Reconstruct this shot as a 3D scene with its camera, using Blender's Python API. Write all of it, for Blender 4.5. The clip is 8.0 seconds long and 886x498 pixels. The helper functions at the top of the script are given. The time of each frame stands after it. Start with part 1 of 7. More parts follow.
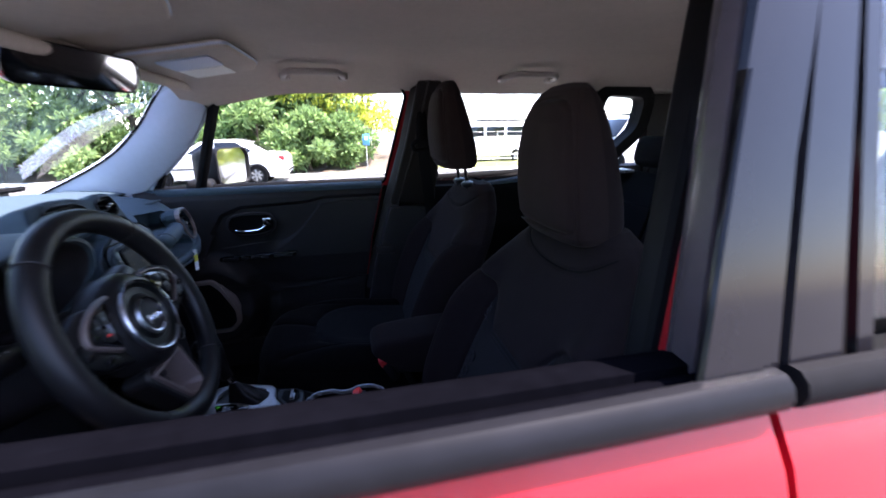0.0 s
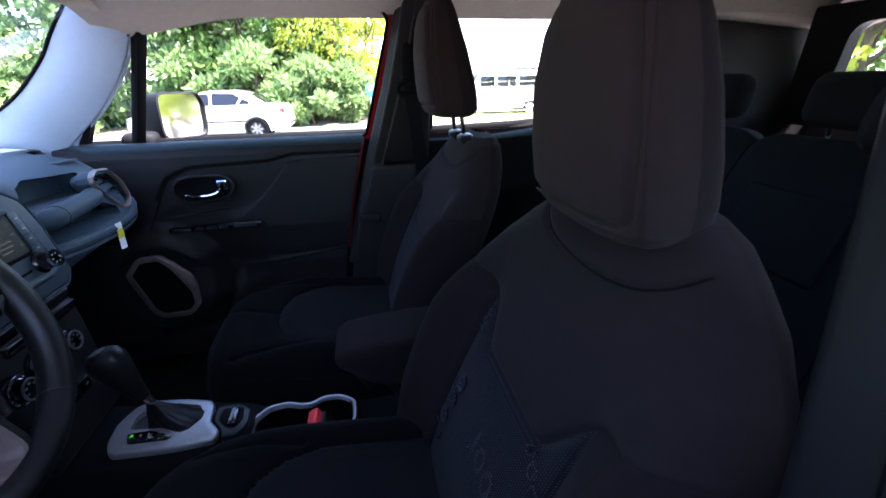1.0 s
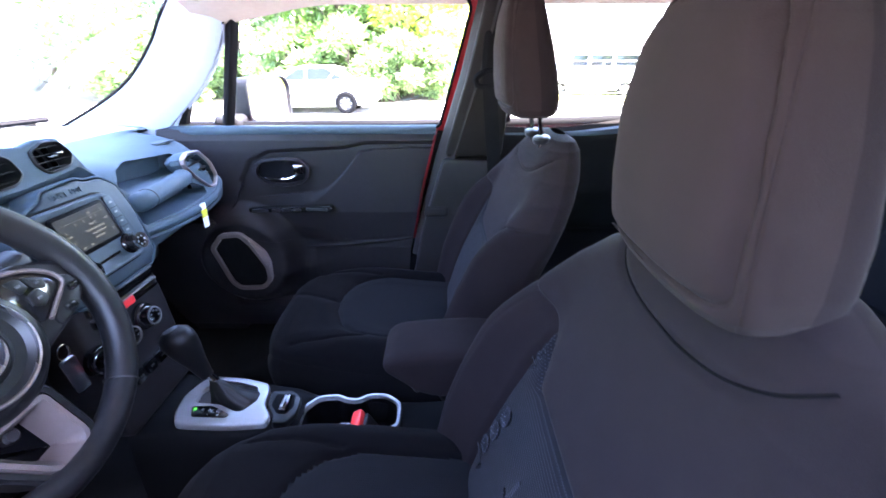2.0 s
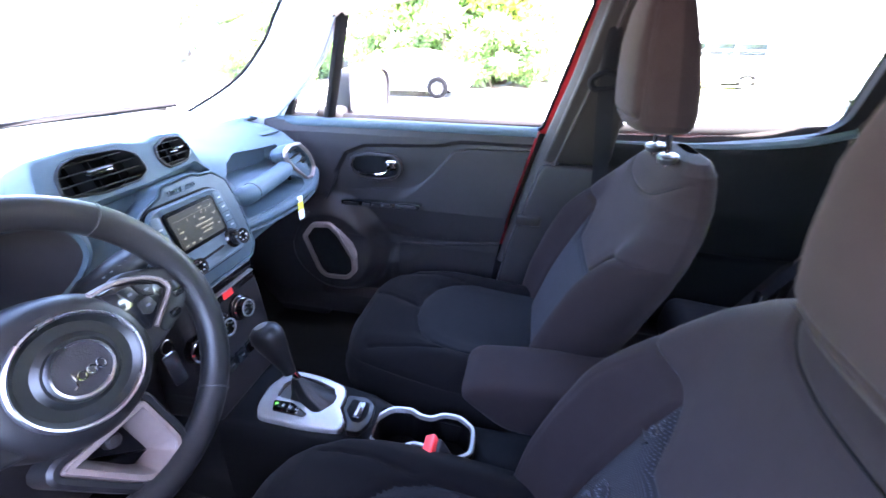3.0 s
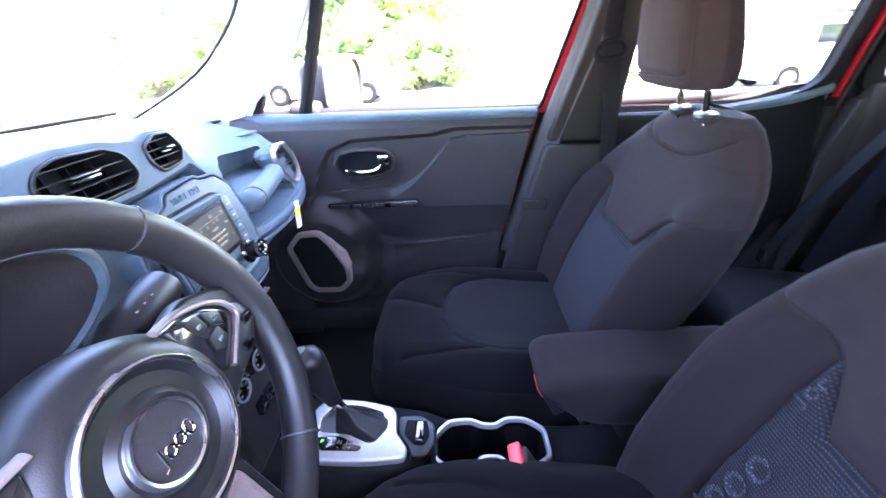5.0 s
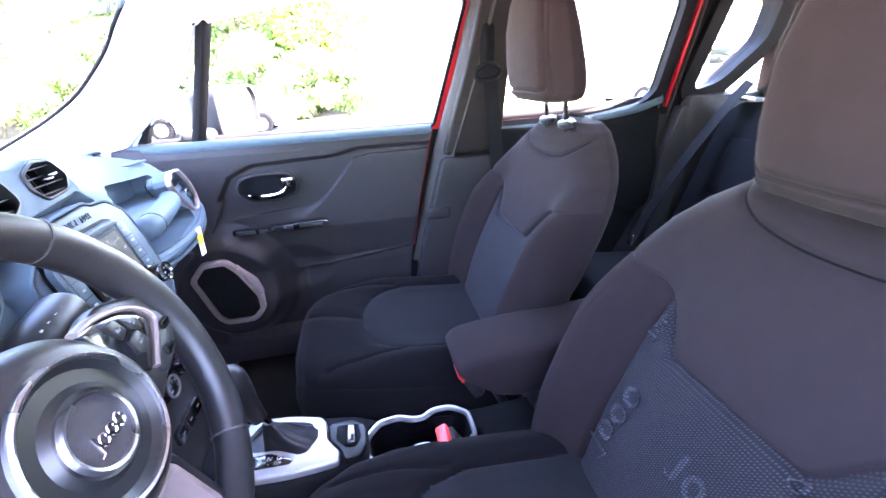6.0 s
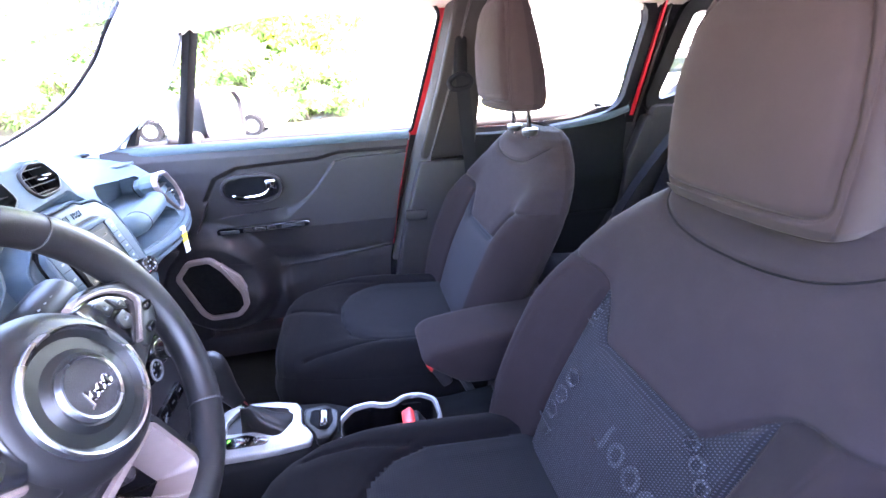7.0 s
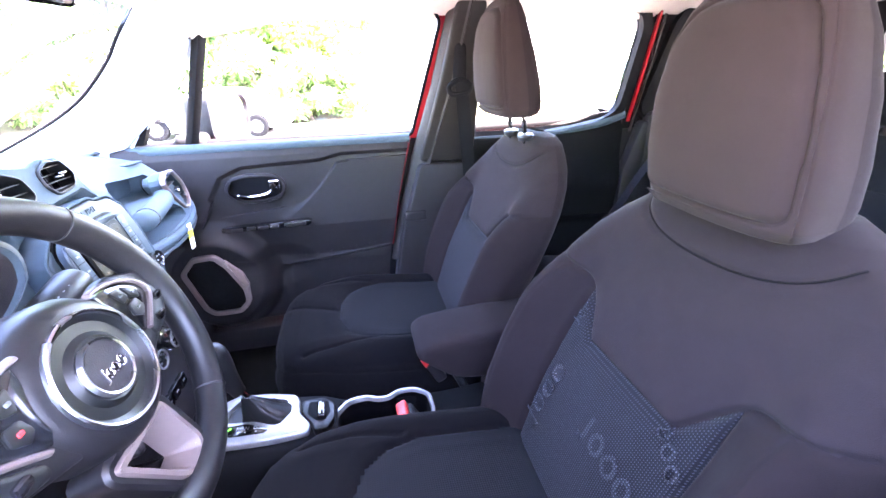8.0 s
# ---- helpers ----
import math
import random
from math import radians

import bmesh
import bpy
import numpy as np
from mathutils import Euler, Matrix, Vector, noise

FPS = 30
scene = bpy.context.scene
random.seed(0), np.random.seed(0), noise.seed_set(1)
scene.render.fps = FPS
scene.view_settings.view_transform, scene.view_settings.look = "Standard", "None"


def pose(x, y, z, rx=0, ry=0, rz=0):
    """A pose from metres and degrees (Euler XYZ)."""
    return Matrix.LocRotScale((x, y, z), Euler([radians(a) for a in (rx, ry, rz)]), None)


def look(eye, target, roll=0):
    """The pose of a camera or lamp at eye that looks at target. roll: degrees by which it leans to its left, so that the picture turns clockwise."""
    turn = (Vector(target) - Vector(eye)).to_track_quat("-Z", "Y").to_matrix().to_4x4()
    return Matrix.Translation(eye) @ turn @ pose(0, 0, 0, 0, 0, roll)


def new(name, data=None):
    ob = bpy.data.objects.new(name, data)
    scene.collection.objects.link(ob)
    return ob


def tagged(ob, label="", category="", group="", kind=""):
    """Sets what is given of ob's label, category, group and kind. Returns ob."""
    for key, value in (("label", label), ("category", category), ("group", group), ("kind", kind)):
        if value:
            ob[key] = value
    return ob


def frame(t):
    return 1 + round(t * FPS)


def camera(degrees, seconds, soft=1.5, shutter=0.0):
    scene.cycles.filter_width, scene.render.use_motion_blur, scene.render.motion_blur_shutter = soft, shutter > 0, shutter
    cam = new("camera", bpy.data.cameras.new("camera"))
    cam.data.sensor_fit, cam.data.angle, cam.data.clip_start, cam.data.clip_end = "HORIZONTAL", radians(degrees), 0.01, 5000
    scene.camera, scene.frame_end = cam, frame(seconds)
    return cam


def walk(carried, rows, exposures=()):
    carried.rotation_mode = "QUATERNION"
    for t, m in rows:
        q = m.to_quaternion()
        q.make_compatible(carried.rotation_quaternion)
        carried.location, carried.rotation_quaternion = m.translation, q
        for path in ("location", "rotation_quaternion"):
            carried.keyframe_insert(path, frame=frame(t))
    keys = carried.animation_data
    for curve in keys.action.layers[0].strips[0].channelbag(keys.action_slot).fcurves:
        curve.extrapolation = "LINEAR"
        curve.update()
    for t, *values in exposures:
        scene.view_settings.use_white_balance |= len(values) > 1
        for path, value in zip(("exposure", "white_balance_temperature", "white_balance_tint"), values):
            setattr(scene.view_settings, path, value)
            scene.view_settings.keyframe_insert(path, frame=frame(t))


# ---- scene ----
cam = camera(94.4, 8.0, shutter=0.5)
PATH = [
    (0, (-0.393, -1.075, 1.305), (0.01, 0.802, 0.743), -0.8),
    (0.5, (-0.315, -0.888, 1.272), (0.062, 0.962, 0.613), -0.2),
    (1, (-0.277, -0.784, 1.263), (0.066, 1.033, 0.5), -1.1),
    (1.2, (-0.272, -0.771, 1.262), (0.001, 1.036, 0.449), -0.5),
    (2.3, (-0.237, -0.69, 1.322), (-0.352, 1.118, 0.474), -0.7),
    (2.5, (-0.236, -0.675, 1.33), (-0.436, 1.128, 0.488), -0.9),
    (3, (-0.294, -0.625, 1.336), (-0.652, 1.121, 0.429), 0.8),
    (3.5, (-0.362, -0.576, 1.331), (-0.765, 1.138, 0.381), 2.4),
    (4, (-0.433, -0.546, 1.313), (-0.802, 1.161, 0.337), 2.1),
    (4.2, (-0.449, -0.55, 1.304), (-0.781, 1.178, 0.354), 1.6),
    (5.3, (-0.53, -0.594, 1.257), (-0.441, 1.2, 0.378), -2.7),
    (5.5, (-0.531, -0.608, 1.25), (-0.313, 1.185, 0.392), -2.6),
    (6, (-0.511, -0.657, 1.26), (-0.181, 1.143, 0.453), -2.9),
    (6.5, (-0.488, -0.697, 1.27), (-0.1, 1.104, 0.492), -2.2),
    (7, (-0.471, -0.737, 1.275), (-0.101, 1.061, 0.48), -2.2),
    (7.5, (-0.463, -0.772, 1.284), (-0.096, 1.028, 0.492), -1.5),
    (8, (-0.463, -0.775, 1.283), (-0.102, 1.03, 0.499), -1.5),
]
EXPOSURES = [(0.0, 3.0, 6300, 25), (0.5, 3.6, 6300, 22), (1.0, 3.85, 6300, 22), (1.3, 4.3, 6350, 24), (2.2, 6.2, 6450, 26), (3.0, 6.5, 6500, 26), (4.2, 6.55, 6600, 28), (5.5, 6.9, 6750, 30), (8.0, 7.15, 7000, 32)]
walk(cam, [(t, look(eye, target, roll)) for t, eye, target, roll in PATH], EXPOSURES)

# ---- daylight ----
SUN_ELEVATION, SUN_AZIMUTH = 60.0, 104.0  # azimuth from +y towards +x
world = bpy.data.worlds.new("sky")
scene.world = world
world.use_nodes = True
wn = world.node_tree.nodes
sky = wn.new("ShaderNodeTexSky")
sky.sky_type, sky.sun_disc = "NISHITA", False
sky.sun_elevation, sky.sun_rotation = radians(SUN_ELEVATION), radians(SUN_AZIMUTH)
sky.dust_density, sky.ozone_density = 1.0, 2.5
world.node_tree.links.new(sky.outputs[0], wn["Background"].inputs[0])
wn["Background"].inputs[1].default_value = 0.15
sun = new("sun", bpy.data.lights.new("sun", "SUN"))
sun.data.energy, sun.data.angle, sun.data.color = 4.5, radians(0.6), (1.0, 0.95, 0.87)
_a, _e = radians(SUN_AZIMUTH), radians(SUN_ELEVATION)
SUN_WAY = Vector((math.sin(_a) * math.cos(_e), math.cos(_a) * math.cos(_e), math.sin(_e)))
sun.matrix_world = look(SUN_WAY * 60, (0, 0, 0))

# ---- tools ----
OFF = {}


def thing(name, at=(0, 0, 0), label="", category="", group="", kind=""):
    """An Empty at the base of a thing; parts are built in world metres unless at is the origin."""
    ob = new(name)
    ob.empty_display_size = 0.05
    ob.location = at
    OFF[ob.name] = Vector(at)
    return tagged(ob, label, category, group, kind)


def part(name, geo, material, parent=None, label="", smooth=True, sharp=35):
    """One mesh object from a bmesh or (verts, faces), under a thing or part."""
    me = bpy.data.meshes.new(name)
    if isinstance(geo, tuple):
        me.from_pydata([tuple(v) for v in geo[0]], [], geo[1])
    else:
        bmesh.ops.recalc_face_normals(geo, faces=geo.faces[:])
        geo.to_mesh(me)
        geo.free()
    off = OFF.get(parent.name, Vector()) if parent else Vector()
    if off.length:
        me.transform(Matrix.Translation(-off))
    me.materials.append(material)
    if smooth:
        me.shade_smooth()
        me.set_sharp_from_angle(angle=radians(sharp))
    ob = new(name, me)
    if parent:
        ob.parent = parent
        OFF[ob.name] = off
    if label:
        ob["label"] = label
    return ob


def structure(name, geo, material, label, category, **kw):
    return tagged(part(name, geo, material, None, **kw), label, category, kind="structure")


def box(c, s, bev=0.004, seg=2, rot=None, bm=None):
    """A bevelled box with centre c and size s."""
    bm = bm or bmesh.new()
    made = bmesh.ops.create_cube(bm, size=1.0)["verts"]
    m = Matrix.Translation(c) @ (rot.to_4x4() if rot else Matrix()) @ Matrix.Diagonal((*s, 1))
    bmesh.ops.transform(bm, matrix=m, verts=made)
    if bev:
        edges = list({e for v in made for e in v.link_edges})
        bmesh.ops.bevel(bm, geom=edges, offset=min(bev, min(s) * 0.49), segments=seg, profile=0.5, affect="EDGES")
    return bm


def plate(pts, depth, m=None, bev=0.0, seg=2, bm=None):
    """A polygon in local xy, extruded to depth along local z, edges rounded, laid by the matrix m."""
    own = bmesh.new()
    vs = [own.verts.new((x, y, 0)) for x, y in pts]
    f = own.faces.new(vs)
    if f.calc_area() and f.normal.z < 0:
        f.normal_flip()
    ex = bmesh.ops.extrude_face_region(own, geom=[f])
    bmesh.ops.translate(own, vec=(0, 0, depth), verts=[g for g in ex["geom"] if isinstance(g, bmesh.types.BMVert)])
    bmesh.ops.recalc_face_normals(own, faces=own.faces[:])
    if bev:
        rim = [e for e in own.edges if len(e.link_faces) == 2 and e.calc_face_angle(0) > 0.9]
        bmesh.ops.bevel(own, geom=rim, offset=bev, segments=seg, profile=0.5, affect="EDGES")
    if m is not None:
        bmesh.ops.transform(own, matrix=m, verts=own.verts[:])
    if bm is None:
        return own
    tmp = bpy.data.meshes.new("tmp")
    own.to_mesh(tmp)
    own.free()
    bm.from_mesh(tmp)
    bpy.data.meshes.remove(tmp)
    return bm


def axes(origin, x, y):
    """A matrix from an origin and two directions (z follows)."""
    x = Vector(x).normalized()
    z = x.cross(Vector(y)).normalized()
    y = z.cross(x)
    m = Matrix((x, y, z)).transposed().to_4x4()
    m.translation = origin
    return m


def spline(pts, n=8, closed=False):
    """A smooth line through points (Catmull-Rom)."""
    p = [Vector(q) for q in pts]
    k, out = len(p), []
    for i in range(k if closed else k - 1):
        a, b, c, d = (p[(i + j) % k] if closed else p[min(max(i + j, 0), k - 1)] for j in (-1, 0, 1, 2))
        for s in range(n):
            t = s / n
            out.append(0.5 * (2 * b + (c - a) * t + (2 * a - 5 * b + 4 * c - d) * t * t + (3 * b - a - 3 * c + d) * t**3))
    if not closed:
        out.append(p[-1])
    return out


def rounded(pts, r, n=5):
    """A closed 2D polygon with rounded corners."""
    out, k = [], len(pts)
    for i in range(k):
        a, b, c = (Vector(pts[(i + j) % k]) for j in (-1, 0, 1))
        rr = r[i] if isinstance(r, (list, tuple)) else r
        e1, e2 = (a - b), (c - b)
        d = min(rr, e1.length * 0.48, e2.length * 0.48)
        p, q = b + e1.normalized() * d, b + e2.normalized() * d
        for s in range(n + 1):
            t = s / n
            v = p * (1 - t) ** 2 + b * 2 * t * (1 - t) + q * t * t
            out.append((v.x, v.y))
    return out


def tube(pts, r, n=10, closed=False, flat=1.0, up=(0, 0, 1), caps=True, bm=None):
    """A tube of radius r (or radii) along points; flat squeezes it along its binormal."""
    bm = bm or bmesh.new()
    p = [Vector(q) for q in pts]
    rings, k = [], len(p)
    side = None
    for i in range(k):
        t = (p[(i + 1) % k] - p[i - 1]) if closed else (p[min(i + 1, k - 1)] - p[max(i - 1, 0)])
        t.normalize()
        if side is None:
            side = t.cross(Vector(up))
            if side.length < 1e-3:
                side = t.cross(Vector((1, 0, 0)))
        side = (side - t * side.dot(t)).normalized()
        top = side.cross(t)
        rad = float(r[i] if isinstance(r, (list, tuple)) else r)
        rings.append([bm.verts.new(p[i] + rad * (math.cos(a) * side + flat * math.sin(a) * top)) for a in (2 * math.pi * j / n for j in range(n))])
    for i in range(k if closed else k - 1):
        a, b = rings[i], rings[(i + 1) % k]
        for j in range(n):
            bm.faces.new((a[j], a[(j + 1) % n], b[(j + 1) % n], b[j]))
    if caps and not closed:
        bm.faces.new(rings[0][::-1]), bm.faces.new(rings[-1])
    return bm


def loft(rings, caps=True, bm=None):
    """Quads between rings of equally many points."""
    bm = bm or bmesh.new()
    vs = [[bm.verts.new(q) for q in ring] for ring in rings]
    n = len(vs[0])
    for a, b in zip(vs, vs[1:]):
        for j in range(n):
            bm.faces.new((a[j], a[(j + 1) % n], b[(j + 1) % n], b[j]))
    if caps:
        bm.faces.new(vs[0][::-1]), bm.faces.new(vs[-1])
    return bm


def lathe(profile, m, n=32, ring=False):
    """A profile of (radius, height) turned about local z, laid by m; ring: a closed profile with a hole in the middle."""
    bm = bmesh.new()
    rings = []
    for r, h in profile:
        rings.append([bm.verts.new(m @ Vector((r * math.cos(a), r * math.sin(a), h))) for a in (2 * math.pi * j / n for j in range(n))])
    for a, b in zip(rings, rings[1:] + (rings[:1] if ring else [])):
        for j in range(n):
            bm.faces.new((a[j], a[(j + 1) % n], b[(j + 1) % n], b[j]))
    if not ring and profile[0][0] > 1e-5:
        bm.faces.new(rings[0][::-1])
    if not ring and profile[-1][0] > 1e-5:
        bm.faces.new(rings[-1])
    bmesh.ops.remove_doubles(bm, verts=bm.verts[:], dist=1e-6)
    return bm


def sheet(fn, nu, nv):
    """(verts, faces) of a grid fn(u, v) with u, v in 0..1; fn takes and gives numpy arrays."""
    u, v = np.meshgrid(np.linspace(0, 1, nu), np.linspace(0, 1, nv), indexing="ij")
    x, y, z = fn(u, v)
    verts = np.stack([x, y, z], -1).reshape(-1, 3)
    i, j = np.meshgrid(np.arange(nu - 1), np.arange(nv - 1), indexing="ij")
    a = (i * nv + j).ravel()
    faces = np.stack([a, a + nv, a + nv + 1, a + 1], -1)
    return verts, faces


def to_line(y, z, pts, closed=False):
    """Distance of points (numpy) to a 2D polyline."""
    best = np.full(np.shape(y), 9.0)
    pts = list(pts) + ([pts[0]] if closed else [])
    for (a, b), (c, d) in zip(pts, pts[1:]):
        l2 = (c - a) ** 2 + (d - b) ** 2 + 1e-12
        t = np.clip(((y - a) * (c - a) + (z - b) * (d - b)) / l2, 0, 1)
        best = np.minimum(best, np.hypot(y - a - t * (c - a), z - b - t * (d - b)))
    return best


def inside(y, z, pts):
    """Whether points (numpy) lie in a 2D polygon."""
    hit = np.zeros(np.shape(y), bool)
    for (a, b), (c, d) in zip(pts, list(pts[1:]) + [pts[0]]):
        cross = ((b > z) != (d > z)) & (y < (c - a) * (z - b) / ((d - b) or 1e-9) + a)
        hit ^= cross
    return hit


def picked(verts, faces, mask):
    """The faces of a mesh that the mask picks, with their own vertices."""
    f = faces[mask]
    used, back = np.unique(f, return_inverse=True)
    return verts[used].tolist(), back.reshape(f.shape).tolist()


def groove(d, width=0.004, depth=0.004):
    return depth * np.exp(-((d / width) ** 2))


def soft(a, b, x):
    t = np.clip((x - a) / (b - a), 0, 1)
    return t * t * (3 - 2 * t)


def text_mesh(body, size, m, depth=0.001):
    """Raised letters in the built-in font as (verts, faces)."""
    cu = bpy.data.curves.new("letters", "FONT")
    cu.body, cu.size, cu.extrude, cu.align_x, cu.align_y, cu.resolution_u = body, size, depth, "CENTER", "CENTER", 3
    ob = new("letters", cu)
    me = bpy.data.meshes.new_from_object(ob.evaluated_get(bpy.context.evaluated_depsgraph_get()))
    bpy.data.objects.remove(ob)
    bpy.data.curves.remove(cu)
    bm = bmesh.new()
    bm.from_mesh(me)
    bpy.data.meshes.remove(me)
    bmesh.ops.transform(bm, matrix=m, verts=bm.verts[:])
    return bm


def carve(geo, cutters):
    """A bmesh with other closed bmeshes cut out of it."""
    obs = []
    for g in (geo, *cutters):
        bmesh.ops.recalc_face_normals(g, faces=g.faces[:])
        me = bpy.data.meshes.new("cut")
        g.to_mesh(me)
        g.free()
        obs.append(new("cut", me))
    for c in obs[1:]:
        mod = obs[0].modifiers.new("cut", "BOOLEAN")
        mod.operation, mod.object, mod.solver = "DIFFERENCE", c, "EXACT"
    bpy.context.view_layer.update()
    me = bpy.data.meshes.new_from_object(obs[0].evaluated_get(bpy.context.evaluated_depsgraph_get()))
    bm = bmesh.new()
    bm.from_mesh(me)
    for o in obs:
        d = o.data
        bpy.data.objects.remove(o)
        bpy.data.meshes.remove(d)
    bpy.data.meshes.remove(me)
    return bm


# ---- materials ----
def material(name, color, rough=0.5, metal=0.0, var=0.12, grain=60.0, bump=0.0, relief=400.0, coat=0.0, spec=0.5, sheen=0.0, fleck=None):
    """A surface: base colour with broad stains and fine grain, and a fine relief. fleck: a second colour in small spots."""
    m = bpy.data.materials.new(name)
    m.use_nodes = True
    n, link = m.node_tree.nodes, m.node_tree.links.new
    b = n["Principled BSDF"]
    co = n.new("ShaderNodeTexCoord").outputs["Object"]
    big = n.new("ShaderNodeTexNoise")
    big.inputs["Scale"].default_value, big.inputs["Detail"].default_value = grain * 0.08, 3
    fine = n.new("ShaderNodeTexNoise")
    fine.inputs["Scale"].default_value, fine.inputs["Detail"].default_value = grain, 4
    link(co, big.inputs["Vector"]), link(co, fine.inputs["Vector"])
    mix = n.new("ShaderNodeMath")
    mix.operation = "ADD"
    link(big.outputs["Fac"], mix.inputs[0]), link(fine.outputs["Fac"], mix.inputs[1])
    ramp = n.new("ShaderNodeMapRange")
    ramp.inputs["From Min"].default_value, ramp.inputs["From Max"].default_value = 0.7, 1.3
    ramp.inputs["To Min"].default_value, ramp.inputs["To Max"].default_value = 1 - var, 1 + var
    link(mix.outputs[0], ramp.inputs["Value"])
    scale = n.new("ShaderNodeVectorMath")
    scale.operation = "SCALE"
    scale.inputs[0].default_value = color[:3]
    link(ramp.outputs[0], scale.inputs["Scale"])
    out = scale.outputs[0]
    if fleck:
        cell = n.new("ShaderNodeTexVoronoi")
        cell.inputs["Scale"].default_value = fleck[1]
        link(co, cell.inputs["Vector"])
        step = n.new("ShaderNodeMath")
        step.operation, step.inputs[1].default_value = "LESS_THAN", fleck[2]
        link(cell.outputs["Distance"], step.inputs[0])
        two = n.new("ShaderNodeMix")
        two.data_type = "RGBA"
        link(step.outputs[0], two.inputs["Factor"])
        link(out, two.inputs[6])
        two.inputs[7].default_value = (*fleck[0], 1)
        out = two.outputs[2]
    link(out, b.inputs["Base Color"])
    rr = n.new("ShaderNodeMapRange")
    rr.inputs["To Min"].default_value, rr.inputs["To Max"].default_value = max(rough - 0.07, 0.02), min(rough + 0.07, 1)
    link(big.outputs["Fac"], rr.inputs["Value"]), link(rr.outputs[0], b.inputs["Roughness"])
    b.inputs["Metallic"].default_value = metal
    b.inputs["Specular IOR Level"].default_value = spec
    b.inputs["Coat Weight"].default_value, b.inputs["Coat Roughness"].default_value = coat, 0.04
    if sheen:
        b.inputs["Sheen Weight"].default_value, b.inputs["Sheen Roughness"].default_value = sheen, 0.5
    if bump:
        tex = n.new("ShaderNodeTexNoise")
        tex.inputs["Scale"].default_value, tex.inputs["Detail"].default_value = relief, 2
        link(co, tex.inputs["Vector"])
        bp = n.new("ShaderNodeBump")
        bp.inputs["Strength"].default_value, bp.inputs["Distance"].default_value = bump, 0.002
        link(tex.outputs["Fac"], bp.inputs["Height"]), link(bp.outputs[0], b.inputs["Normal"])
    return m


def woven(name, color, pitch, thread=0.5, dots=None, ways=("Y", "Z")):
    """Cloth with a woven relief; dots: colour of the light points of an open mesh."""
    m = material(name, color, 0.95, 0, 0.15, 40, 0, spec=0.10, sheen=0.02)
    n, link = m.node_tree.nodes, m.node_tree.links.new
    b = n["Principled BSDF"]
    co = n.new("ShaderNodeTexCoord").outputs["Object"]
    waves = []
    for way in ways:
        w = n.new("ShaderNodeTexWave")
        w.wave_type, w.bands_direction = "BANDS", way
        w.inputs["Scale"].default_value = 0.314 / pitch
        w.inputs["Distortion"].default_value = 0.4
        link(co, w.inputs["Vector"])
        waves.append(w.outputs["Fac"])
    mul = n.new("ShaderNodeMath")
    mul.operation = "MULTIPLY"
    link(waves[0], mul.inputs[0]), link(waves[1], mul.inputs[1])
    bp = n.new("ShaderNodeBump")
    bp.inputs["Strength"].default_value, bp.inputs["Distance"].default_value = thread, 0.001
    link(mul.outputs[0], bp.inputs["Height"]), link(bp.outputs[0], b.inputs["Normal"])
    if dots:
        two = n.new("ShaderNodeMix")
        two.data_type = "RGBA"
        old = b.inputs["Base Color"].links[0].from_socket
        ramp = n.new("ShaderNodeMapRange")
        ramp.inputs["From Min"].default_value, ramp.inputs["From Max"].default_value = 0.45, 0.9
        link(mul.outputs[0], ramp.inputs["Value"]), link(ramp.outputs[0], two.inputs["Factor"])
        link(old, two.inputs[6])
        two.inputs[7].default_value = (*dots, 1)
        link(two.outputs[2], b.inputs["Base Color"])
    return m


def glass(name, tint):
    m = bpy.data.materials.new(name)
    m.use_nodes = True
    n, link = m.node_tree.nodes, m.node_tree.links.new
    n.remove(n["Principled BSDF"])
    clear, shiny, mix, fr, power, lift = (n.new("ShaderNode" + k) for k in ("BsdfTransparent", "BsdfGlossy", "MixShader", "LayerWeight", "Math", "Math"))
    clear.inputs["Color"].default_value = (*tint, 1)
    shiny.inputs["Roughness"].default_value = 0.01
    fr.inputs["Blend"].default_value = 0.5
    power.operation, power.inputs[1].default_value = "POWER", 4.0
    lift.operation, lift.inputs[1].default_value, lift.inputs[2].default_value = "MULTIPLY_ADD", 0.85, 0.04
    link(fr.outputs["Facing"], power.inputs[0]), link(power.outputs[0], lift.inputs[0])
    link(lift.outputs[0], mix.inputs[0]), link(clear.outputs[0], mix.inputs[1]), link(shiny.outputs[0], mix.inputs[2])
    link(mix.outputs[0], n["Material Output"].inputs["Surface"])
    return m


def glowing(name, color, strength):
    m = bpy.data.materials.new(name)
    m.use_nodes = True
    b = m.node_tree.nodes["Principled BSDF"]
    b.inputs["Base Color"].default_value = (0.01, 0.01, 0.01, 1)
    b.inputs["Specular IOR Level"].default_value = 0.1
    b.inputs["Emission Color"].default_value = (*color, 1)
    b.inputs["Emission Strength"].default_value = strength
    return m


# Blue sheen of the sky on the black dash is put into its colour.
DASH = material("soft black dash plastic with sky blue", (0.0350, 0.0545, 0.0690), 0.68, bump=0.15, relief=700, var=0.08, spec=0.22)
FACE = material("blue-grey radio plastic", (0.0370, 0.0530, 0.0660), 0.5, bump=0.1, relief=700, var=0.06, spec=0.3)
TRIM = material("black door plastic", (0.0142, 0.0121, 0.0130), 0.48, bump=0.3, relief=600, var=0.12, spec=0.16)
GLOSS = material("piano black plastic", (0.006, 0.006, 0.007), 0.12, var=0.1, coat=0.3)
DARK = material("unlit black plastic", (0.008, 0.008, 0.009), 0.6, var=0.2)
RUBBER = material("black rubber seal", (0.0030, 0.0030, 0.0038), 0.75, var=0.2, spec=0.08)
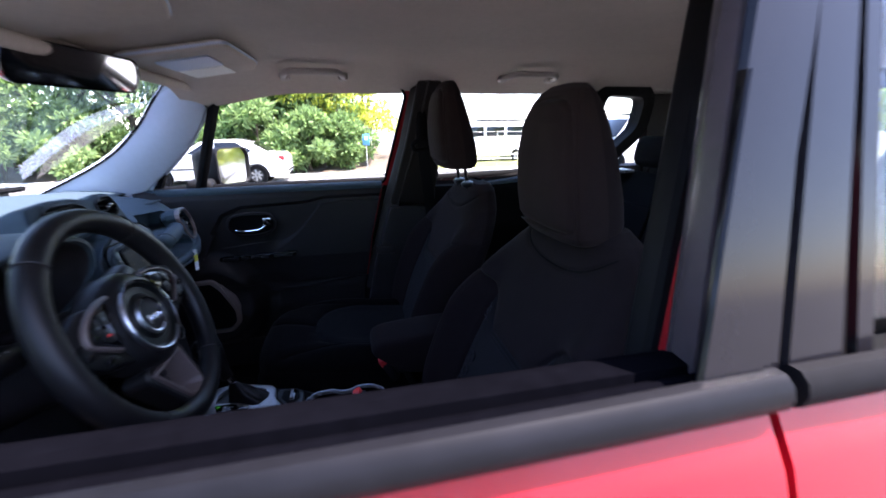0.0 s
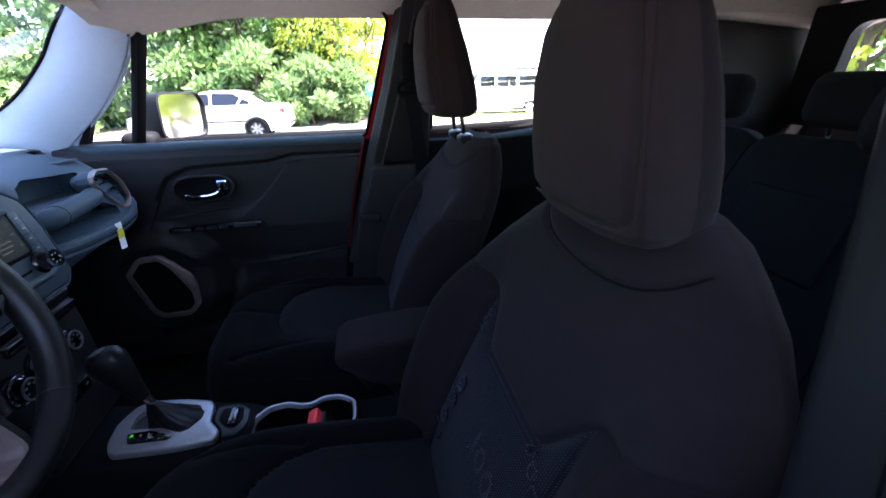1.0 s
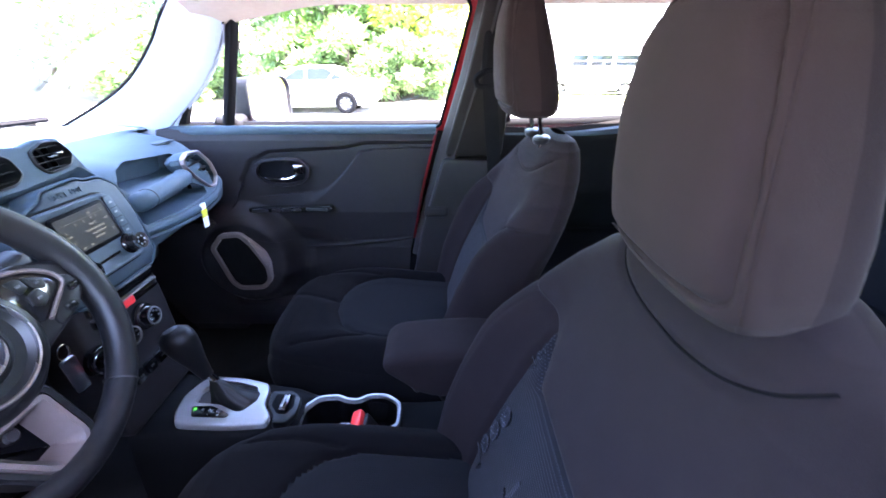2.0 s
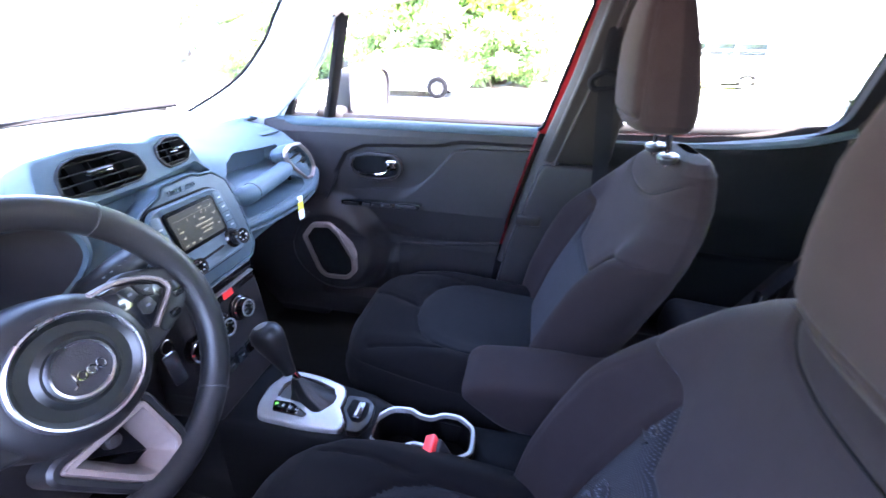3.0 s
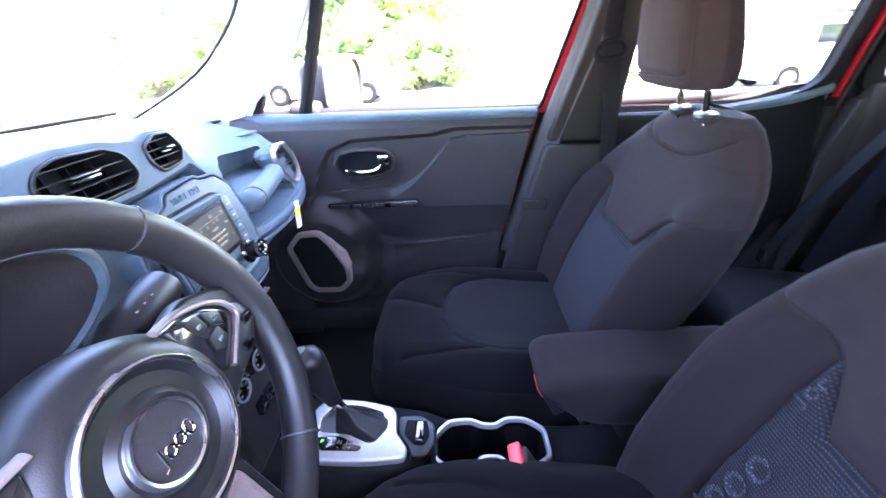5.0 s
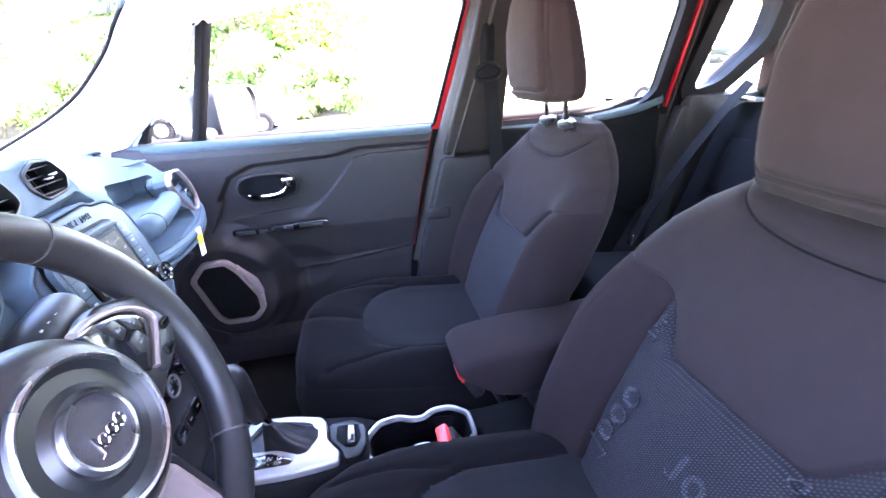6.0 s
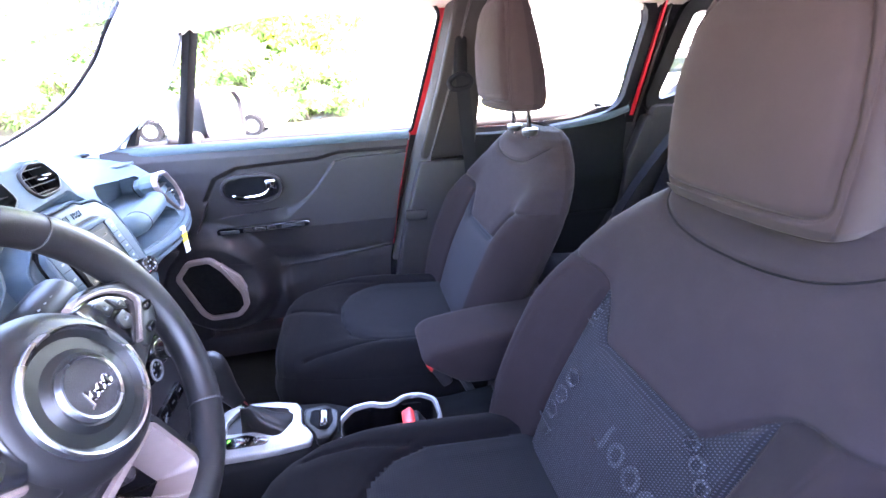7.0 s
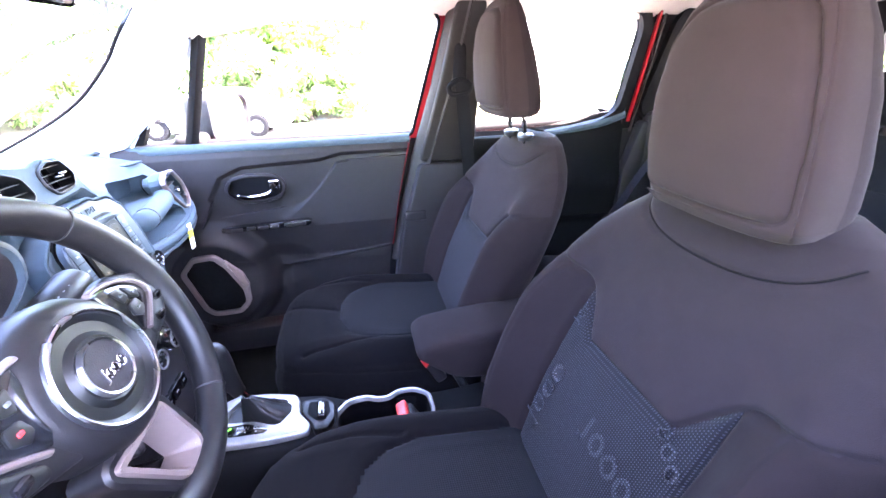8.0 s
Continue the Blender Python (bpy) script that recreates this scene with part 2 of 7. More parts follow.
PILLAR = material("grey pillar plastic", (0.0088, 0.0066, 0.0058), 0.6, bump=0.3, relief=500, spec=0.15)
# Handle colour is darkened for the shading that sets it off the roof.
HANDLE = material("pale grey handle plastic in its shaded tone", (0.32, 0.285, 0.26), 0.55, bump=0.1, relief=500, var=0.04)
# Near-black for dials and recess floors; shade inside recesses is put in.
RECESS_BLACK = material("black of dials and shaded recesses", (0.0015, 0.0015, 0.002), 0.5, var=0.1, spec=0.04)
HEADCLOTH = material("warm black head rest cloth", (0.0160, 0.0100, 0.0098), 0.95, bump=0.25, relief=1100, var=0.10, grain=30, spec=0.10, sheen=0.02)
DISH = material("dark hub dish", (0.0042, 0.0046, 0.0048), 0.38, var=0.1, spec=0.25)
# Lighter copy of PILLAR for its front edge; windscreen light is in the colour.
PILLAR_LIT = material("pillar plastic in its lit tone", (0.0195, 0.0165, 0.0160), 0.6, bump=0.2, relief=500, spec=0.2)
SPOKE = material("satin rose-grey spoke", (0.082, 0.060, 0.054), 0.5, metal=0.1, var=0.06, grain=120)
LEATHER = material("black grained leather", (0.0058, 0.0054, 0.0059), 0.42, bump=0.10, relief=900, var=0.12, spec=0.2)
CLOTH = material("black seat cloth", (0.0138, 0.0096, 0.0104), 0.95, bump=0.25, relief=1100, var=0.10, grain=30, spec=0.06, sheen=0.02)
# Same cloth as CLOTH; the sides' shading is put into a darker tone.
CLOTH_SIDE = material("black seat cloth in its shaded tone", (0.0106, 0.0072, 0.0077), 0.95, bump=0.2, relief=1100, var=0.10, grain=30, spec=0.05, sheen=0.02)
MESHCLOTH = woven("open mesh seat cloth", (0.0068, 0.0064, 0.0080), 0.0040, 0.5, (0.037, 0.035, 0.042))
PRINT = woven("pale printed mesh thread", (0.014, 0.014, 0.017), 0.0042, 0.6, (0.075, 0.075, 0.085))
# Cushion cloths: shade low in the cabin is put into darker colours.
FLATMESH = woven("open mesh cloth darkened for shade", (0.0037, 0.0037, 0.0045), 0.0042, 0.25, (0.0085, 0.0085, 0.0100), ("X", "Y"))
FLATCLOTH = material("black seat cloth darkened for shade", (0.0032, 0.0028, 0.0031), 0.95, bump=0.25, relief=1100, var=0.10, grain=30, spec=0.03, sheen=0.02)
STACK_TRIM = material("dark blue-grey stack plastic", (0.0255, 0.0390, 0.0500), 0.55, bump=0.12, relief=700, var=0.08, spec=0.25)
# Near-black copy of TRIM with the shade of rear cabin and console in it.
SHADED_TRIM = material("black trim darkened for shade", (0.0021, 0.0021, 0.0025), 0.7, bump=0.2, relief=600, var=0.15, spec=0.10)
NAVY = material("blue-black bench cloth", (0.0038, 0.0042, 0.0058), 0.95, bump=0.2, relief=1100, var=0.12, spec=0.12)
SEAM = material("black seam thread", (0.0016, 0.0014, 0.0015), 0.9, spec=0.1)
# Felt is pale grey; warm light bounced off the ground is in its colour.
HEADLINER = material("pale grey headliner felt", (0.4836, 0.4251, 0.3666), 0.95, bump=0.3, relief=900, var=0.05, spec=0.1)
# Pale grey with the windscreen's blue skylight mixed into the colour.
PALE = material("pale grey pillar trim", (0.46, 0.53, 0.66), 0.6, bump=0.15, relief=500, var=0.04)
POST_GREY = material("grey collar plastic", (0.012, 0.012, 0.013), 0.42, metal=0.2, var=0.05, grain=120)
SILVER = material("satin silver plastic", (0.2232, 0.2232, 0.2294), 0.35, metal=0.5, var=0.05, grain=120)
ROSE = material("brushed grey speaker ring", (0.195, 0.152, 0.142), 0.42, metal=0.3, var=0.06, grain=120)
CHROME = material("chrome", (0.82, 0.82, 0.83), 0.07, metal=1.0, var=0.03)
RING = material("satin silver ring", (0.42, 0.42, 0.44), 0.28, metal=1.0, var=0.04)
STEEL = material("worn steel", (0.6, 0.6, 0.6), 0.25, metal=1.0, var=0.1)
RED = material("red car paint", (0.2448, 0.0022, 0.0082), 0.4, var=0.03, coat=0.12, spec=0.3)
# Channel's grey holds the reflection of bright sky and ground.
FRAME_GREY = material("window channel greyed for reflected light", (0.040, 0.032, 0.037), 0.25, var=0.08, spec=0.5)
# Black for seals; on the driver's door panel it stands for shade.
SEAL_SHADE = material("matt black seal and shaded driver door", (0.0016, 0.0016, 0.0024), 0.9, var=0.2, spec=0.0)
MOULDING_SHADE = material("black belt moulding and shaded pillar", (0.0042, 0.0042, 0.0056), 0.5, var=0.3, grain=25, spec=0.10)
BLACKOUT = material("gloss black pillar film", (0.007, 0.0065, 0.008), 0.12, var=0.1, spec=0.16)
CARPET = material("black carpet", (0.0045, 0.0045, 0.0047), 1.0, bump=0.8, relief=900, var=0.3, spec=0.1)
BELT = material("black belt webbing", (0.0050, 0.0050, 0.0060), 0.8, bump=0.3, relief=1200, spec=0.1)
BUCKLE = material("red buckle button", (0.75, 0.03, 0.03), 0.4, var=0.06)
WHITE = material("white car paint", (0.8, 0.8, 0.8), 0.25, var=0.02, coat=1.0)
PAPER = material("white paper tag", (0.8, 0.8, 0.75), 0.8, var=0.04)
YELLOW = material("yellow print", (0.75, 0.62, 0.03), 0.7, var=0.05)
WINDOW = glass("clear window glass", (0.80, 0.84, 0.83))
SHADE = glass("tinted car glass", (0.10, 0.12, 0.13))
SHELL = material("black grained mirror housing", (0.010, 0.010, 0.012), 0.6, bump=0.2, relief=600, var=0.12, spec=0.12)
MIRROR = material("mirror silver", (0.9, 0.9, 0.9), 0.02, metal=1.0, var=0.0)
SCREEN = glowing("lit radio display", (0.55, 0.62, 0.48), 0.0011)
LCD_TEXT = glowing("lit display text", (0.8, 0.85, 0.70), 0.0060)
LETTER = material("white printed letters", (0.2100, 0.2160, 0.2160), 0.6)
MARK = material("pale printed marks", (0.07, 0.075, 0.08), 0.6)
GREEN_LED = glowing("green gear light", (0.1, 1.0, 0.1), 0.04)
ASPHALT = material("sunlit asphalt", (0.16, 0.155, 0.15), 0.9, bump=0.6, relief=60, var=0.25, grain=8)
SOIL = material("dry soil and leaf litter", (0.13, 0.095, 0.065), 1.0, bump=1.0, relief=30, var=0.4, grain=12)
GRASS = material("dry grass", (0.16, 0.17, 0.05), 1.0, bump=1.0, relief=60, var=0.35, grain=15)
BARK = material("grey brown bark", (0.10, 0.075, 0.055), 0.95, bump=1.0, relief=40, var=0.35, grain=20)
KERB = material("pale concrete kerb", (0.42, 0.41, 0.38), 0.9, bump=0.5, relief=80, var=0.12)


def leafy(name, color, light, thin=0.35):
    """Leaves: colour varies from clump to clump, and light passes through."""
    m = bpy.data.materials.new(name)
    m.use_nodes = True
    n, link = m.node_tree.nodes, m.node_tree.links.new
    b = n["Principled BSDF"]
    geo = n.new("ShaderNodeNewGeometry")
    ramp = n.new("ShaderNodeMix")
    ramp.data_type = "RGBA"
    ramp.inputs[6].default_value, ramp.inputs[7].default_value = (*color, 1), (*light, 1)
    link(geo.outputs["Random Per Island"], ramp.inputs["Factor"])
    link(ramp.outputs[2], b.inputs["Base Color"])
    b.inputs["Roughness"].default_value = 0.6
    tr, mix = n.new("ShaderNodeBsdfTranslucent"), n.new("ShaderNodeMixShader")
    link(ramp.outputs[2], tr.inputs["Color"])
    mix.inputs[0].default_value = thin
    link(b.outputs[0], mix.inputs[1]), link(tr.outputs[0], mix.inputs[2])
    link(mix.outputs[0], n["Material Output"].inputs["Surface"])
    return m


JUNIPER = leafy("juniper needles", (0.09, 0.16, 0.06), (0.34, 0.48, 0.18), 0.55)
OAK = leafy("dark green leaves", (0.07, 0.14, 0.04), (0.24, 0.38, 0.09), 0.55)
LIME = leafy("yellow green leaves", (0.34, 0.42, 0.06), (0.65, 0.66, 0.12), 0.55)

# ---- the car's shell (x to the tail, y to the passenger's side, z up) ----
BELT_Z = 1.08


def glass_y(z):
    return 0.80 - 0.25 * (z - BELT_Z)


FRONT_HOLE = rounded([(-1.20, 1.085), (-0.262, 1.085), (-0.165, 1.44), (-0.19, 1.468), (-0.62, 1.468), (-0.83, 1.445), (-0.93, 1.385)],
                     [0.01, 0.012, 0.03, 0.03, 0.1, 0.08, 0.08])
REAR_HOLE = rounded([(-0.03, 1.06), (0.25, 1.068), (0.50, 1.10), (0.565, 1.14), (0.575, 1.42), (0.55, 1.462), (0.0, 1.468)],
                    [0.02, 0.1, 0.06, 0.05, 0.04, 0.04, 0.03])
DRIVER_HOLE = rounded([(-1.20, 1.085), (-0.084, 1.090), (-0.030, 1.44), (-0.06, 1.468), (-0.62, 1.468), (-0.83, 1.445), (-0.93, 1.385)],
                      [0.01, 0.012, 0.03, 0.03, 0.1, 0.08, 0.08])
DRIVER_REAR_HOLE = rounded([(0.092, 1.075), (0.25, 1.075), (0.50, 1.10), (0.565, 1.14), (0.575, 1.42), (0.55, 1.462), (0.118, 1.468)],
                           [0.02, 0.1, 0.06, 0.05, 0.04, 0.04, 0.03])
QUARTER_HOLE = rounded([(0.70, 1.14), (0.80, 1.165), (0.93, 1.30), (0.93, 1.43), (0.74, 1.44)], 0.035)


def on_side(side, pts, out=0.0):
    """2D (x, z) points laid on the leaning plane of the side windows."""
    return [Vector((x, side * (glass_y(z) + out), z)) for x, z in pts]


def grown(pts, d):
    """A closed 2D outline pushed outwards by d."""
    k, res = len(pts), []
    area = sum(pts[i - 1][0] * pts[i][1] - pts[i][0] * pts[i - 1][1] for i in range(k))
    for i in range(k):
        a, b, c = Vector(pts[i - 1]), Vector(pts[i]), Vector(pts[(i + 1) % k])
        t = ((b - a).normalized() + (c - b).normalized())
        if t.length < 1e-6:
            t = c - a
        t.normalize()
        nrm = Vector((t.y, -t.x)) if area > 0 else Vector((-t.y, t.x))
        res.append((b.x + nrm.x * d, b.y + nrm.y * d))
    return res


def ring_frame(side, hole, width, y_in, y_out):
    """A closed frame round a window hole, from y_in to y_out off the glass plane."""
    big = grown(hole, width)
    bm = bmesh.new()
    loops = [on_side(side, hole, y_in), on_side(side, big, y_in), on_side(side, big, y_out), on_side(side, hole, y_out)]
    vs = [[bm.verts.new(v) for v in lp] for lp in loops]
    n = len(hole)
    for a, b in ((0, 1), (1, 2), (2, 3), (3, 0)):
        for j in range(n):
            bm.faces.new((vs[a][j], vs[a][(j + 1) % n], vs[b][(j + 1) % n], vs[b][j]))
    return bm


def pane(side, hole):
    bm = bmesh.new()
    a = [bm.verts.new(v) for v in on_side(side, hole, 0)]
    bm.faces.new(a)
    return bm


# floor and firewall
floor = structure("floor", box((-0.1, 0, 0.27), (2.9, 1.46, 0.04), 0.01), CARPET, "black carpeted floor pan of a small car", "floor")
part("firewall", plate([(-0.72, 0.2), (0.72, 0.2), (0.72, 1.0), (-0.72, 1.0)], 0.03, axes((-1.50, 0, 0), (0, 1, 0), (-0.25, 0, 1))), CARPET, floor)
part("toe_board", plate([(-0.72, 0), (0.72, 0), (0.72, 0.55), (-0.72, 0.55)], 0.03, axes((-1.28, 0, 0.28), (0, 1, 0), (-0.5, 0, 0.8))), CARPET, floor)
# Bulkhead, tail panel and underbody are unseen plates, added against light leaks.
part("bulkhead", box((-1.74, 0, 0.62), (0.05, 1.64, 0.90), 0.01), RUBBER, floor)
part("tail_panel", box((1.70, 0, 0.62), (0.05, 1.64, 0.90), 0.01), RUBBER, floor)
part("tail_skin", box((1.745, 0, 0.70), (0.04, 1.70, 0.80), 0.02, 3), RED, floor)
part("underbody", box((-0.05, 0, 0.215), (3.5, 1.64, 0.04), 0.01), RUBBER, floor)
part("tunnel", box((-0.3, 0, 0.34), (1.9, 0.24, 0.16), 0.05, 3), CARPET, floor)
part("kick_panel", box((-1.30, 0.70, 0.52), (0.5, 0.05, 0.48), 0.02), TRIM, floor)
part("kick_panel", box((-1.30, -0.70, 0.52), (0.5, 0.05, 0.48), 0.02), TRIM, floor)
part("load_floor", box((1.2, 0, 0.62), (0.9, 1.4, 0.05), 0.01), CARPET, floor)
part("tailgate_trim", box((1.62, 0, 0.85), (0.08, 1.4, 0.55), 0.03), TRIM, floor)
for s in (1, -1):
    part("side_lining", box((1.15, s * 0.74, 0.85), (0.95, 0.06, 0.56), 0.03), TRIM, floor)
    # Side members, front and rear sides: unseen, added to shut out stray light.
    part("side_member", box((-0.05, s * 0.815, 0.31), (3.4, 0.05, 0.24), 0.01), RUBBER, floor)
    part("front_side", box((-1.50, s * 0.80, 0.63), (0.50, 0.05, 0.84), 0.01), RUBBER, floor)
    part("rear_side", box((1.17, s * 0.80, 0.66), (1.0, 0.04, 0.80), 0.01), RUBBER, floor)
    part("rear_wing", box((1.17, s * 0.845, 0.74), (1.12, 0.05, 0.72), 0.03, 3), RED, floor)
    part("sill_plate", box((-0.4, s * 0.72, 0.36), (1.9, 0.10, 0.10), 0.02), TRIM, floor)

# headliner: a shallow dome with rails down to the windows
def dome(u, v):
    x = -0.98 + 2.60 * u
    y = -0.70 + 1.40 * v
    e = np.abs(y) / 0.70
    z = 1.545 - 0.075 * e**6 - 0.025 * e**2 - 0.05 * soft(0.92, 1, u) * 1.5 - 0.055 * soft(0.16, 0, u)
    return x, y, z


v_, f_ = sheet(dome, 60, 40)
ceiling = structure("ceiling", (v_, f_.tolist()), HEADLINER, "pale grey felt headliner over the seats", "ceiling")
for s in (1, -1):
    rail = [(-0.99, s * 0.675, 1.475), (-0.7, s * 0.690, 1.490), (0.0, s * 0.692, 1.497), (0.7, s * 0.692, 1.492), (1.6, s * 0.69, 1.43)]
    part("roof_rail", tube(spline(rail, 8), 0.028, 10, flat=0.8), HEADLINER, ceiling)
# outer roof skin and the cross panel over the windscreen
v_, f_ = sheet(lambda u, v: (lambda x, y, z: (x, y * 1.03, z + 0.045))(*dome(u, v)), 40, 30)
roof = structure("roof", (v_, f_.tolist()), RED, "red painted steel car roof", "roof")
part("windscreen_header", box((-0.97, 0, 1.478), (0.12, 1.30, 0.03), 0.012, 3, Euler((0, radians(28), 0)).to_matrix()), HEADLINER, ceiling)

# windscreen
SCREEN_FOOT, SCREEN_HEAD = Vector((-1.66, 0, 1.118)), Vector((-1.00, 0, 1.50))


def screen_pt(u, v):
    p = SCREEN_FOOT.lerp(SCREEN_HEAD, v)
    w = 0.70 - 0.06 * v
    return p.x + 0.10 * u * u * (1 - 0.3 * v), u * w, p.z


bm = bmesh.new()
rows_ = [[bm.verts.new(screen_pt(-1 + 2 * i / 16, j / 6)) for i in range(17)] for j in range(7)]
for a, b in zip(rows_, rows_[1:]):
    for i in range(16):
        bm.faces.new((a[i], a[i + 1], b[i + 1], b[i]))
windscreen = structure("windscreen", bm, WINDOW, "clear curved laminated windscreen of the car", "windscreen")
windscreen.visible_shadow = False
part("screen_edge", tube([screen_pt(-1 + i / 8, 0.0) for i in range(17)], 0.010, 6), RUBBER, windscreen)

# A pillars: broad pale trim between windscreen and door
for s in (1, -1):
    rings = []
    for k in range(15):
        t = k / 14
        a = Vector((-1.50 + 0.50 * t + float(np.interp(t, [0, 0.25, 0.5, 0.75, 1], [0.04, 0.12, 0.115, 0.055, 0.0])), s * (0.668 - 0.03 * t), 1.105 + 0.385 * t + 0.02 * math.sin(math.pi * t)))
        b = Vector((-1.190 + 0.30 * t + 0.04 * math.sin(math.pi * t) - 0.045 * (1 - t) ** 2, s * (0.765 - 0.075 * t), 1.06 + 0.385 * t))
        if k == 0:
            a, b = a + Vector((-0.06, 0, -0.02)), b + Vector((0.0, 0, -0.03))
        mid = a.lerp(b, 0.5) + Vector((0.02, -s * 0.018, 0.012))
        out = Vector((-0.02, s * 0.045, 0.01))
        ring = [a, a.lerp(mid, 0.5) + Vector((0.004, -s * 0.006, 0)), mid, mid.lerp(b, 0.5) + Vector((0.006, -s * 0.006, 0)), b + Vector((0.004, -s * 0.004, 0)), b + Vector((0.006, s * 0.012, 0)), b + out, a + out]
        rings.append(ring)
    pillar = structure("pillar_a", loft(rings), PALE, "pale grey windscreen pillar trim", "pillar")
    part("screen_seal", tube(spline([r[0] for r in rings[::2]], 4), 0.005, 6), RUBBER, pillar)
    part("pillar_seal", tube(spline([r[5] for r in rings[::2]], 4), 0.006, 8), PALE, pillar)

# B pillars
for s in (1, -1):
    up = [(-0.245, 0.99), (-0.045, 0.99), (-0.030, 1.25), (-0.022, 1.50), (-0.115, 1.50), (-0.172, 1.25)]
    low = [(-0.375, 0.45), (-0.06, 0.42), (-0.045, 0.985), (-0.247, 0.985), (-0.330, 0.70)]
    if s < 0:
        up = [(-0.087, 0.99), (0.040, 0.99), (0.110, 1.25), (0.180, 1.50), (0.072, 1.50), (-0.006, 1.25)]
        low = [(-0.24, 0.45), (-0.06, 0.42), (-0.05, 0.985), (-0.122, 0.985), (-0.18, 0.70)]

    def slab(pts, y0, y1, lean):
        bm = bmesh.new()
        a = [bm.verts.new((x, s * (y0 - lean * max(z - 1.0, 0)), z)) for x, z in pts]
        b = [bm.verts.new((x, s * (y1 - lean * max(z - 1.0, 0)), z)) for x, z in pts]
        n = len(pts)
        bm.faces.new(a), bm.faces.new(b[::-1])
        for j in range(n):
            bm.faces.new((a[j], b[j], b[(j + 1) % n], a[(j + 1) % n]))
        bmesh.ops.recalc_face_normals(bm, faces=bm.faces[:])
        edges = [e for e in bm.edges if e.calc_face_angle(0) > 0.5]
        bmesh.ops.bevel(bm, geom=edges, offset=0.010, segments=3, profile=0.5, affect="EDGES")
        return bm

    # Driver's pillar trim and lower cover are near-black to stand for shade.
    pb = structure("pillar_b", slab(rounded(up, 0.02, 3), *((0.705, 0.775, 0.17) if s > 0 else (0.675, 0.735, 0.30))), PILLAR if s > 0 else MOULDING_SHADE, "grey plastic door pillar trim with seat belt", "pillar")
    if s > 0:
        rings = []
        for z in np.linspace(0.60, 1.50, 19):
            xf = float(np.interp(z, [0.45, 0.70, 0.985, 1.25, 1.50], [-0.398, -0.348, -0.272, -0.192, -0.133]))
            yy = 0.742 - 0.17 * max(z - 1.0, 0)
            w = 0.062 if z > 0.985 else 0.070
            rings.append([Vector((xf + dx, yy + dy, z)) for dx, dy in ((0.0, 0.025), (0.0, 0.012), (0.004, 0.004), (w * 0.5, -0.020), (w, -0.042), (w + 0.01, -0.030), (w + 0.01, 0.025))])
        # Forward-facing edge painted lighter, as the windscreen would light it.
        part("pillar_edge", loft(rings), PILLAR_LIT, pb, "front edge of the pillar trim, lightened for window light")
    else:
        def post(profile, foot=1.082):
            """An upright running with the window's slanting rear edge, from its plan at the belt."""
            return loft([[Vector((x + run * (z - 1.1), -(y - lean * (z - 1.1)), z)) for x, y, run, lean in profile] for z in (foot, 1.2, 1.35, 1.5)])
        part("painted_flange", post([(-0.058, 0.712, 0.385, 0.34), (-0.061, 0.717, 0.385, 0.34), (-0.061, 0.764, 0.30, 0.28), (-0.045, 0.764, 0.30, 0.28), (-0.045, 0.712, 0.385, 0.34)], 0.98), RED, pb, "red painted pillar flange")
        part("door_seal", post([(-0.058, 0.690, 0.36, 0.32), (-0.064, 0.695, 0.36, 0.33), (-0.062, 0.706, 0.37, 0.335), (-0.040, 0.707, 0.37, 0.335), (-0.040, 0.690, 0.36, 0.32)], 0.98), RUBBER, pb)
        part("post_lip", post([(-0.090, 0.754, 0.155, 0.187), (-0.094, 0.759, 0.155, 0.187), (-0.0965, 0.778, 0.152, 0.19), (-0.098, 0.797, 0.150, 0.193), (-0.094, 0.798, 0.150, 0.193), (-0.080, 0.780, 0.15, 0.19), (-0.080, 0.756, 0.155, 0.187)]), FRAME_GREY, pb, "window channel greyed for reflected light")
        part("post_groove", post([(-0.091, 0.792, 0.150, 0.193), (-0.092, 0.810, 0.155, 0.196), (-0.07, 0.810, 0.155, 0.196), (-0.07, 0.792, 0.15, 0.193)]), SEAL_SHADE, pb)
        part("post_face", post([(-0.098, 0.803, 0.150, 0.194), (-0.102, 0.806, 0.155, 0.196), (-0.121, 0.826, 0.225, 0.235), (-0.120, 0.831, 0.235, 0.25), (-0.06, 0.831, 0.235, 0.25), (-0.06, 0.803, 0.150, 0.194)]), BLACKOUT, pb)
    part("lower_cover", slab(rounded(low, 0.02, 3), 0.69, 0.765, 0.1), TRIM if s > 0 else SHADED_TRIM, pb)
    part("lower_shelf", box((-0.272 if s > 0 else -0.14, s * 0.692, 0.795), (0.085, 0.020, 0.040), 0.0095, 4), TRIM, pb)
    part("pillar_shell", box((-0.20, s * 0.80, 0.735), (0.42, 0.04, 0.68), 0.01), RUBBER, pb)
    films = ((-0.124, -0.090, -0.124, -0.102), (-0.084, -0.004, -0.084, -0.016)) if s > 0 else ((-0.124, -0.040, -0.024, 0.023), (-0.034, 0.033, 0.029, 0.075))
    for x0, x1, x2, x3 in films:
        film = [Vector((x, s * (glass_y(z) + o), z)) for o in (0.022, 0.032) for x, z in ((x0, 1.075), (x1, 1.075), (x3, 1.50), (x2, 1.50))]
        bm = bmesh.new()
        fv = [bm.verts.new(p) for p in film]
        for q in ((0, 1, 2, 3), (7, 6, 5, 4), (0, 4, 5, 1), (1, 5, 6, 2), (2, 6, 7, 3), (3, 7, 4, 0)):
            bm.faces.new([fv[k] for k in q])
        bmesh.ops.bevel(bm, geom=bm.edges[:], offset=0.003, segments=2, affect="EDGES")
        part("pillar_film", bm, BLACKOUT, pb)
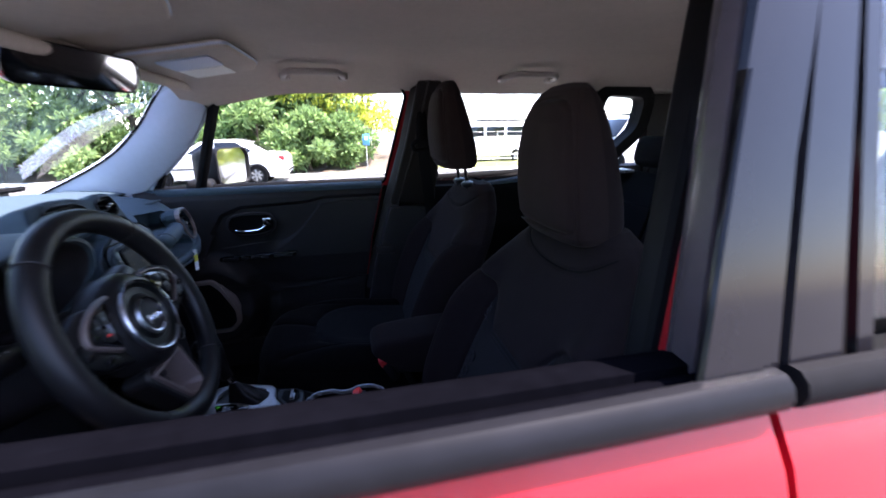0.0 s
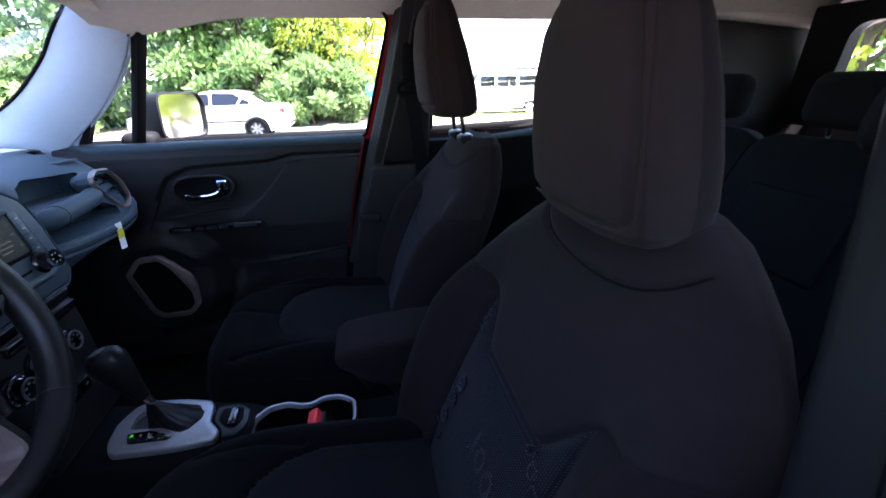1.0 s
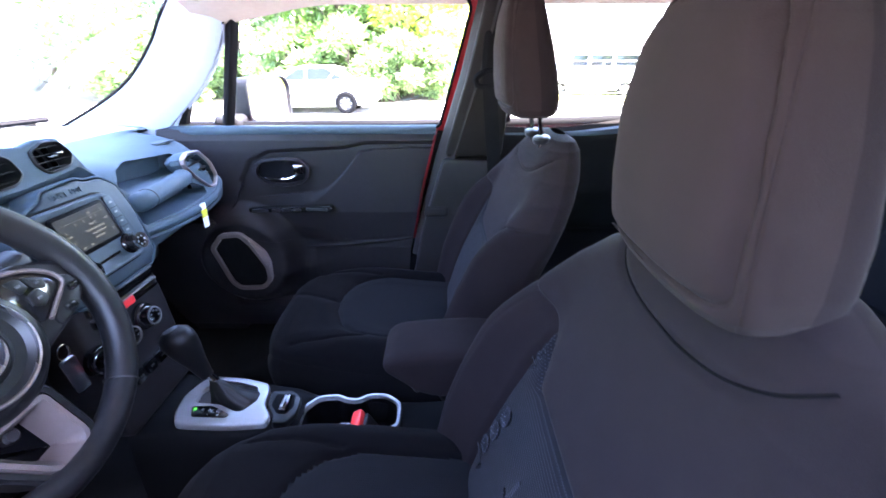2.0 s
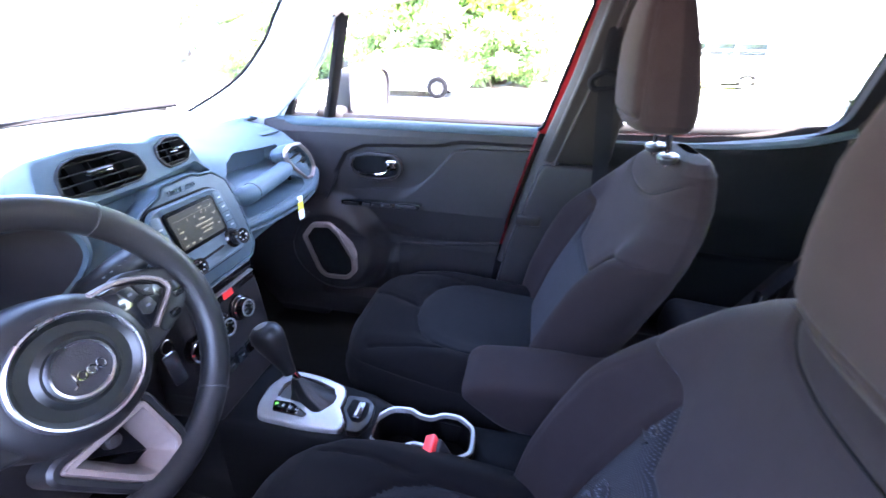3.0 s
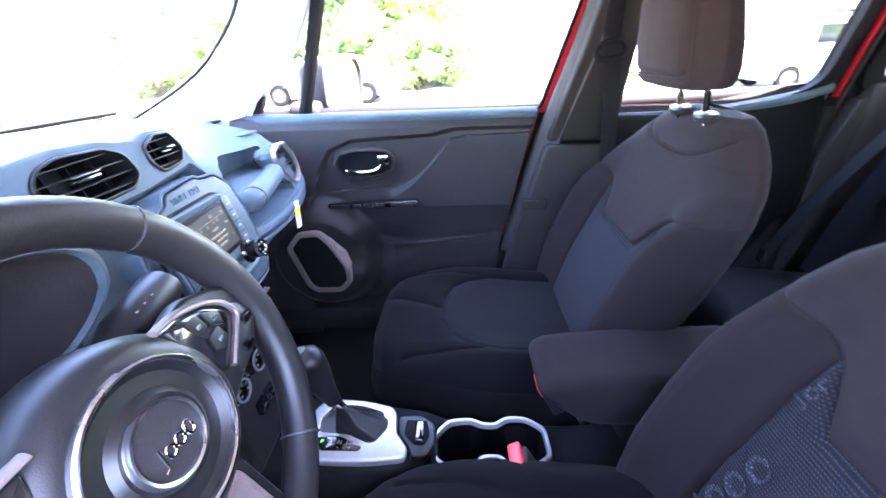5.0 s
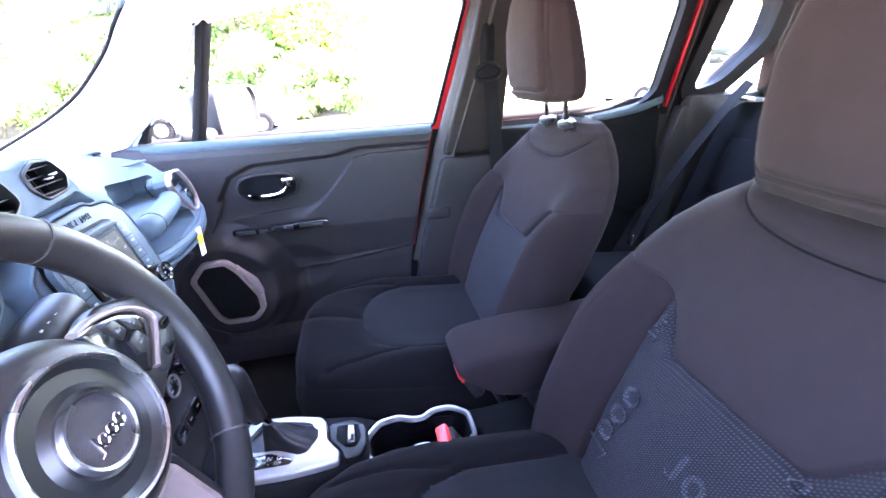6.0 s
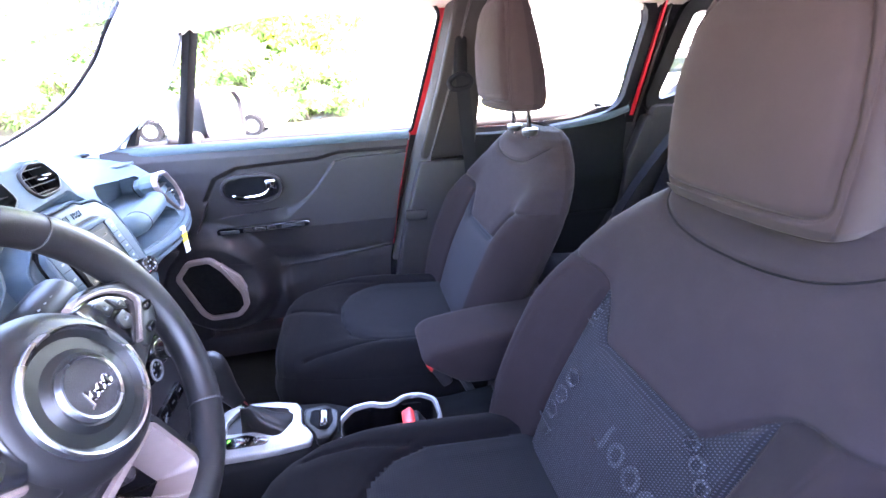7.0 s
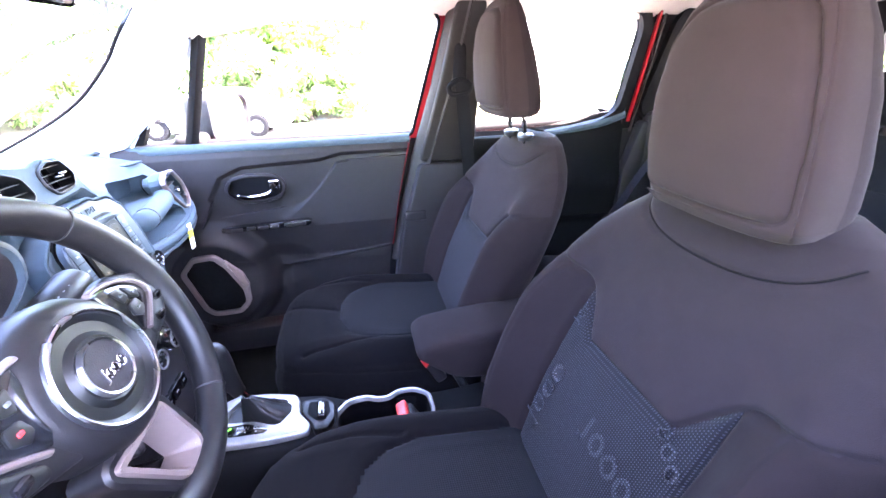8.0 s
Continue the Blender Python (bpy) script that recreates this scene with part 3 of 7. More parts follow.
    # seat belt: height adjuster, loop and webbing
    dx, iy = (0.0, 0.0) if s > 0 else (0.17, 0.052)
    belt = thing("seat_belt", (-0.1, s * 0.69, 0.5), "black seat belt hanging from a loop on the door pillar", "seat belt", "front seat belts")
    part("cover", box((-0.105 + dx, s * (0.655 - iy), 1.315), (0.046, 0.034, 0.13), 0.020, 4), RUBBER, belt)
    part("loop", tube(spline([(-0.145 + dx, s * (0.64 - iy), 1.245), (-0.11 + dx, s * (0.635 - iy), 1.265), (-0.075 + dx, s * (0.64 - iy), 1.25), (-0.085 + dx, s * (0.635 - iy), 1.228), (-0.135 + dx, s * (0.635 - iy), 1.222)], 6, True), 0.0085, 8, True), RUBBER, belt)
    strap = spline([(-0.105 + dx, s * (0.632 - iy), 1.262), (-0.10 + dx, s * (0.630 - iy), 1.18), (-0.085 + dx, s * (0.640 - iy * 0.4), 1.05), (-0.065, s * 0.655, 0.85), (-0.05, s * 0.665, 0.55)], 8)
    w = Vector((0.022, 0, 0.004))
    bm = bmesh.new()
    rows_ = [[bm.verts.new(p + q) for q in (-w, w, w + Vector((0, s * 0.002, 0)), -w + Vector((0, s * 0.002, 0)))] for p in strap]
    for a, b in zip(rows_, rows_[1:]):
        for j in range(4):
            bm.faces.new((a[j], a[(j + 1) % 4], b[(j + 1) % 4], b[j]))
    part("webbing", bm, BELT, belt)

# C pillars, quarter windows, tail
for s in (1, -1):
    pc = structure("pillar_c", ring_frame(s, QUARTER_HOLE, 0.055, -0.05, -0.008), SHADED_TRIM, "black plastic rear pillar trim round a quarter window", "pillar")
    g = part("quarter_glass", pane(s, QUARTER_HOLE), WINDOW, pc)
    g.visible_shadow = False
    part("skin", ring_frame(s, QUARTER_HOLE, 0.07, -0.007, 0.03), RUBBER, pc)
    part("tail_pillar", plate([(0.99, 0.85), (1.66, 0.85), (1.55, 1.47), (0.98, 1.49)], 0.05, axes((0, s * 0.72 + (0.025 if s > 0 else -0.025), 0), (1, 0, 0), (0, 0, 1))), PILLAR, pc)
    post = [(0.600, 1.00), (0.705, 1.00), (0.705, 1.49), (0.612, 1.49)]
    bm = bmesh.new()
    pv = [[bm.verts.new(p) for p in on_side(s, post, o)] for o in (-0.026, 0.025)]
    bm.faces.new(pv[0]), bm.faces.new(pv[1][::-1])
    for j in range(4):
        bm.faces.new((pv[0][j], pv[1][j], pv[1][(j + 1) % 4], pv[0][(j + 1) % 4]))
    part("pillar_post", bm, RUBBER, pc)
    part("post_strip", tube(spline([Vector((x, s * (glass_y(z) - 0.034), z)) for x, z in ((0.640, 1.05), (0.644, 1.25), (0.646, 1.46))], 6), 0.0045, 8), PILLAR_LIT, pc)
    part("corner_lining", box((0.52, s * 0.782, 0.73), (0.52, 0.012, 0.66), 0.002), TRIM, pc)
    part("pillar_foot", plate([(0.585, 0.5), (0.72, 0.5), (0.99, 0.85), (0.99, 1.12), (0.66, 1.09), (0.60, 0.9)], 0.05, axes((0, s * 0.745 + (0.025 if s > 0 else -0.025), 0), (1, 0, 0), (0, 0, 1)), 0.008), TRIM, pc)
tail_hole = rounded([(-0.56, 1.15), (0.56, 1.15), (0.50, 1.42), (-0.50, 1.42)], 0.06)
bm = plate([(-0.72, 1.08), (0.72, 1.08), (0.64, 1.50), (-0.64, 1.50)], 0.05, axes((1.62, 0, 0), (0, 1, 0), (-0.15, 0, 1)))
bm = carve(bm, [plate(tail_hole, 0.3, axes((1.52, 0, 0), (0, 1, 0), (-0.15, 0, 1)))])
tailgate = structure("tailgate", bm, TRIM, "black trimmed tailgate round the rear window", "tailgate")
g = part("rear_glass", plate(grown(tail_hole, 0.01), 0.004, axes((1.66, 0, 0), (0, 1, 0), (-0.15, 0, 1))), WINDOW, tailgate)
g.visible_shadow = False

# bonnet
bm = bmesh.new()
rows_ = []
for i in range(13):
    u = -1 + i / 6
    rows_.append([bm.verts.new((-1.70 - 0.95 * j / 8 + 0.12 * u * u, u * (0.80 - 0.04 * j / 8), 1.124 - 0.09 * (j / 8) ** 1.6 - 0.03 * u**4 + (0.012 if abs(u) < 0.6 else 0))) for j in range(9)])
for a, b in zip(rows_, rows_[1:]):
    for j in range(8):
        bm.faces.new((a[j], a[j + 1], b[j + 1], b[j]))
bonnet = structure("bonnet", bm, RED, "red painted car bonnet beyond the windscreen", "bonnet")
part("cowl", box((-1.70, 0, 1.098), (0.16, 1.45, 0.03), 0.01), DARK, bonnet)
for s in (1, -1):
    part("wing", box((-2.1, s * 0.83, 0.75), (0.95, 0.10, 0.48), 0.04, 3), RED, bonnet)
for s, p0, p1 in ((1, (-1.66, 0.55, 1.125), (-1.62, -0.02, 1.150)), (-1, (-1.68, -0.05, 1.125), (-1.66, -0.62, 1.140))):
    wiper = thing("wiper", p0, "black windscreen wiper at rest", "wiper", "windscreen wipers")
    part("arm", tube([p0, Vector(p0).lerp(Vector(p1), 0.5) + Vector((-0.01, 0, 0.012)), p1], 0.007, 6), DARK, wiper)
    part("blade", tube([Vector(p1) + Vector((-0.015, 0.30, -0.01)), Vector(p1) + Vector((-0.01, -0.25, 0.004))], 0.006, 6), RUBBER, wiper)

# ---- doors ----
def rear_edge(z):
    """x of a front door's rear edge."""
    return np.interp(z, [0.35, 0.60, 0.85, 1.08], [-0.40, -0.375, -0.33, -0.272])


def door_panel(side):
    """The moulded inner panel of a front door: (y, relief) on an x-z grid."""
    def fn(u, v):
        z = 0.38 + 0.705 * v
        x0, x1 = -1.235 + 0.0 * z, rear_edge(z)
        x = x0 + (x1 - x0) * u
        y = np.interp(z, [0.38, 0.62, 0.66, 0.78, 0.90, 1.00, 1.04, 1.075, 1.085], [0.745, 0.745, 0.750, 0.738, 0.746, 0.750, 0.754, 0.768, 0.790])
        # scooped bay round the lever, under the upper roll
        bay = [(-0.97, 0.90), (-0.93, 0.965), (-0.86, 0.995), (-0.60, 1.006), (-0.52, 1.024), (-0.24, 1.024), (-0.24, 1.30), (-1.3, 1.3), (-1.3, 0.86), (-1.02, 0.80)]
        d = to_line(x, z, bay[:6])
        up = inside(x, z, bay)
        y = y - np.where(up, 0.013 * soft(0.0, 0.016, d), 0) + 0.0006 * np.exp(-(d / 0.006) ** 2)
        # raised arm rest field, its slanting front edge cut sharply
        wing = [(-0.500, 1.010), (-0.542, 1.004), (-0.566, 0.975), (-0.591, 0.945), (-0.618, 0.914), (-0.650, 0.886), (-0.684, 0.868), (-0.722, 0.857), (-0.82, 0.849), (-0.98, 0.83), (-0.98, 0.70), (-0.76, 0.655), (-0.24, 0.70), (-0.24, 1.016)]
        inn = inside(x, z, wing)
        dw = to_line(x, z, wing[:8])
        fade = soft(-0.80, -0.62, x)
        y = y - np.where(inn, 0.010 * soft(0, 0.006 + 0.06 * (1 - fade), dw) * soft(-1.0, -0.75, x), 0)
        # crease over the pocket
        crease = [(-0.765, 0.620), (-0.40, 0.662), (-0.3, 0.672)]
        dc = to_line(x, z, crease)
        below = z < np.interp(x, [-0.765, -0.3], [0.620, 0.672])
        y = y + np.where(below & (x > -0.80), 0.016 * soft(0, 0.009, dc) * soft(-0.79, -0.755, x), 0)
        # fine bright lip along the crease
        y = y - 0.0018 * np.exp(-((z - np.interp(x, [-0.765, -0.40, -0.3], [0.620, 0.662, 0.672]) - 0.003) / 0.0045) ** 2) * soft(-0.79, -0.755, x)
        # speaker housing
        c = np.hypot((x + 1.0) / 0.19, (z - 0.60) / 0.20)
        y = y - 0.075 * soft(1.15, 0.75, c)
        # dark bowl behind the speaker
        y = y + 0.02 * soft(0.10, 0.03, np.hypot((x + 0.80) / 1.6, z - 0.63))
        # front end turns in to the dash
        y = y - 0.02 * soft(-1.10, -1.23, x)
        return x, side * y, z
    return sheet(fn, *((440, 340) if side > 0 else (120, 90)))


SPEAKER = [(-1.108, 0.665), (-1.06, 0.722), (-0.985, 0.728), (-0.945, 0.685), (-0.93, 0.655), (-0.897, 0.590), (-0.897, 0.530), (-0.935, 0.490), (-1.03, 0.488), (-1.06, 0.515)]


def front_door(side, label, clear):
    door = thing("front_door", (-0.7, side * 0.78, 0.4), label, "car door", "front doors")
    v, f = door_panel(side)
    # Driver's panel is near-black, its shade put into the colour.
    part("inner_panel", (v, f.tolist() if side < 0 else f[:, ::-1].tolist()), TRIM if side > 0 else SEAL_SHADE, door, sharp=60)

    def flat(pts, y, depth, bev=0.002, sg=2):
        """A plate in the x-z plane whose face stands at y, thick towards the outside."""
        return plate(pts, depth, axes((0, side * y, 0), (1, 0, 0), (0, 0, 1)) if side < 0 else axes((0, side * (y + depth), 0), (1, 0, 0), (0, 0, 1)), bev, sg)

    # upper sill cap
    cap = [(-1.24, side * 0.772, 1.078), (-0.9, side * 0.772, 1.080), (-0.272 if side > 0 else -0.10, side * 0.772, 1.082)]
    if side > 0:
        cap = [(x, 0.764, z - 0.010) for x, y, z in cap]
    # Driver's cap is blackened for shade as well.
    part("sill_cap", tube(cap, 0.020 if side > 0 else 0.016, 12, flat=0.9 if side > 0 else 0.5), DASH if side > 0 else SEAL_SHADE, door)
    # lever in its bowl
    bowl = rounded([(-0.915, 0.925), (-0.90, 0.963), (-0.84, 0.975), (-0.752, 0.972), (-0.728, 0.945), (-0.742, 0.905), (-0.80, 0.890), (-0.88, 0.893)], 0.02)
    y_b = 0.722
    part("lever_bezel", carve(flat(grown(bowl, 0.010), y_b - 0.004, 0.02, 0.004), [flat(bowl, y_b - 0.05, 0.2, 0)]), TRIM, door)
    part("lever_bowl", flat(grown(bowl, 0.002), y_b + 0.014, 0.01, 0), RUBBER, door)
    lever = part("lever", tube(spline([(-0.885, side * (y_b + 0.003), 0.913), (-0.84, side * (y_b - 0.006), 0.909), (-0.79, side * (y_b - 0.008), 0.914), (-0.765, side * (y_b - 0.006), 0.928)], 6), [0.004] + [0.007] * 16 + [0.009, 0.010], 10, flat=0.8), CHROME, door, "chrome door lever")
    part("lock_button", box((-0.757, side * (y_b - 0.004), 0.944), (0.036, 0.014, 0.034), 0.005, 3), CHROME, lever)
    # switch strip
    strip = rounded([(-0.957, 0.785), (-0.957, 0.803), (-0.66, 0.812), (-0.648, 0.803), (-0.66, 0.790)], 0.006)
    y_s = 0.704
    sw = part("switch_strip", flat(strip, y_s, 0.03, 0.003), GLOSS, door)
    for x0, x1 in ((-0.945, -0.885), (-0.872, -0.842), (-0.836, -0.80), (-0.795, -0.765), (-0.745, -0.67)):
        zc = np.interp((x0 + x1) / 2, [-0.957, -0.66], [0.794, 0.801])
        part("switch", box(((x0 + x1) / 2, side * (y_s - 0.001), zc), (x1 - x0, 0.008, 0.012), 0.002), DARK if x1 - x0 > 0.05 else TRIM, sw)
    for x in (-0.83, -0.79):
        part("mark", box((x, side * (y_s - 0.0058), 0.799), (0.008, 0.001, 0.003), 0), MARK, sw)
    # speaker with its metal ring
    y_p = 0.652
    ring = rounded(SPEAKER, 0.018)
    part("speaker_ring", carve(flat(ring, y_p, 0.03, 0.006, 3), [flat(grown(ring, -0.017), y_p - 0.05, 0.2, 0)]), ROSE, door, "brushed metal speaker ring")
    part("speaker_ring_lug", flat(rounded([(-0.958, 0.705), (-0.905, 0.650), (-0.890, 0.600), (-0.905, 0.585), (-0.94, 0.65)], 0.008), y_p - 0.003, 0.02, 0.004), ROSE, door)
    part("speaker_grille", flat(grown(ring, -0.015), y_p + 0.010, 0.01, 0), CARPET, door)
    # window frame, divider, glass
    hole = FRONT_HOLE if side > 0 else DRIVER_HOLE
    part("frame_inner", ring_frame(side, hole, 0.009 if side > 0 else 0.011, -0.028, -0.004), RUBBER if side > 0 else SEAL_SHADE, door)
    part("frame_skin", ring_frame(side, grown(hole, 0.009 if side > 0 else 0.012), 0.020 if side > 0 else 0.013, -0.022 if side > 0 else -0.034, 0.012 if side > 0 else -0.010), RED if side > 0 else SEAL_SHADE, door)
    part("frame_film", ring_frame(side, grown(hole, 0.006), 0.022, 0.013, 0.022), BLACKOUT, door)
    bot, top = on_side(side, [(-1.012, 1.07), (-0.882, 1.415)], -0.012)
    part("divider", box(((bot + top) / 2), (0.030, 0.03, (top - bot).length), 0.004, 2, (top - bot).to_track_quat("Z", "X").to_matrix()), RUBBER, door)
    if clear:
        wedge = [(-1.182, 1.090), (-1.146, 1.090), (-1.095, 1.180), (-1.030, 1.262), (-1.055, 1.262), (-1.120, 1.184)]
        bm = bmesh.new()
        inner, outer = ([bm.verts.new(q) for q in on_side(side, wedge, o)] for o in (-0.030, -0.002))
        bm.faces.new(inner), bm.faces.new(outer[::-1])
        for j in range(len(wedge)):
            bm.faces.new((inner[j - 1], outer[j - 1], outer[j], inner[j]))
        bmesh.ops.recalc_face_normals(bm, faces=bm.faces[:])
        part("corner_seal", bm, RUBBER, door)
        g = part("window_pane", pane(side, hole), WINDOW, door)
        g.visible_shadow = False
    # painted rear edge of the door
    zs = np.linspace(0.66, 1.075, 12)
    edge = [(float(rear_edge(z)) - 0.012, z) for z in zs] + [(float(rear_edge(z)) + 0.009, z) for z in zs[::-1]]
    if side > 0:
        part("door_edge", flat(edge, 0.764, 0.012, 0.002), RED, door)
    # outer skin, belt moulding
    skin = [(-1.30, 0.36), (-0.35, 0.36), (-0.245, 1.05), (-1.32, 1.05)]
    if side > 0:
        part("outer_skin", plate(skin, 0.05, axes((0, 0.875, 0), (1, 0, 0), (0, 0, 1)), 0.012, 3), RED, door)
    else:
        rings = []
        for x in (-1.32, -1.0, -0.7, -0.4, -0.05):
            rings.append([Vector((x, -y, z)) for y, z in ((0.80, 0.36), (0.87, 0.40), (0.905, 0.60), (0.915, 0.78), (0.895, 0.92), (0.860, 1.02), (0.835, 1.062), (0.805, 1.066), (0.79, 0.9))])
        part("outer_skin", loft(rings), RED, door)
    x_end = -0.045
    bar = [(-1.28, side * 0.834, 1.072), (-0.8, side * 0.836, 1.075), (-0.3, side * 0.836, 1.079), (x_end, side * 0.834, 1.083)]
    part("belt_moulding", tube(spline(bar, 6), 0.017, 10, flat=1.15), MOULDING_SHADE, door)
    part("belt_lip", tube(spline([(x, y - side * 0.026, z - 0.002) for x, y, z in bar], 6), 0.010, 8), SEAL_SHADE, door)
    return door


front_door(1, "closed front passenger door with black inner panel and window up", True)
front_door(-1, "closed front driver door, red outside, with the window lowered", False)


def rear_door(side):
    opening = REAR_HOLE if side > 0 else DRIVER_REAR_HOLE
    door = thing("rear_door", (0.3, side * 0.78, 0.4), "closed rear door with black inner panel and glass", "car door", "rear doors")

    def fn(u, v):
        z = 0.38 + 0.70 * v + 0.05 * soft(0.3, 1, u) * soft(0.8, 1, v)
        x0, x1 = -0.05 + 0 * z, np.interp(z, [0.4, 0.75, 1.1], [0.40, 0.58, 0.60])
        x = x0 + (x1 - x0) * u
        y = np.interp(z, [0.4, 0.70, 0.72, 0.86, 0.98, 1.05, 1.12], [0.745, 0.745, 0.725, 0.720, 0.752, 0.756, 0.792])
        return x, side * y, z
    v, f = sheet(fn, 40, 50)
    part("inner_panel", (v, f.tolist() if side < 0 else f[:, ::-1].tolist()), SHADED_TRIM, door)
    part("sill_cap", tube(spline([(-0.03, side * 0.775, 1.050), (0.25, side * 0.775, 1.056), (0.48, side * 0.775, 1.085), (0.60, side * 0.770, 1.120)], 6), 0.018, 10), DASH, door)
    part("frame_inner", ring_frame(side, opening, 0.036, -0.032, -0.004), RUBBER, door)
    strip = [Vector((x, side * (glass_y(z) + o), z)) for o in (-0.040, -0.028) for x, z in ((0.614, 1.09), (0.623, 1.09), (0.627, 1.47), (0.618, 1.47))]
    bm = bmesh.new()
    sv = [bm.verts.new(p) for p in strip]
    for q in ((0, 1, 2, 3), (7, 6, 5, 4), (0, 4, 5, 1), (1, 5, 6, 2), (2, 6, 7, 3), (3, 7, 4, 0)):
        bm.faces.new([sv[k] for k in q])
    part("frame_skin", bm, RED, door)
    part("frame_film", ring_frame(side, grown(opening, 0.006), 0.020, 0.011, 0.021), BLACKOUT, door)
    g = part("window_pane", pane(side, opening), WINDOW, door)
    g.visible_shadow = False
    rings = []
    for x in (-0.04, 0.2, 0.45, 0.62):
        rings.append([Vector((x, side * y, z)) for y, z in ((0.80, 0.36), (0.87, 0.40), (0.905, 0.60), (0.915, 0.78), (0.895, 0.92), (0.860, 1.02), (0.835, 1.062), (0.805, 1.066), (0.79, 0.9))])
    part("outer_skin", loft(rings), RED, door)
    bar = [(-0.03, side * 0.834, 1.083), (0.3, side * 0.836, 1.09), (0.62, side * 0.832, 1.11)]
    part("belt_moulding", tube(spline(bar, 6), 0.017, 10, flat=1.15), RUBBER, door)
    return door


rear_door(1), rear_door(-1)

# door mirror outside the passenger's window
m_ = thing("door_mirror", (-0.98, 0.86, 1.08), "black and red door mirror with a bright glass", "door mirror")
MIRROR_TURN = pose(-0.915, 0.965, 1.155, 0, -3, -22)
ol = rounded([(-0.115, -0.072), (0.105, -0.082), (0.125, 0.05), (0.10, 0.085), (-0.10, 0.085)], 0.035)
rings = []
for sx, sz, x in ((0.30, 0.45, -0.17), (0.75, 0.85, -0.14), (0.97, 0.98, -0.09), (1.0, 1.0, -0.04), (1.0, 1.0, 0.0), (0.94, 0.93, 0.002), (0.93, 0.92, -0.012)):
    rings.append([MIRROR_TURN @ Vector((x, y * sx, z * sz)) for y, z in ol])
part("shell", loft(rings), SHELL, m_)
part("mirror_glass", plate(grown(ol, -0.006), 0.003, MIRROR_TURN @ axes((-0.011, 0, 0), (0, 1, 0), (0, 0, 1))), MIRROR, m_)
part("stalk", box((-1.02, 0.845, 1.09), (0.10, 0.09, 0.05), 0.02, 3), SHELL, m_)

# ---- seats ----
Z_BACK = [0.54, 0.60, 0.70, 0.80, 0.90, 0.96, 1.01, 1.05, 1.08, 1.105, 1.122, 1.130]
W_BACK = [0.225, 0.248, 0.270, 0.282, 0.284, 0.277, 0.256, 0.222, 0.184, 0.150, 0.112, 0.05]
T_BACK = [0.110, 0.120, 0.125, 0.125, 0.120, 0.115, 0.110, 0.105, 0.095, 0.080, 0.055, 0.02]
YOKE_HALF = [(p.x, p.y) for p in spline([(0.070, 0.8440, 0), (0.094, 0.8445, 0), (0.108, 0.855, 0), (0.134, 0.893, 0), (0.152, 0.916, 0), (0.176, 0.934, 0), (0.225, 0.950, 0), (0.290, 0.962, 0)], 4)] + [(0.30, 1.30)]
YOKE = [(-y, z) for y, z in YOKE_HALF[::-1]] + YOKE_HALF
INSERT_HALF = [(0.155, 0.924), (0.158, 0.86), (0.156, 0.75), (0.150, 0.62), (0.142, 0.50)]
INSERT = INSERT_HALF + [(-y, z) for y, z in INSERT_HALF[::-1]]
COLLAR_HALF = [(0.0, 1.040, 0), (0.05, 1.042, 0), (0.102, 1.052, 0), (0.140, 1.070, 0), (0.162, 1.092, 0)]
COLLAR = [(p.x, p.y) for p in spline([(-y, z, o) for y, z, o in COLLAR_HALF[:0:-1]] + COLLAR_HALF, 4)]
SIDE_SEAM = [(0.215, 0.945), (0.222, 0.88), (0.224, 0.78), (0.220, 0.66), (0.212, 0.56)]


def lean_x(z):
    """x of the back's mid-plane at a height."""
    return -0.030 + 0.40 * (z - 0.92)


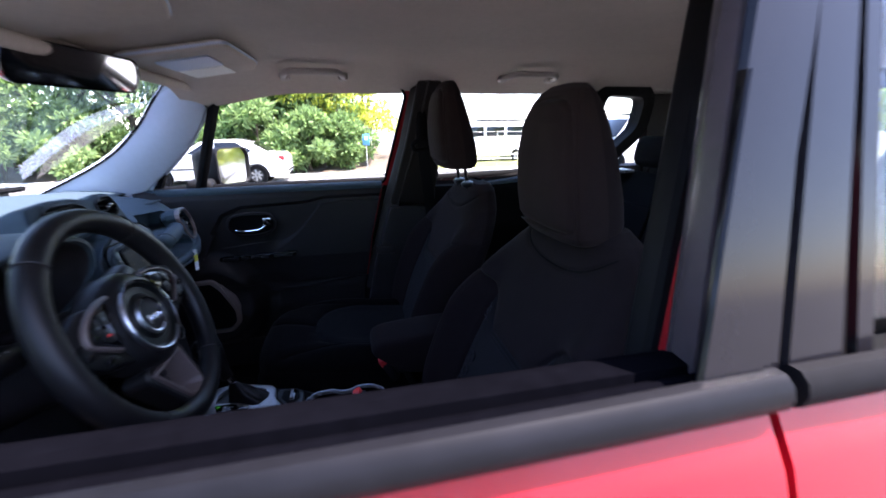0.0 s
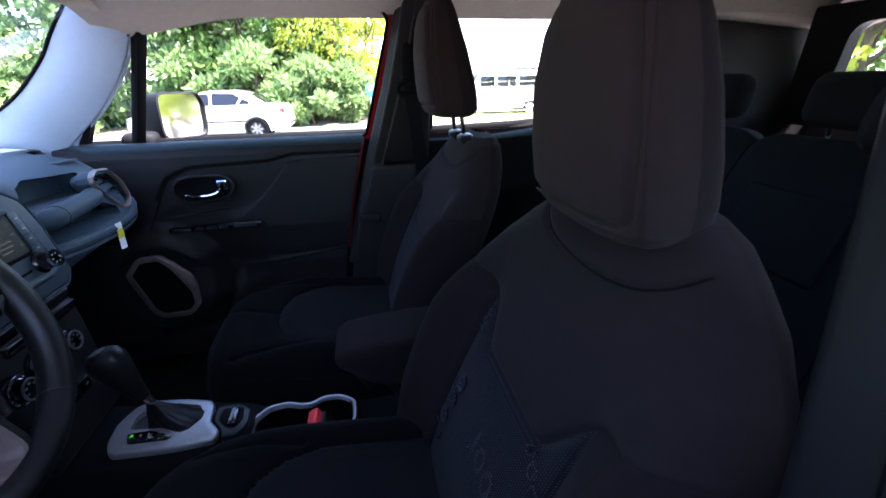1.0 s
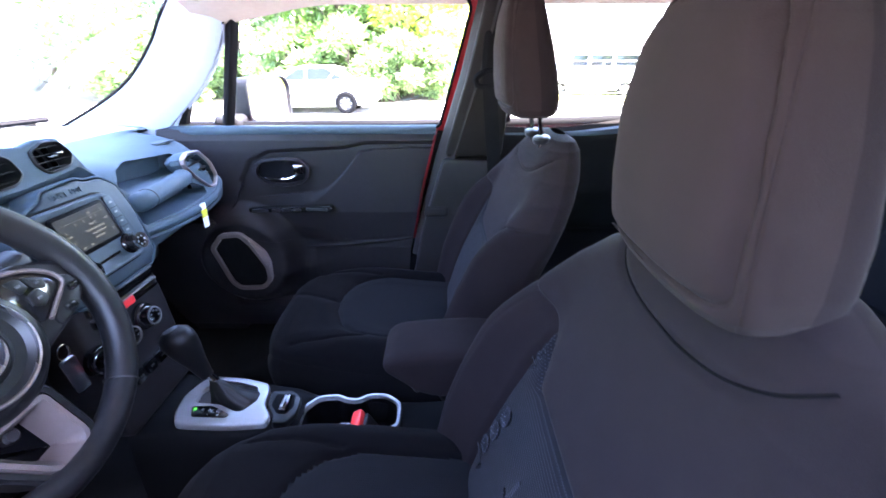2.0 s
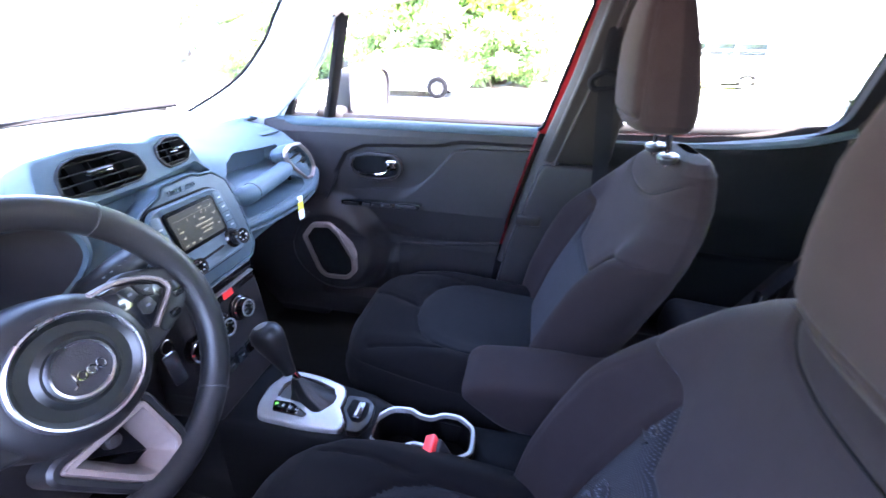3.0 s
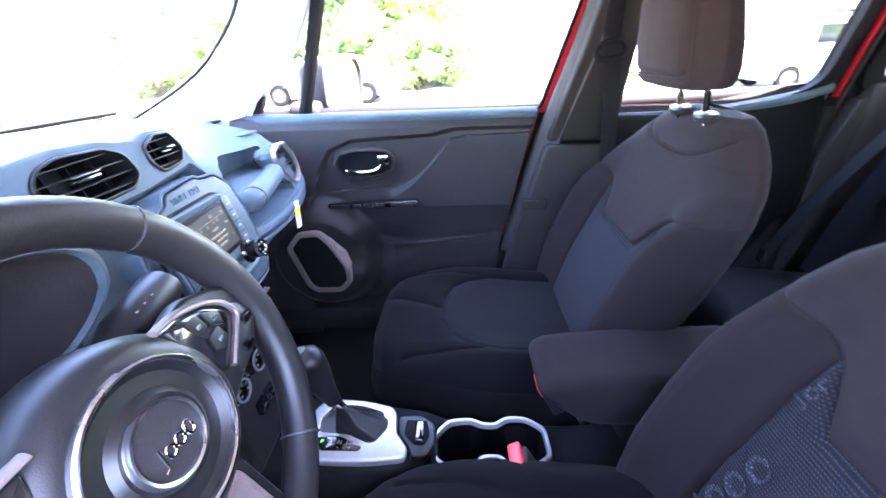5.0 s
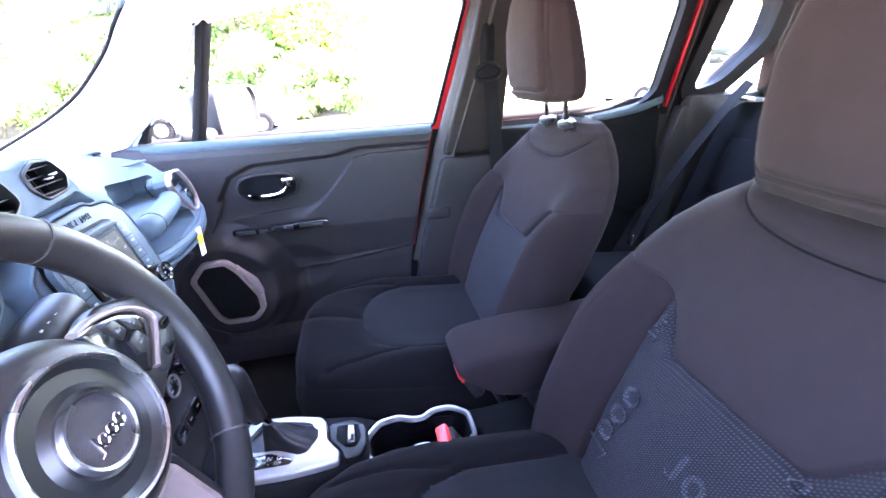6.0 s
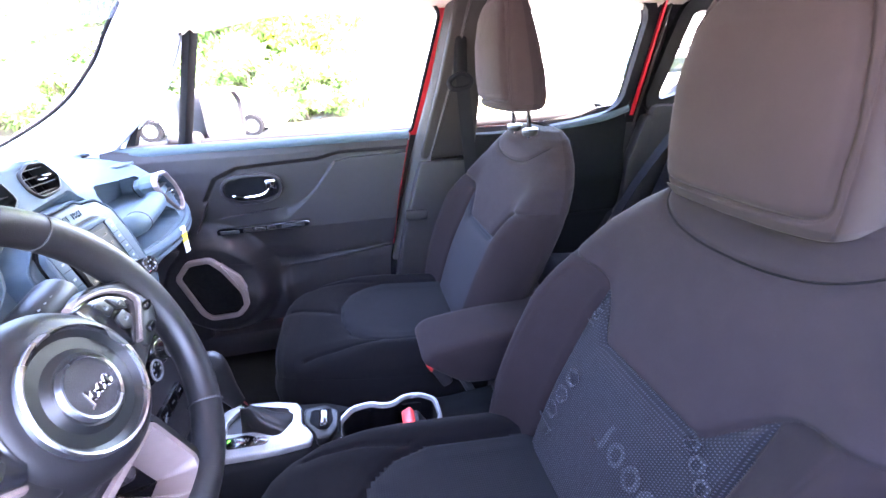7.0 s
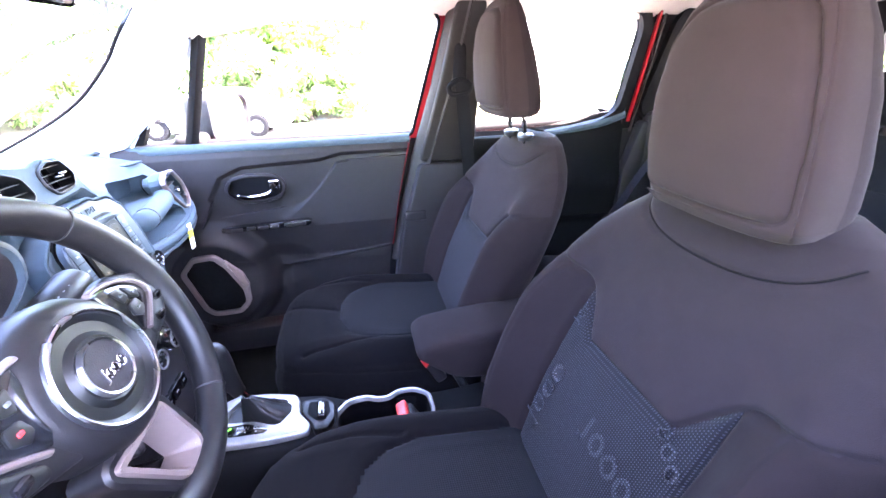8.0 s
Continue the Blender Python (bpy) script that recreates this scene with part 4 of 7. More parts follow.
def seat_back(root, bolster):
    nt, nz = 230, 250
    q = np.linspace(0, 1, nz)
    z = np.interp(q, np.linspace(0, 1, len(Z_BACK)) ** 0.8, Z_BACK)
    t = np.sin(np.linspace(-math.pi / 2, math.pi / 2, nt)) * 0.6 + np.linspace(-1, 1, nt) * 0.4
    T, Zg = np.meshgrid(t, z, indexing="ij")
    W, D = np.interp(Zg, Z_BACK, W_BACK), np.interp(Zg, Z_BACK, T_BACK)
    Yg = W * T * np.where(T > 0, 1 + (bolster - 0.080), 1)
    bulge = np.sqrt(np.clip(1 - np.abs(T) ** 6, 0, 1))
    bol = np.where(Yg > 0, bolster, 0.080) * soft(1.06, 0.86, Zg) * np.exp(-(((np.abs(Yg) - 0.238) / 0.050) ** 2)) * bulge**0.5
    belly = 0.012 * np.exp(-((Zg - 0.72) / 0.12) ** 2) * (1 - np.abs(T) ** 2)
    d_yoke, d_ins = to_line(Yg, Zg, YOKE), to_line(Yg, Zg, INSERT)
    d_col = np.minimum(to_line(Yg, Zg, COLLAR), 9)
    below = ~inside(Yg, Zg, YOKE)
    d_side = np.where(below, to_line(np.abs(Yg), Zg, SIDE_SEAM), 9)
    cut = groove(np.minimum(d_yoke, np.where(below, d_ins, 9)), 0.005, 0.011) + groove(d_col, 0.006, 0.0050) + groove(d_side, 0.0025, 0.0022)
    puff = 0.004 * soft(0, 0.03, np.minimum(d_yoke, d_ins))
    Xf = lean_x(Zg) - D / 2 * bulge - bol - belly - (puff - cut) * bulge
    Xb = lean_x(Zg) + D / 2 * bulge
    front = np.stack([Xf, Yg, Zg], -1)
    back = np.stack([Xb, Yg, Zg], -1)
    i, j = np.meshgrid(np.arange(nt - 1), np.arange(nz - 1), indexing="ij")
    a = (i * nz + j).ravel()
    faces = np.stack([a, a + 1, a + nz + 1, a + nz], -1)
    mid = lambda g: (g[:-1, :-1] + g[1:, 1:]).ravel() / 2  # noqa: E731
    my, mz = mid(Yg), mid(Zg)
    yoke = inside(my, mz, YOKE)
    ins = inside(my, mz, INSERT) & ~yoke
    fv = front.reshape(-1, 3)
    body = part("back_shell", (back.reshape(-1, 3), faces[:, ::-1].tolist()), CLOTH_SIDE, root, sharp=80)
    part("yoke", picked(fv, faces, yoke), CLOTH, root, sharp=80)
    part("mesh_insert", picked(fv, faces, ins), MESHCLOTH, root, "dark open mesh insert with pale print", sharp=80)
    part("bolster", picked(fv, faces, ~yoke & ~ins & (my > 0)), CLOTH_SIDE, root, sharp=80)
    part("bolster", picked(fv, faces, ~yoke & ~ins & (my <= 0)), CLOTH_SIDE, root, sharp=80)
    return body


def seat_front_x(y, z):
    """x of the back's front face over the insert."""
    d = float(np.interp(z, Z_BACK, T_BACK))
    return lean_x(z) - d / 2 - 0.012 * math.exp(-((z - 0.72) / 0.12) ** 2) - 0.004 - 0.080 * math.exp(-(((abs(y) - 0.238) / 0.050) ** 2))


def cushion(root, rise=0.0):
    XS = [-0.752, -0.750, -0.744, -0.732, -0.710, -0.675, -0.62, -0.54, -0.44, -0.32, -0.20, -0.12]
    WS = [0.060, 0.095, 0.130, 0.163, 0.192, 0.217, 0.238, 0.254, 0.262, 0.262, 0.255, 0.24]
    TOP = [h + rise for h in (0.545, 0.556, 0.572, 0.588, 0.601, 0.611, 0.616, 0.612, 0.602, 0.590, 0.580, 0.575)]
    nx, nt = 150, 150
    x = np.interp(np.linspace(0, 1, nx) ** 1.2, np.linspace(0, 1, len(XS)), XS)
    t = np.linspace(-1, 1, nt)
    Xg, T = np.meshgrid(x, t, indexing="ij")
    W, H = np.interp(Xg, XS, WS), np.interp(Xg, XS, TOP)
    Yg = W * T
    edge = 1 - np.abs(T) ** 5
    ins = [(-0.10, 0.165), (-0.42, 0.168), (-0.490, 0.150), (-0.532, 0.116), (-0.556, 0.06), (-0.565, 0.0), (-0.556, -0.06), (-0.532, -0.116), (-0.490, -0.150), (-0.42, -0.168), (-0.10, -0.165)]
    seams = [[(-0.565, 0.0), (-0.635, 0.030), (-0.715, 0.072)], [(-0.46, -0.172), (-0.56, -0.190), (-0.655, -0.194)], [(-0.46, 0.172), (-0.56, 0.190), (-0.655, 0.194)]]
    d = to_line(Xg, Yg, ins)
    dd = d
    for w in seams:
        dd = np.minimum(dd, to_line(Xg, Yg, w))
    bol = 0.024 * np.exp(-(((np.abs(Yg) - 0.200) / 0.045) ** 2)) * soft(-0.70, -0.45, Xg)
    Zg = H - 0.050 * (1 - np.sqrt(np.clip(edge, 0, 1))) + bol - groove(dd, 0.0045, 0.008) + 0.006 * soft(0, 0.035, dd)
    top = np.stack([Xg, Yg, Zg], -1)
    i, j = np.meshgrid(np.arange(nx - 1), np.arange(nt - 1), indexing="ij")
    a = (i * nt + j).ravel()
    faces = np.stack([a, a + nt, a + nt + 1, a + 1], -1)
    mid = lambda g: (g[:-1, :-1] + g[1:, 1:]).ravel() / 2  # noqa: E731
    inn = inside(mid(Xg), mid(Yg), ins)
    fv = top.reshape(-1, 3)
    # Top and skirt take the cloths darkened to stand for shade.
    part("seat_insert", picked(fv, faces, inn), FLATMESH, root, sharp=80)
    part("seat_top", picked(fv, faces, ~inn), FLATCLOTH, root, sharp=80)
    # piped edge and a skirt that swells below it and tucks in towards the floor
    rim = [top[k, 0] for k in range(nx - 1, -1, -3)] + [top[0, k] for k in range(0, nt, 4)] + [top[k, -1] for k in range(0, nx, 3)]
    rings = []
    for h, g in ((0.0, 0.0), (0.015, 0.007), (0.05, 0.011), (0.10, 0.008), (0.16, -0.008), (0.21, -0.028), (0.26, -0.045)):
        ring = []
        for p in rim:
            z = p[2] + (0.30 - p[2]) * h / 0.26
            front = float(soft(-0.55, -0.73, p[0]))
            ring.append((p[0] - g * front, p[1] * (1 + g / 0.25), z))
        rings.append(ring)
    v = np.array(rings).reshape(-1, 3)
    n = len(rim)
    f = [(r * n + k, r * n + k + 1, (r + 1) * n + k + 1, (r + 1) * n + k) for r in range(len(rings) - 1) for k in range(n - 1)]
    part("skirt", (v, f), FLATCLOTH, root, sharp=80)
    part("piping", tube([Vector(p) + Vector((0, 0, -0.003)) for p in rim], 0.0026, 6), SEAM, root)


HEAD_PANEL = rounded([(0.108, 1.200), (0.112, 1.32), (0.080, 1.432), (-0.080, 1.432), (-0.112, 1.32), (-0.108, 1.200)], [0.022, 0.09, 0.05, 0.05, 0.09, 0.022], 6)
HEAD_Z = [1.172, 1.174, 1.180, 1.192, 1.215, 1.26, 1.33, 1.39, 1.425, 1.446, 1.456, 1.459]
HEAD_FRONT = [-0.040, -0.066, -0.080, -0.089, -0.095, -0.101, -0.104, -0.098, -0.088, -0.076, -0.064, -0.054]
HEAD_REAR = [-0.010, 0.012, 0.024, 0.030, 0.030, 0.022, 0.003, -0.016, -0.028, -0.036, -0.042, -0.048]
HEAD_WIDE = [0.080, 0.103, 0.114, 0.121, 0.125, 0.127, 0.124, 0.112, 0.096, 0.078, 0.058, 0.030]


def head_rest(root, lift=0.0, back=0.0):
    """A wedge-shaped pad: flat front with a sewn-in panel, deep cheeks and a slanting back, on two posts."""
    nz, na = 170, 200
    z = np.interp(np.linspace(0, 1, nz), np.linspace(0, 1, len(HEAD_Z)), HEAD_Z)
    ang = np.linspace(0, 2 * math.pi, na, endpoint=False) + math.pi / na
    A, Zg = np.meshgrid(ang, z, indexing="ij")
    xf, xb, w = (np.interp(Zg, HEAD_Z, q) for q in (HEAD_FRONT, HEAD_REAR, HEAD_WIDE))
    c, s = np.cos(A), np.sin(A)
    depth = np.sign(c) * np.abs(c) ** 0.42
    wide = np.sign(s) * np.abs(s) ** 0.42
    Xg = (xf + xb) / 2 - depth * (xb - xf) / 2 - 0.010 * (1 - wide**2) * (depth > 0)
    Yg = w * wide * (1 - 0.10 * (1 - depth) / 2)
    front = depth > 0.55
    d = np.where(front, to_line(Yg, Zg, HEAD_PANEL, True), 9)
    inn = front & inside(Yg, Zg, HEAD_PANEL)
    Xg = Xg + groove(d, 0.0028, 0.006) - np.where(inn, 0.004 * soft(0, 0.012, d), 0)
    # sewn edge between front cover and cheek
    t_edge = np.abs(np.abs(A - math.pi * (A > math.pi) * 2) - 1.08)
    rub = groove(t_edge * 0.10, 0.0024, 0.0018)
    Yg = Yg - np.sign(Yg) * rub
    verts = np.stack([Xg + back, Yg, Zg + lift], -1)
    i, j = np.meshgrid(np.arange(na), np.arange(nz - 1), indexing="ij")
    a, b = (i * nz + j).ravel(), (((i + 1) % na) * nz + j).ravel()
    faces = np.stack([a, a + 1, b + 1, b], -1)
    nxt = np.roll(np.arange(na), -1)
    mid = lambda g: ((g[:, :-1] + g[nxt, 1:]) / 2).ravel()  # noqa: E731
    fr = (mid(depth) > 0.6)
    pan = fr & inside(mid(Yg), mid(Zg), HEAD_PANEL)
    rear = mid(depth) < -0.2
    fv = verts.reshape(-1, 3)
    head = part("head_rest", picked(fv, faces, ~pan & ~rear), HEADCLOTH, root, sharp=80)
    part("front_panel", picked(fv, faces, pan), HEADCLOTH, head, sharp=80)
    part("rear_cover", picked(fv, faces, rear), CLOTH_SIDE, head, sharp=80)
    for k, name in ((0, "underside"), (nz - 1, "crown")):
        bm = bmesh.new()
        bm.faces.new([bm.verts.new(p) for p in verts[::2, k]])
        part(name, bm, CLOTH_SIDE if k == 0 else HEADCLOTH, head)
    # label flap sewn in below the panel
    flap = [Vector((back + float(np.interp(h, HEAD_Z, HEAD_FRONT)) - 0.0115 + 0.010 * (y / 0.12) ** 2, y, h + lift)) for y, h in ((0.100, 1.176), (0.0, 1.176), (0.0, 1.195), (0.100, 1.195))]
    bm = bmesh.new()
    outer = [bm.verts.new(p) for p in flap]
    inner = [bm.verts.new(p + Vector((0.004, 0, 0))) for p in flap]
    bm.faces.new(outer), bm.faces.new(inner[::-1])
    for k in range(4):
        bm.faces.new((outer[k], inner[k], inner[(k + 1) % 4], outer[(k + 1) % 4]))
    part("flap", bm, HEADCLOTH, head)
    for y in (0.055, -0.055):
        part("post", tube([(0.004, y, 1.08), (-0.010 + back, y, 1.19 + lift)], 0.0062, 12), CHROME, root, "chrome head rest post")
        m = Matrix.Translation((0.0, y, 1.121)) @ pose(0, 0, 0, 0, -8, 0)
        part("post_collar", lathe([(0.0, 0.007), (0.014, 0.007), (0.021, 0.0045), (0.0235, 0.0), (0.021, -0.010)], m @ Matrix.Diagonal((0.9, 1.25, 1, 1)), 24), POST_GREY, root)


def front_seat(label, lift, rise, bolster=0.080, printed=False):
    root = thing("front_seat", (0, 0, 0), label, "car seat", "front seats")
    seat_back(root, bolster)
    cushion(root, rise)
    head_rest(root, lift, 0.034 if lift < 0 else 0.0)
    part("base", box((-0.42, 0, 0.32), (0.50, 0.42, 0.10), 0.02), DARK, root)
    for s in (1, -1):
        part("rail", box((-0.42, s * 0.19, 0.275), (0.62, 0.05, 0.03), 0.006), DARK, root)
        part("hinge_cover", plate(rounded([(-0.26, 0.40), (-0.08, 0.40), (-0.06, 0.60), (-0.12, 0.68), (-0.20, 0.60)], 0.03), 0.02, axes((0, s * 0.262 + (0.0 if s > 0 else 0.02), 0), (1, 0, 0), (0, 0, 1)), 0.004), TRIM, root)
    def front_x(yy, zz):
        w_, d_ = float(np.interp(zz, Z_BACK, W_BACK)), float(np.interp(zz, Z_BACK, T_BACK))
        bulge = math.sqrt(max(1 - min(abs(yy) / w_, 1) ** 6, 0.0))
        return lean_x(zz) - d_ / 2 * bulge - 0.080 * float(soft(1.06, 0.86, zz)) * math.exp(-(((abs(yy) - 0.238) / 0.050) ** 2)) * bulge**0.5 - 0.012 * math.exp(-((zz - 0.72) / 0.12) ** 2) * (1 - (yy / w_) ** 2)

    def seam(pts, into, r):
        return tube([(front_x(p.x, p.y) + into, p.x, p.y) for p in spline([Vector((*q, 0)) for q in pts], 8)], r, 6)
    part("collar_seam", seam(COLLAR[1:-1], 0.0006, 0.0016), SEAM, root)

    # pale printed badges in the mesh: a bar and three rings each
    def on_cloth(yy, zz):
        return (seat_front_x(yy, zz) - 0.0010, yy, zz)
    for y0, z0, ang, size in ((0.118, 0.720, 83, 1.05), (-0.050, 0.752, -6, 1.05), (-0.112, 0.838, -35, 0.7), (0.138, 0.885, 80, 0.5)) if printed else ():
        a = radians(ang)
        bm = bmesh.new()
        for i in range(4):
            u0 = (i - 1.5) * 0.034 * size
            if i == 0:
                loop = [(u0 + 0.006 * size, (0.020 - 0.040 * k / 9) * size) for k in range(10)] + [(u0 - 0.008 * size, -0.016 * size)]
            else:
                loop = [(u0 + 0.0115 * size * math.cos(b), 0.013 * size * math.sin(b)) for b in (2 * math.pi * k / 16 for k in range(17))]
            pts = []
            for p, q in loop:
                yy, zz = y0 - (p * math.cos(a) - q * math.sin(a)), z0 + p * math.sin(a) + q * math.cos(a)
                if inside(np.array([yy]), np.array([zz]), INSERT)[0] and not inside(np.array([yy]), np.array([zz]), YOKE)[0]:
                    pts.append(on_cloth(yy, zz))
            if len(pts) > 3:
                tube(pts, 0.0042 * size, 5, flat=0.25, up=(1, 0, 0), bm=bm)
        part("printed_badge", bm, PRINT, root)
    return root


driver_seat = front_seat("black cloth driver seat with mesh insert and lowered head rest", -0.078, 0.016, 0.100, True)
driver_seat.location = (0.024, -0.338, 0.0)
passenger_seat = front_seat("black cloth passenger seat with raised head rest on chrome posts", 0.0, 0.0)
passenger_seat.location = (-0.004, 0.374, 0)

# buckles beside the seats
for x, y, z, lean in ((-0.418, -0.094, 0.603, -10), (-0.338, 0.095, 0.592, -12)):
    bk = thing("belt_buckle", (x + 0.04, y, 0.45), "black belt buckle with a red release button", "belt buckle", "front belt buckles")
    r = pose(0, 0, 0, 0, -28, 0).to_3x3()
    part("stalk", tube([(x + 0.13, y, 0.42), (x + 0.07, y, 0.55), (x + 0.03, y, z - 0.015)], 0.012, 8), DARK, bk)
    part("case", box((x + 0.018, y, z - 0.022), (0.030, 0.052, 0.075), 0.008, 3, r), TRIM, bk)
    part("button", box((x - 0.004, y, z + 0.010), (0.024, 0.050, 0.028), 0.005, 3, r), BUCKLE, bk, "red release button")

# rear bench
bench = thing("rear_bench", (0.6, 0, 0.3), "black cloth rear bench seat behind the front seats", "car seat")


def bench_back(y0, y1):
    rings = []
    for k in range(13):
        t = k / 12
        y = y0 + (y1 - y0) * t
        r = min(1, 6 * min(t, 1 - t)) ** 0.5 * 0.5 + 0.5
        rings.append([Vector(p) for p in ((0.62, y, 0.56), (0.655, y, 0.70), (0.71 - 0.0 * r, y, 0.86), (0.76, y, 1.0), (0.80, y, 1.085 - 0.03 * (1 - r)), (0.83, y, 1.115 - 0.05 * (1 - r)), (0.87, y, 1.11 - 0.05 * (1 - r)), (0.90, y, 1.07), (0.84, y, 0.75), (0.78, y, 0.5))])
    return loft(rings)


for y0, y1 in ((-0.66, -0.22), (-0.215, 0.215), (0.22, 0.66)):
    part("backrest", bench_back(y0, y1), NAVY, bench)
    c = (y0 + y1) / 2
    part("cushion", box((0.44, c, 0.505), (0.50, abs(y1 - y0) - 0.006, 0.15), 0.045, 4, Euler((0, radians(6), 0)).to_matrix()), NAVY, bench)
    part("back_pleat", box((0.722, c, 0.90), (0.02, 0.26, 0.20), 0.008, 3, Euler((0, radians(19), 0)).to_matrix()), NAVY, bench)
    hr = part("head_rest", box((0.86, c, 1.20), (0.09, 0.25, 0.13), 0.04, 4, Euler((0, radians(10), 0)).to_matrix()), NAVY, bench)
    for s in (0.06, -0.06):
        part("post", tube([(0.86, c + s, 1.09), (0.86, c + s, 1.17)], 0.006, 8), CHROME, hr)
part("release_plate", box((0.80, 0.585, 1.115), (0.05, 0.09, 0.012), 0.004), SILVER, bench)
strap = spline([(0.80, 0.60, 1.17), (0.72, 0.61, 1.07), (0.585, 0.605, 0.895), (0.50, 0.605, 0.75), (0.44, 0.61, 0.625)], 8)
rb = thing("rear_seat_belt", (0.44, 0.61, 0.58), "black rear seat belt across the corner of the bench", "seat belt")
bm = bmesh.new()
w = Vector((0.008, 0.026, 0.006))
rows_ = [[bm.verts.new(p + q) for q in (-w, w, w + Vector((0.002, -0.001, 0.001)), -w + Vector((0.002, -0.001, 0.001)))] for p in strap]
for a, b in zip(rows_, rows_[1:]):
    for j in range(4):
        bm.faces.new((a[j], a[(j + 1) % 4], b[(j + 1) % 4], b[j]))
part("webbing", bm, BELT, rb)
tongue = part("tongue", box((0.445, 0.61, 0.635), (0.012, 0.035, 0.045), 0.003), STEEL, rb, "steel belt tongue")

# ---- dashboard ----
def dash_edge(y):
    """x of the dash's rear edge along the car's width."""
    return np.interp(y, [-0.72, -0.5, -0.2, 0.12, 0.30, 0.47, 0.58, 0.66, 0.70], [-1.02, -0.985, -0.955, -0.938, -0.952, -0.980, -1.008, -1.040, -1.085])


dash = thing("dashboard", (-1.2, 0, 0.6), "black dashboard with square vents, radio and open shelf", "dashboard")
rings = []
for y in np.linspace(-0.715, 0.715, 72):
    e = float(dash_edge(y))
    edge = abs(y) / 0.715
    drop = 0.045 * max(0, (edge - 0.80) / 0.2) ** 2
    tip = 0.10 * edge**4
    low = float(soft(0.14, 0.32, y))
    rec = 0.018 * float(soft(0.26, 0.46, y))
    profile = [Vector((x, 0, z)) for x, z in (
        (-1.66 + tip, 1.116 - 0.02 * edge**2), (-1.55 + tip, 1.118 - 0.02 * edge**2), (-1.40, 1.115 - 0.012 * edge**2), (-1.25, 1.110 - 0.012 * low - drop * 0.3), (e - 0.20, 1.108 - 0.020 * low - drop * 0.5), (e - 0.15, 1.106 - 0.024 * low - drop * 0.6), (e - 0.11, 1.101 - 0.027 * low - drop * 0.8),
        (e - 0.075, 1.092 - 0.029 * low - drop), (e - 0.045 - rec * 0.6, 1.078 - 0.030 * low - drop), (e - 0.020 - rec * 0.9, 1.056 - 0.026 * low - drop * 0.8), (e + 0.002 - rec, 1.024 - 0.012 * low - drop * 0.5), (e + 0.016 - rec, 0.985), (e + 0.024 - rec * 0.8, 0.945), (e + 0.024, 0.915), (e + 0.014, 0.897), (e - 0.010, 0.886),
        (e - 0.09, 0.872), (e - 0.22, 0.80), (e - 0.30, 0.66), (-1.45, 0.60))]
    rings.append([Vector((p.x, y, p.z)) for p in spline(profile, 4)])
# two open shelves with a grab bar between them, and the well of the instruments
up_cut = plate(rounded([(0.150, 1.050), (0.165, 1.020), (0.45, 1.000), (0.484, 1.004), (0.492, 1.050), (0.30, 1.069), (0.20, 1.070)], 0.012), 0.4, axes((-1.085, 0, 0), (0, 1, 0), (0, 0, 1)))
low_cut = plate(rounded([(0.128, 0.988), (0.150, 0.958), (0.42, 0.930), (0.495, 0.928), (0.510, 0.945), (0.44, 0.976), (0.20, 0.990)], 0.010), 0.4, axes((-1.045, 0, 0), (0, 1, 0), (0, 0, 1)))
dial_cut = plate(rounded([(-0.556, 1.02), (-0.54, 1.13), (-0.23, 1.13), (-0.214, 1.02), (-0.235, 0.955), (-0.535, 0.955)], 0.03), 0.5, axes((-1.065, 0, 0), (0, 1, 0), (0, 0, 1)))
shell = part("dash_shell", carve(loft(rings), [up_cut, low_cut, dial_cut]), DASH, dash, sharp=50)
bar = spline([(-0.938, 0.140, 1.011), (-0.922, 0.165, 1.010), (-0.931, 0.22, 1.008), (-0.954, 0.32, 1.002), (-0.979, 0.41, 0.996), (-1.010, 0.47, 0.994)], 8)
part("grab_bar", tube(bar, [0.012 + 0.0115 * min(1, k / 6) for k in range(len(bar))], 14, flat=0.95), DASH, dash)
part("bar_seam", tube([bar[12] + Vector((0.0228 * math.cos(a), 0.004 * math.cos(a), 0.0226 * math.sin(a))) for a in (2 * math.pi * k / 20 for k in range(20))], 0.0014, 5, True), DARK, dash)


def rim_z(y):
    return float(np.interp(y, [0.08, 0.2, 0.45, 0.58, 0.67], [0.958, 0.938, 0.908, 0.908, 0.925]))


part("lower_rim", tube(spline([(float(dash_edge(y)) + 0.024, y, rim_z(y)) for y in (0.09, 0.2, 0.3, 0.4, 0.5, 0.58, 0.64, 0.67)], 6), 0.012, 10), DASH, dash)
part("trim_line", tube(spline([(float(dash_edge(y)) + 0.030, y, rim_z(y) - 0.017) for y in (0.10, 0.2, 0.3, 0.4, 0.5, 0.58, 0.64)], 6), 0.0045, 8), STACK_TRIM, dash)
part("glove_box", plate(rounded([(0.14, 0.66), (0.60, 0.68), (0.60, 0.86), (0.14, 0.86)], 0.03), 0.03, axes((-1.42, 0, 0), (0, 1, 0), (0.20, 0, 1)), 0.006), TRIM, dash)
part("knee_panel", plate(rounded([(-0.66, 0.60), (-0.14, 0.62), (-0.14, 0.88), (-0.66, 0.88)], 0.03), 0.05, axes((-1.02, 0, 0), (0, 1, 0), (0.15, 0, 1)) @ pose(0, 0, -0.10), 0.01), TRIM, dash)
part("speaker_slot", plate(rounded([(-1.115, 0.495), (-1.080, 0.495), (-1.070, 0.570), (-1.105, 0.570)], 0.01), 0.004, Matrix.Translation((0, 0, 1.0710))), STACK_TRIM, dash)


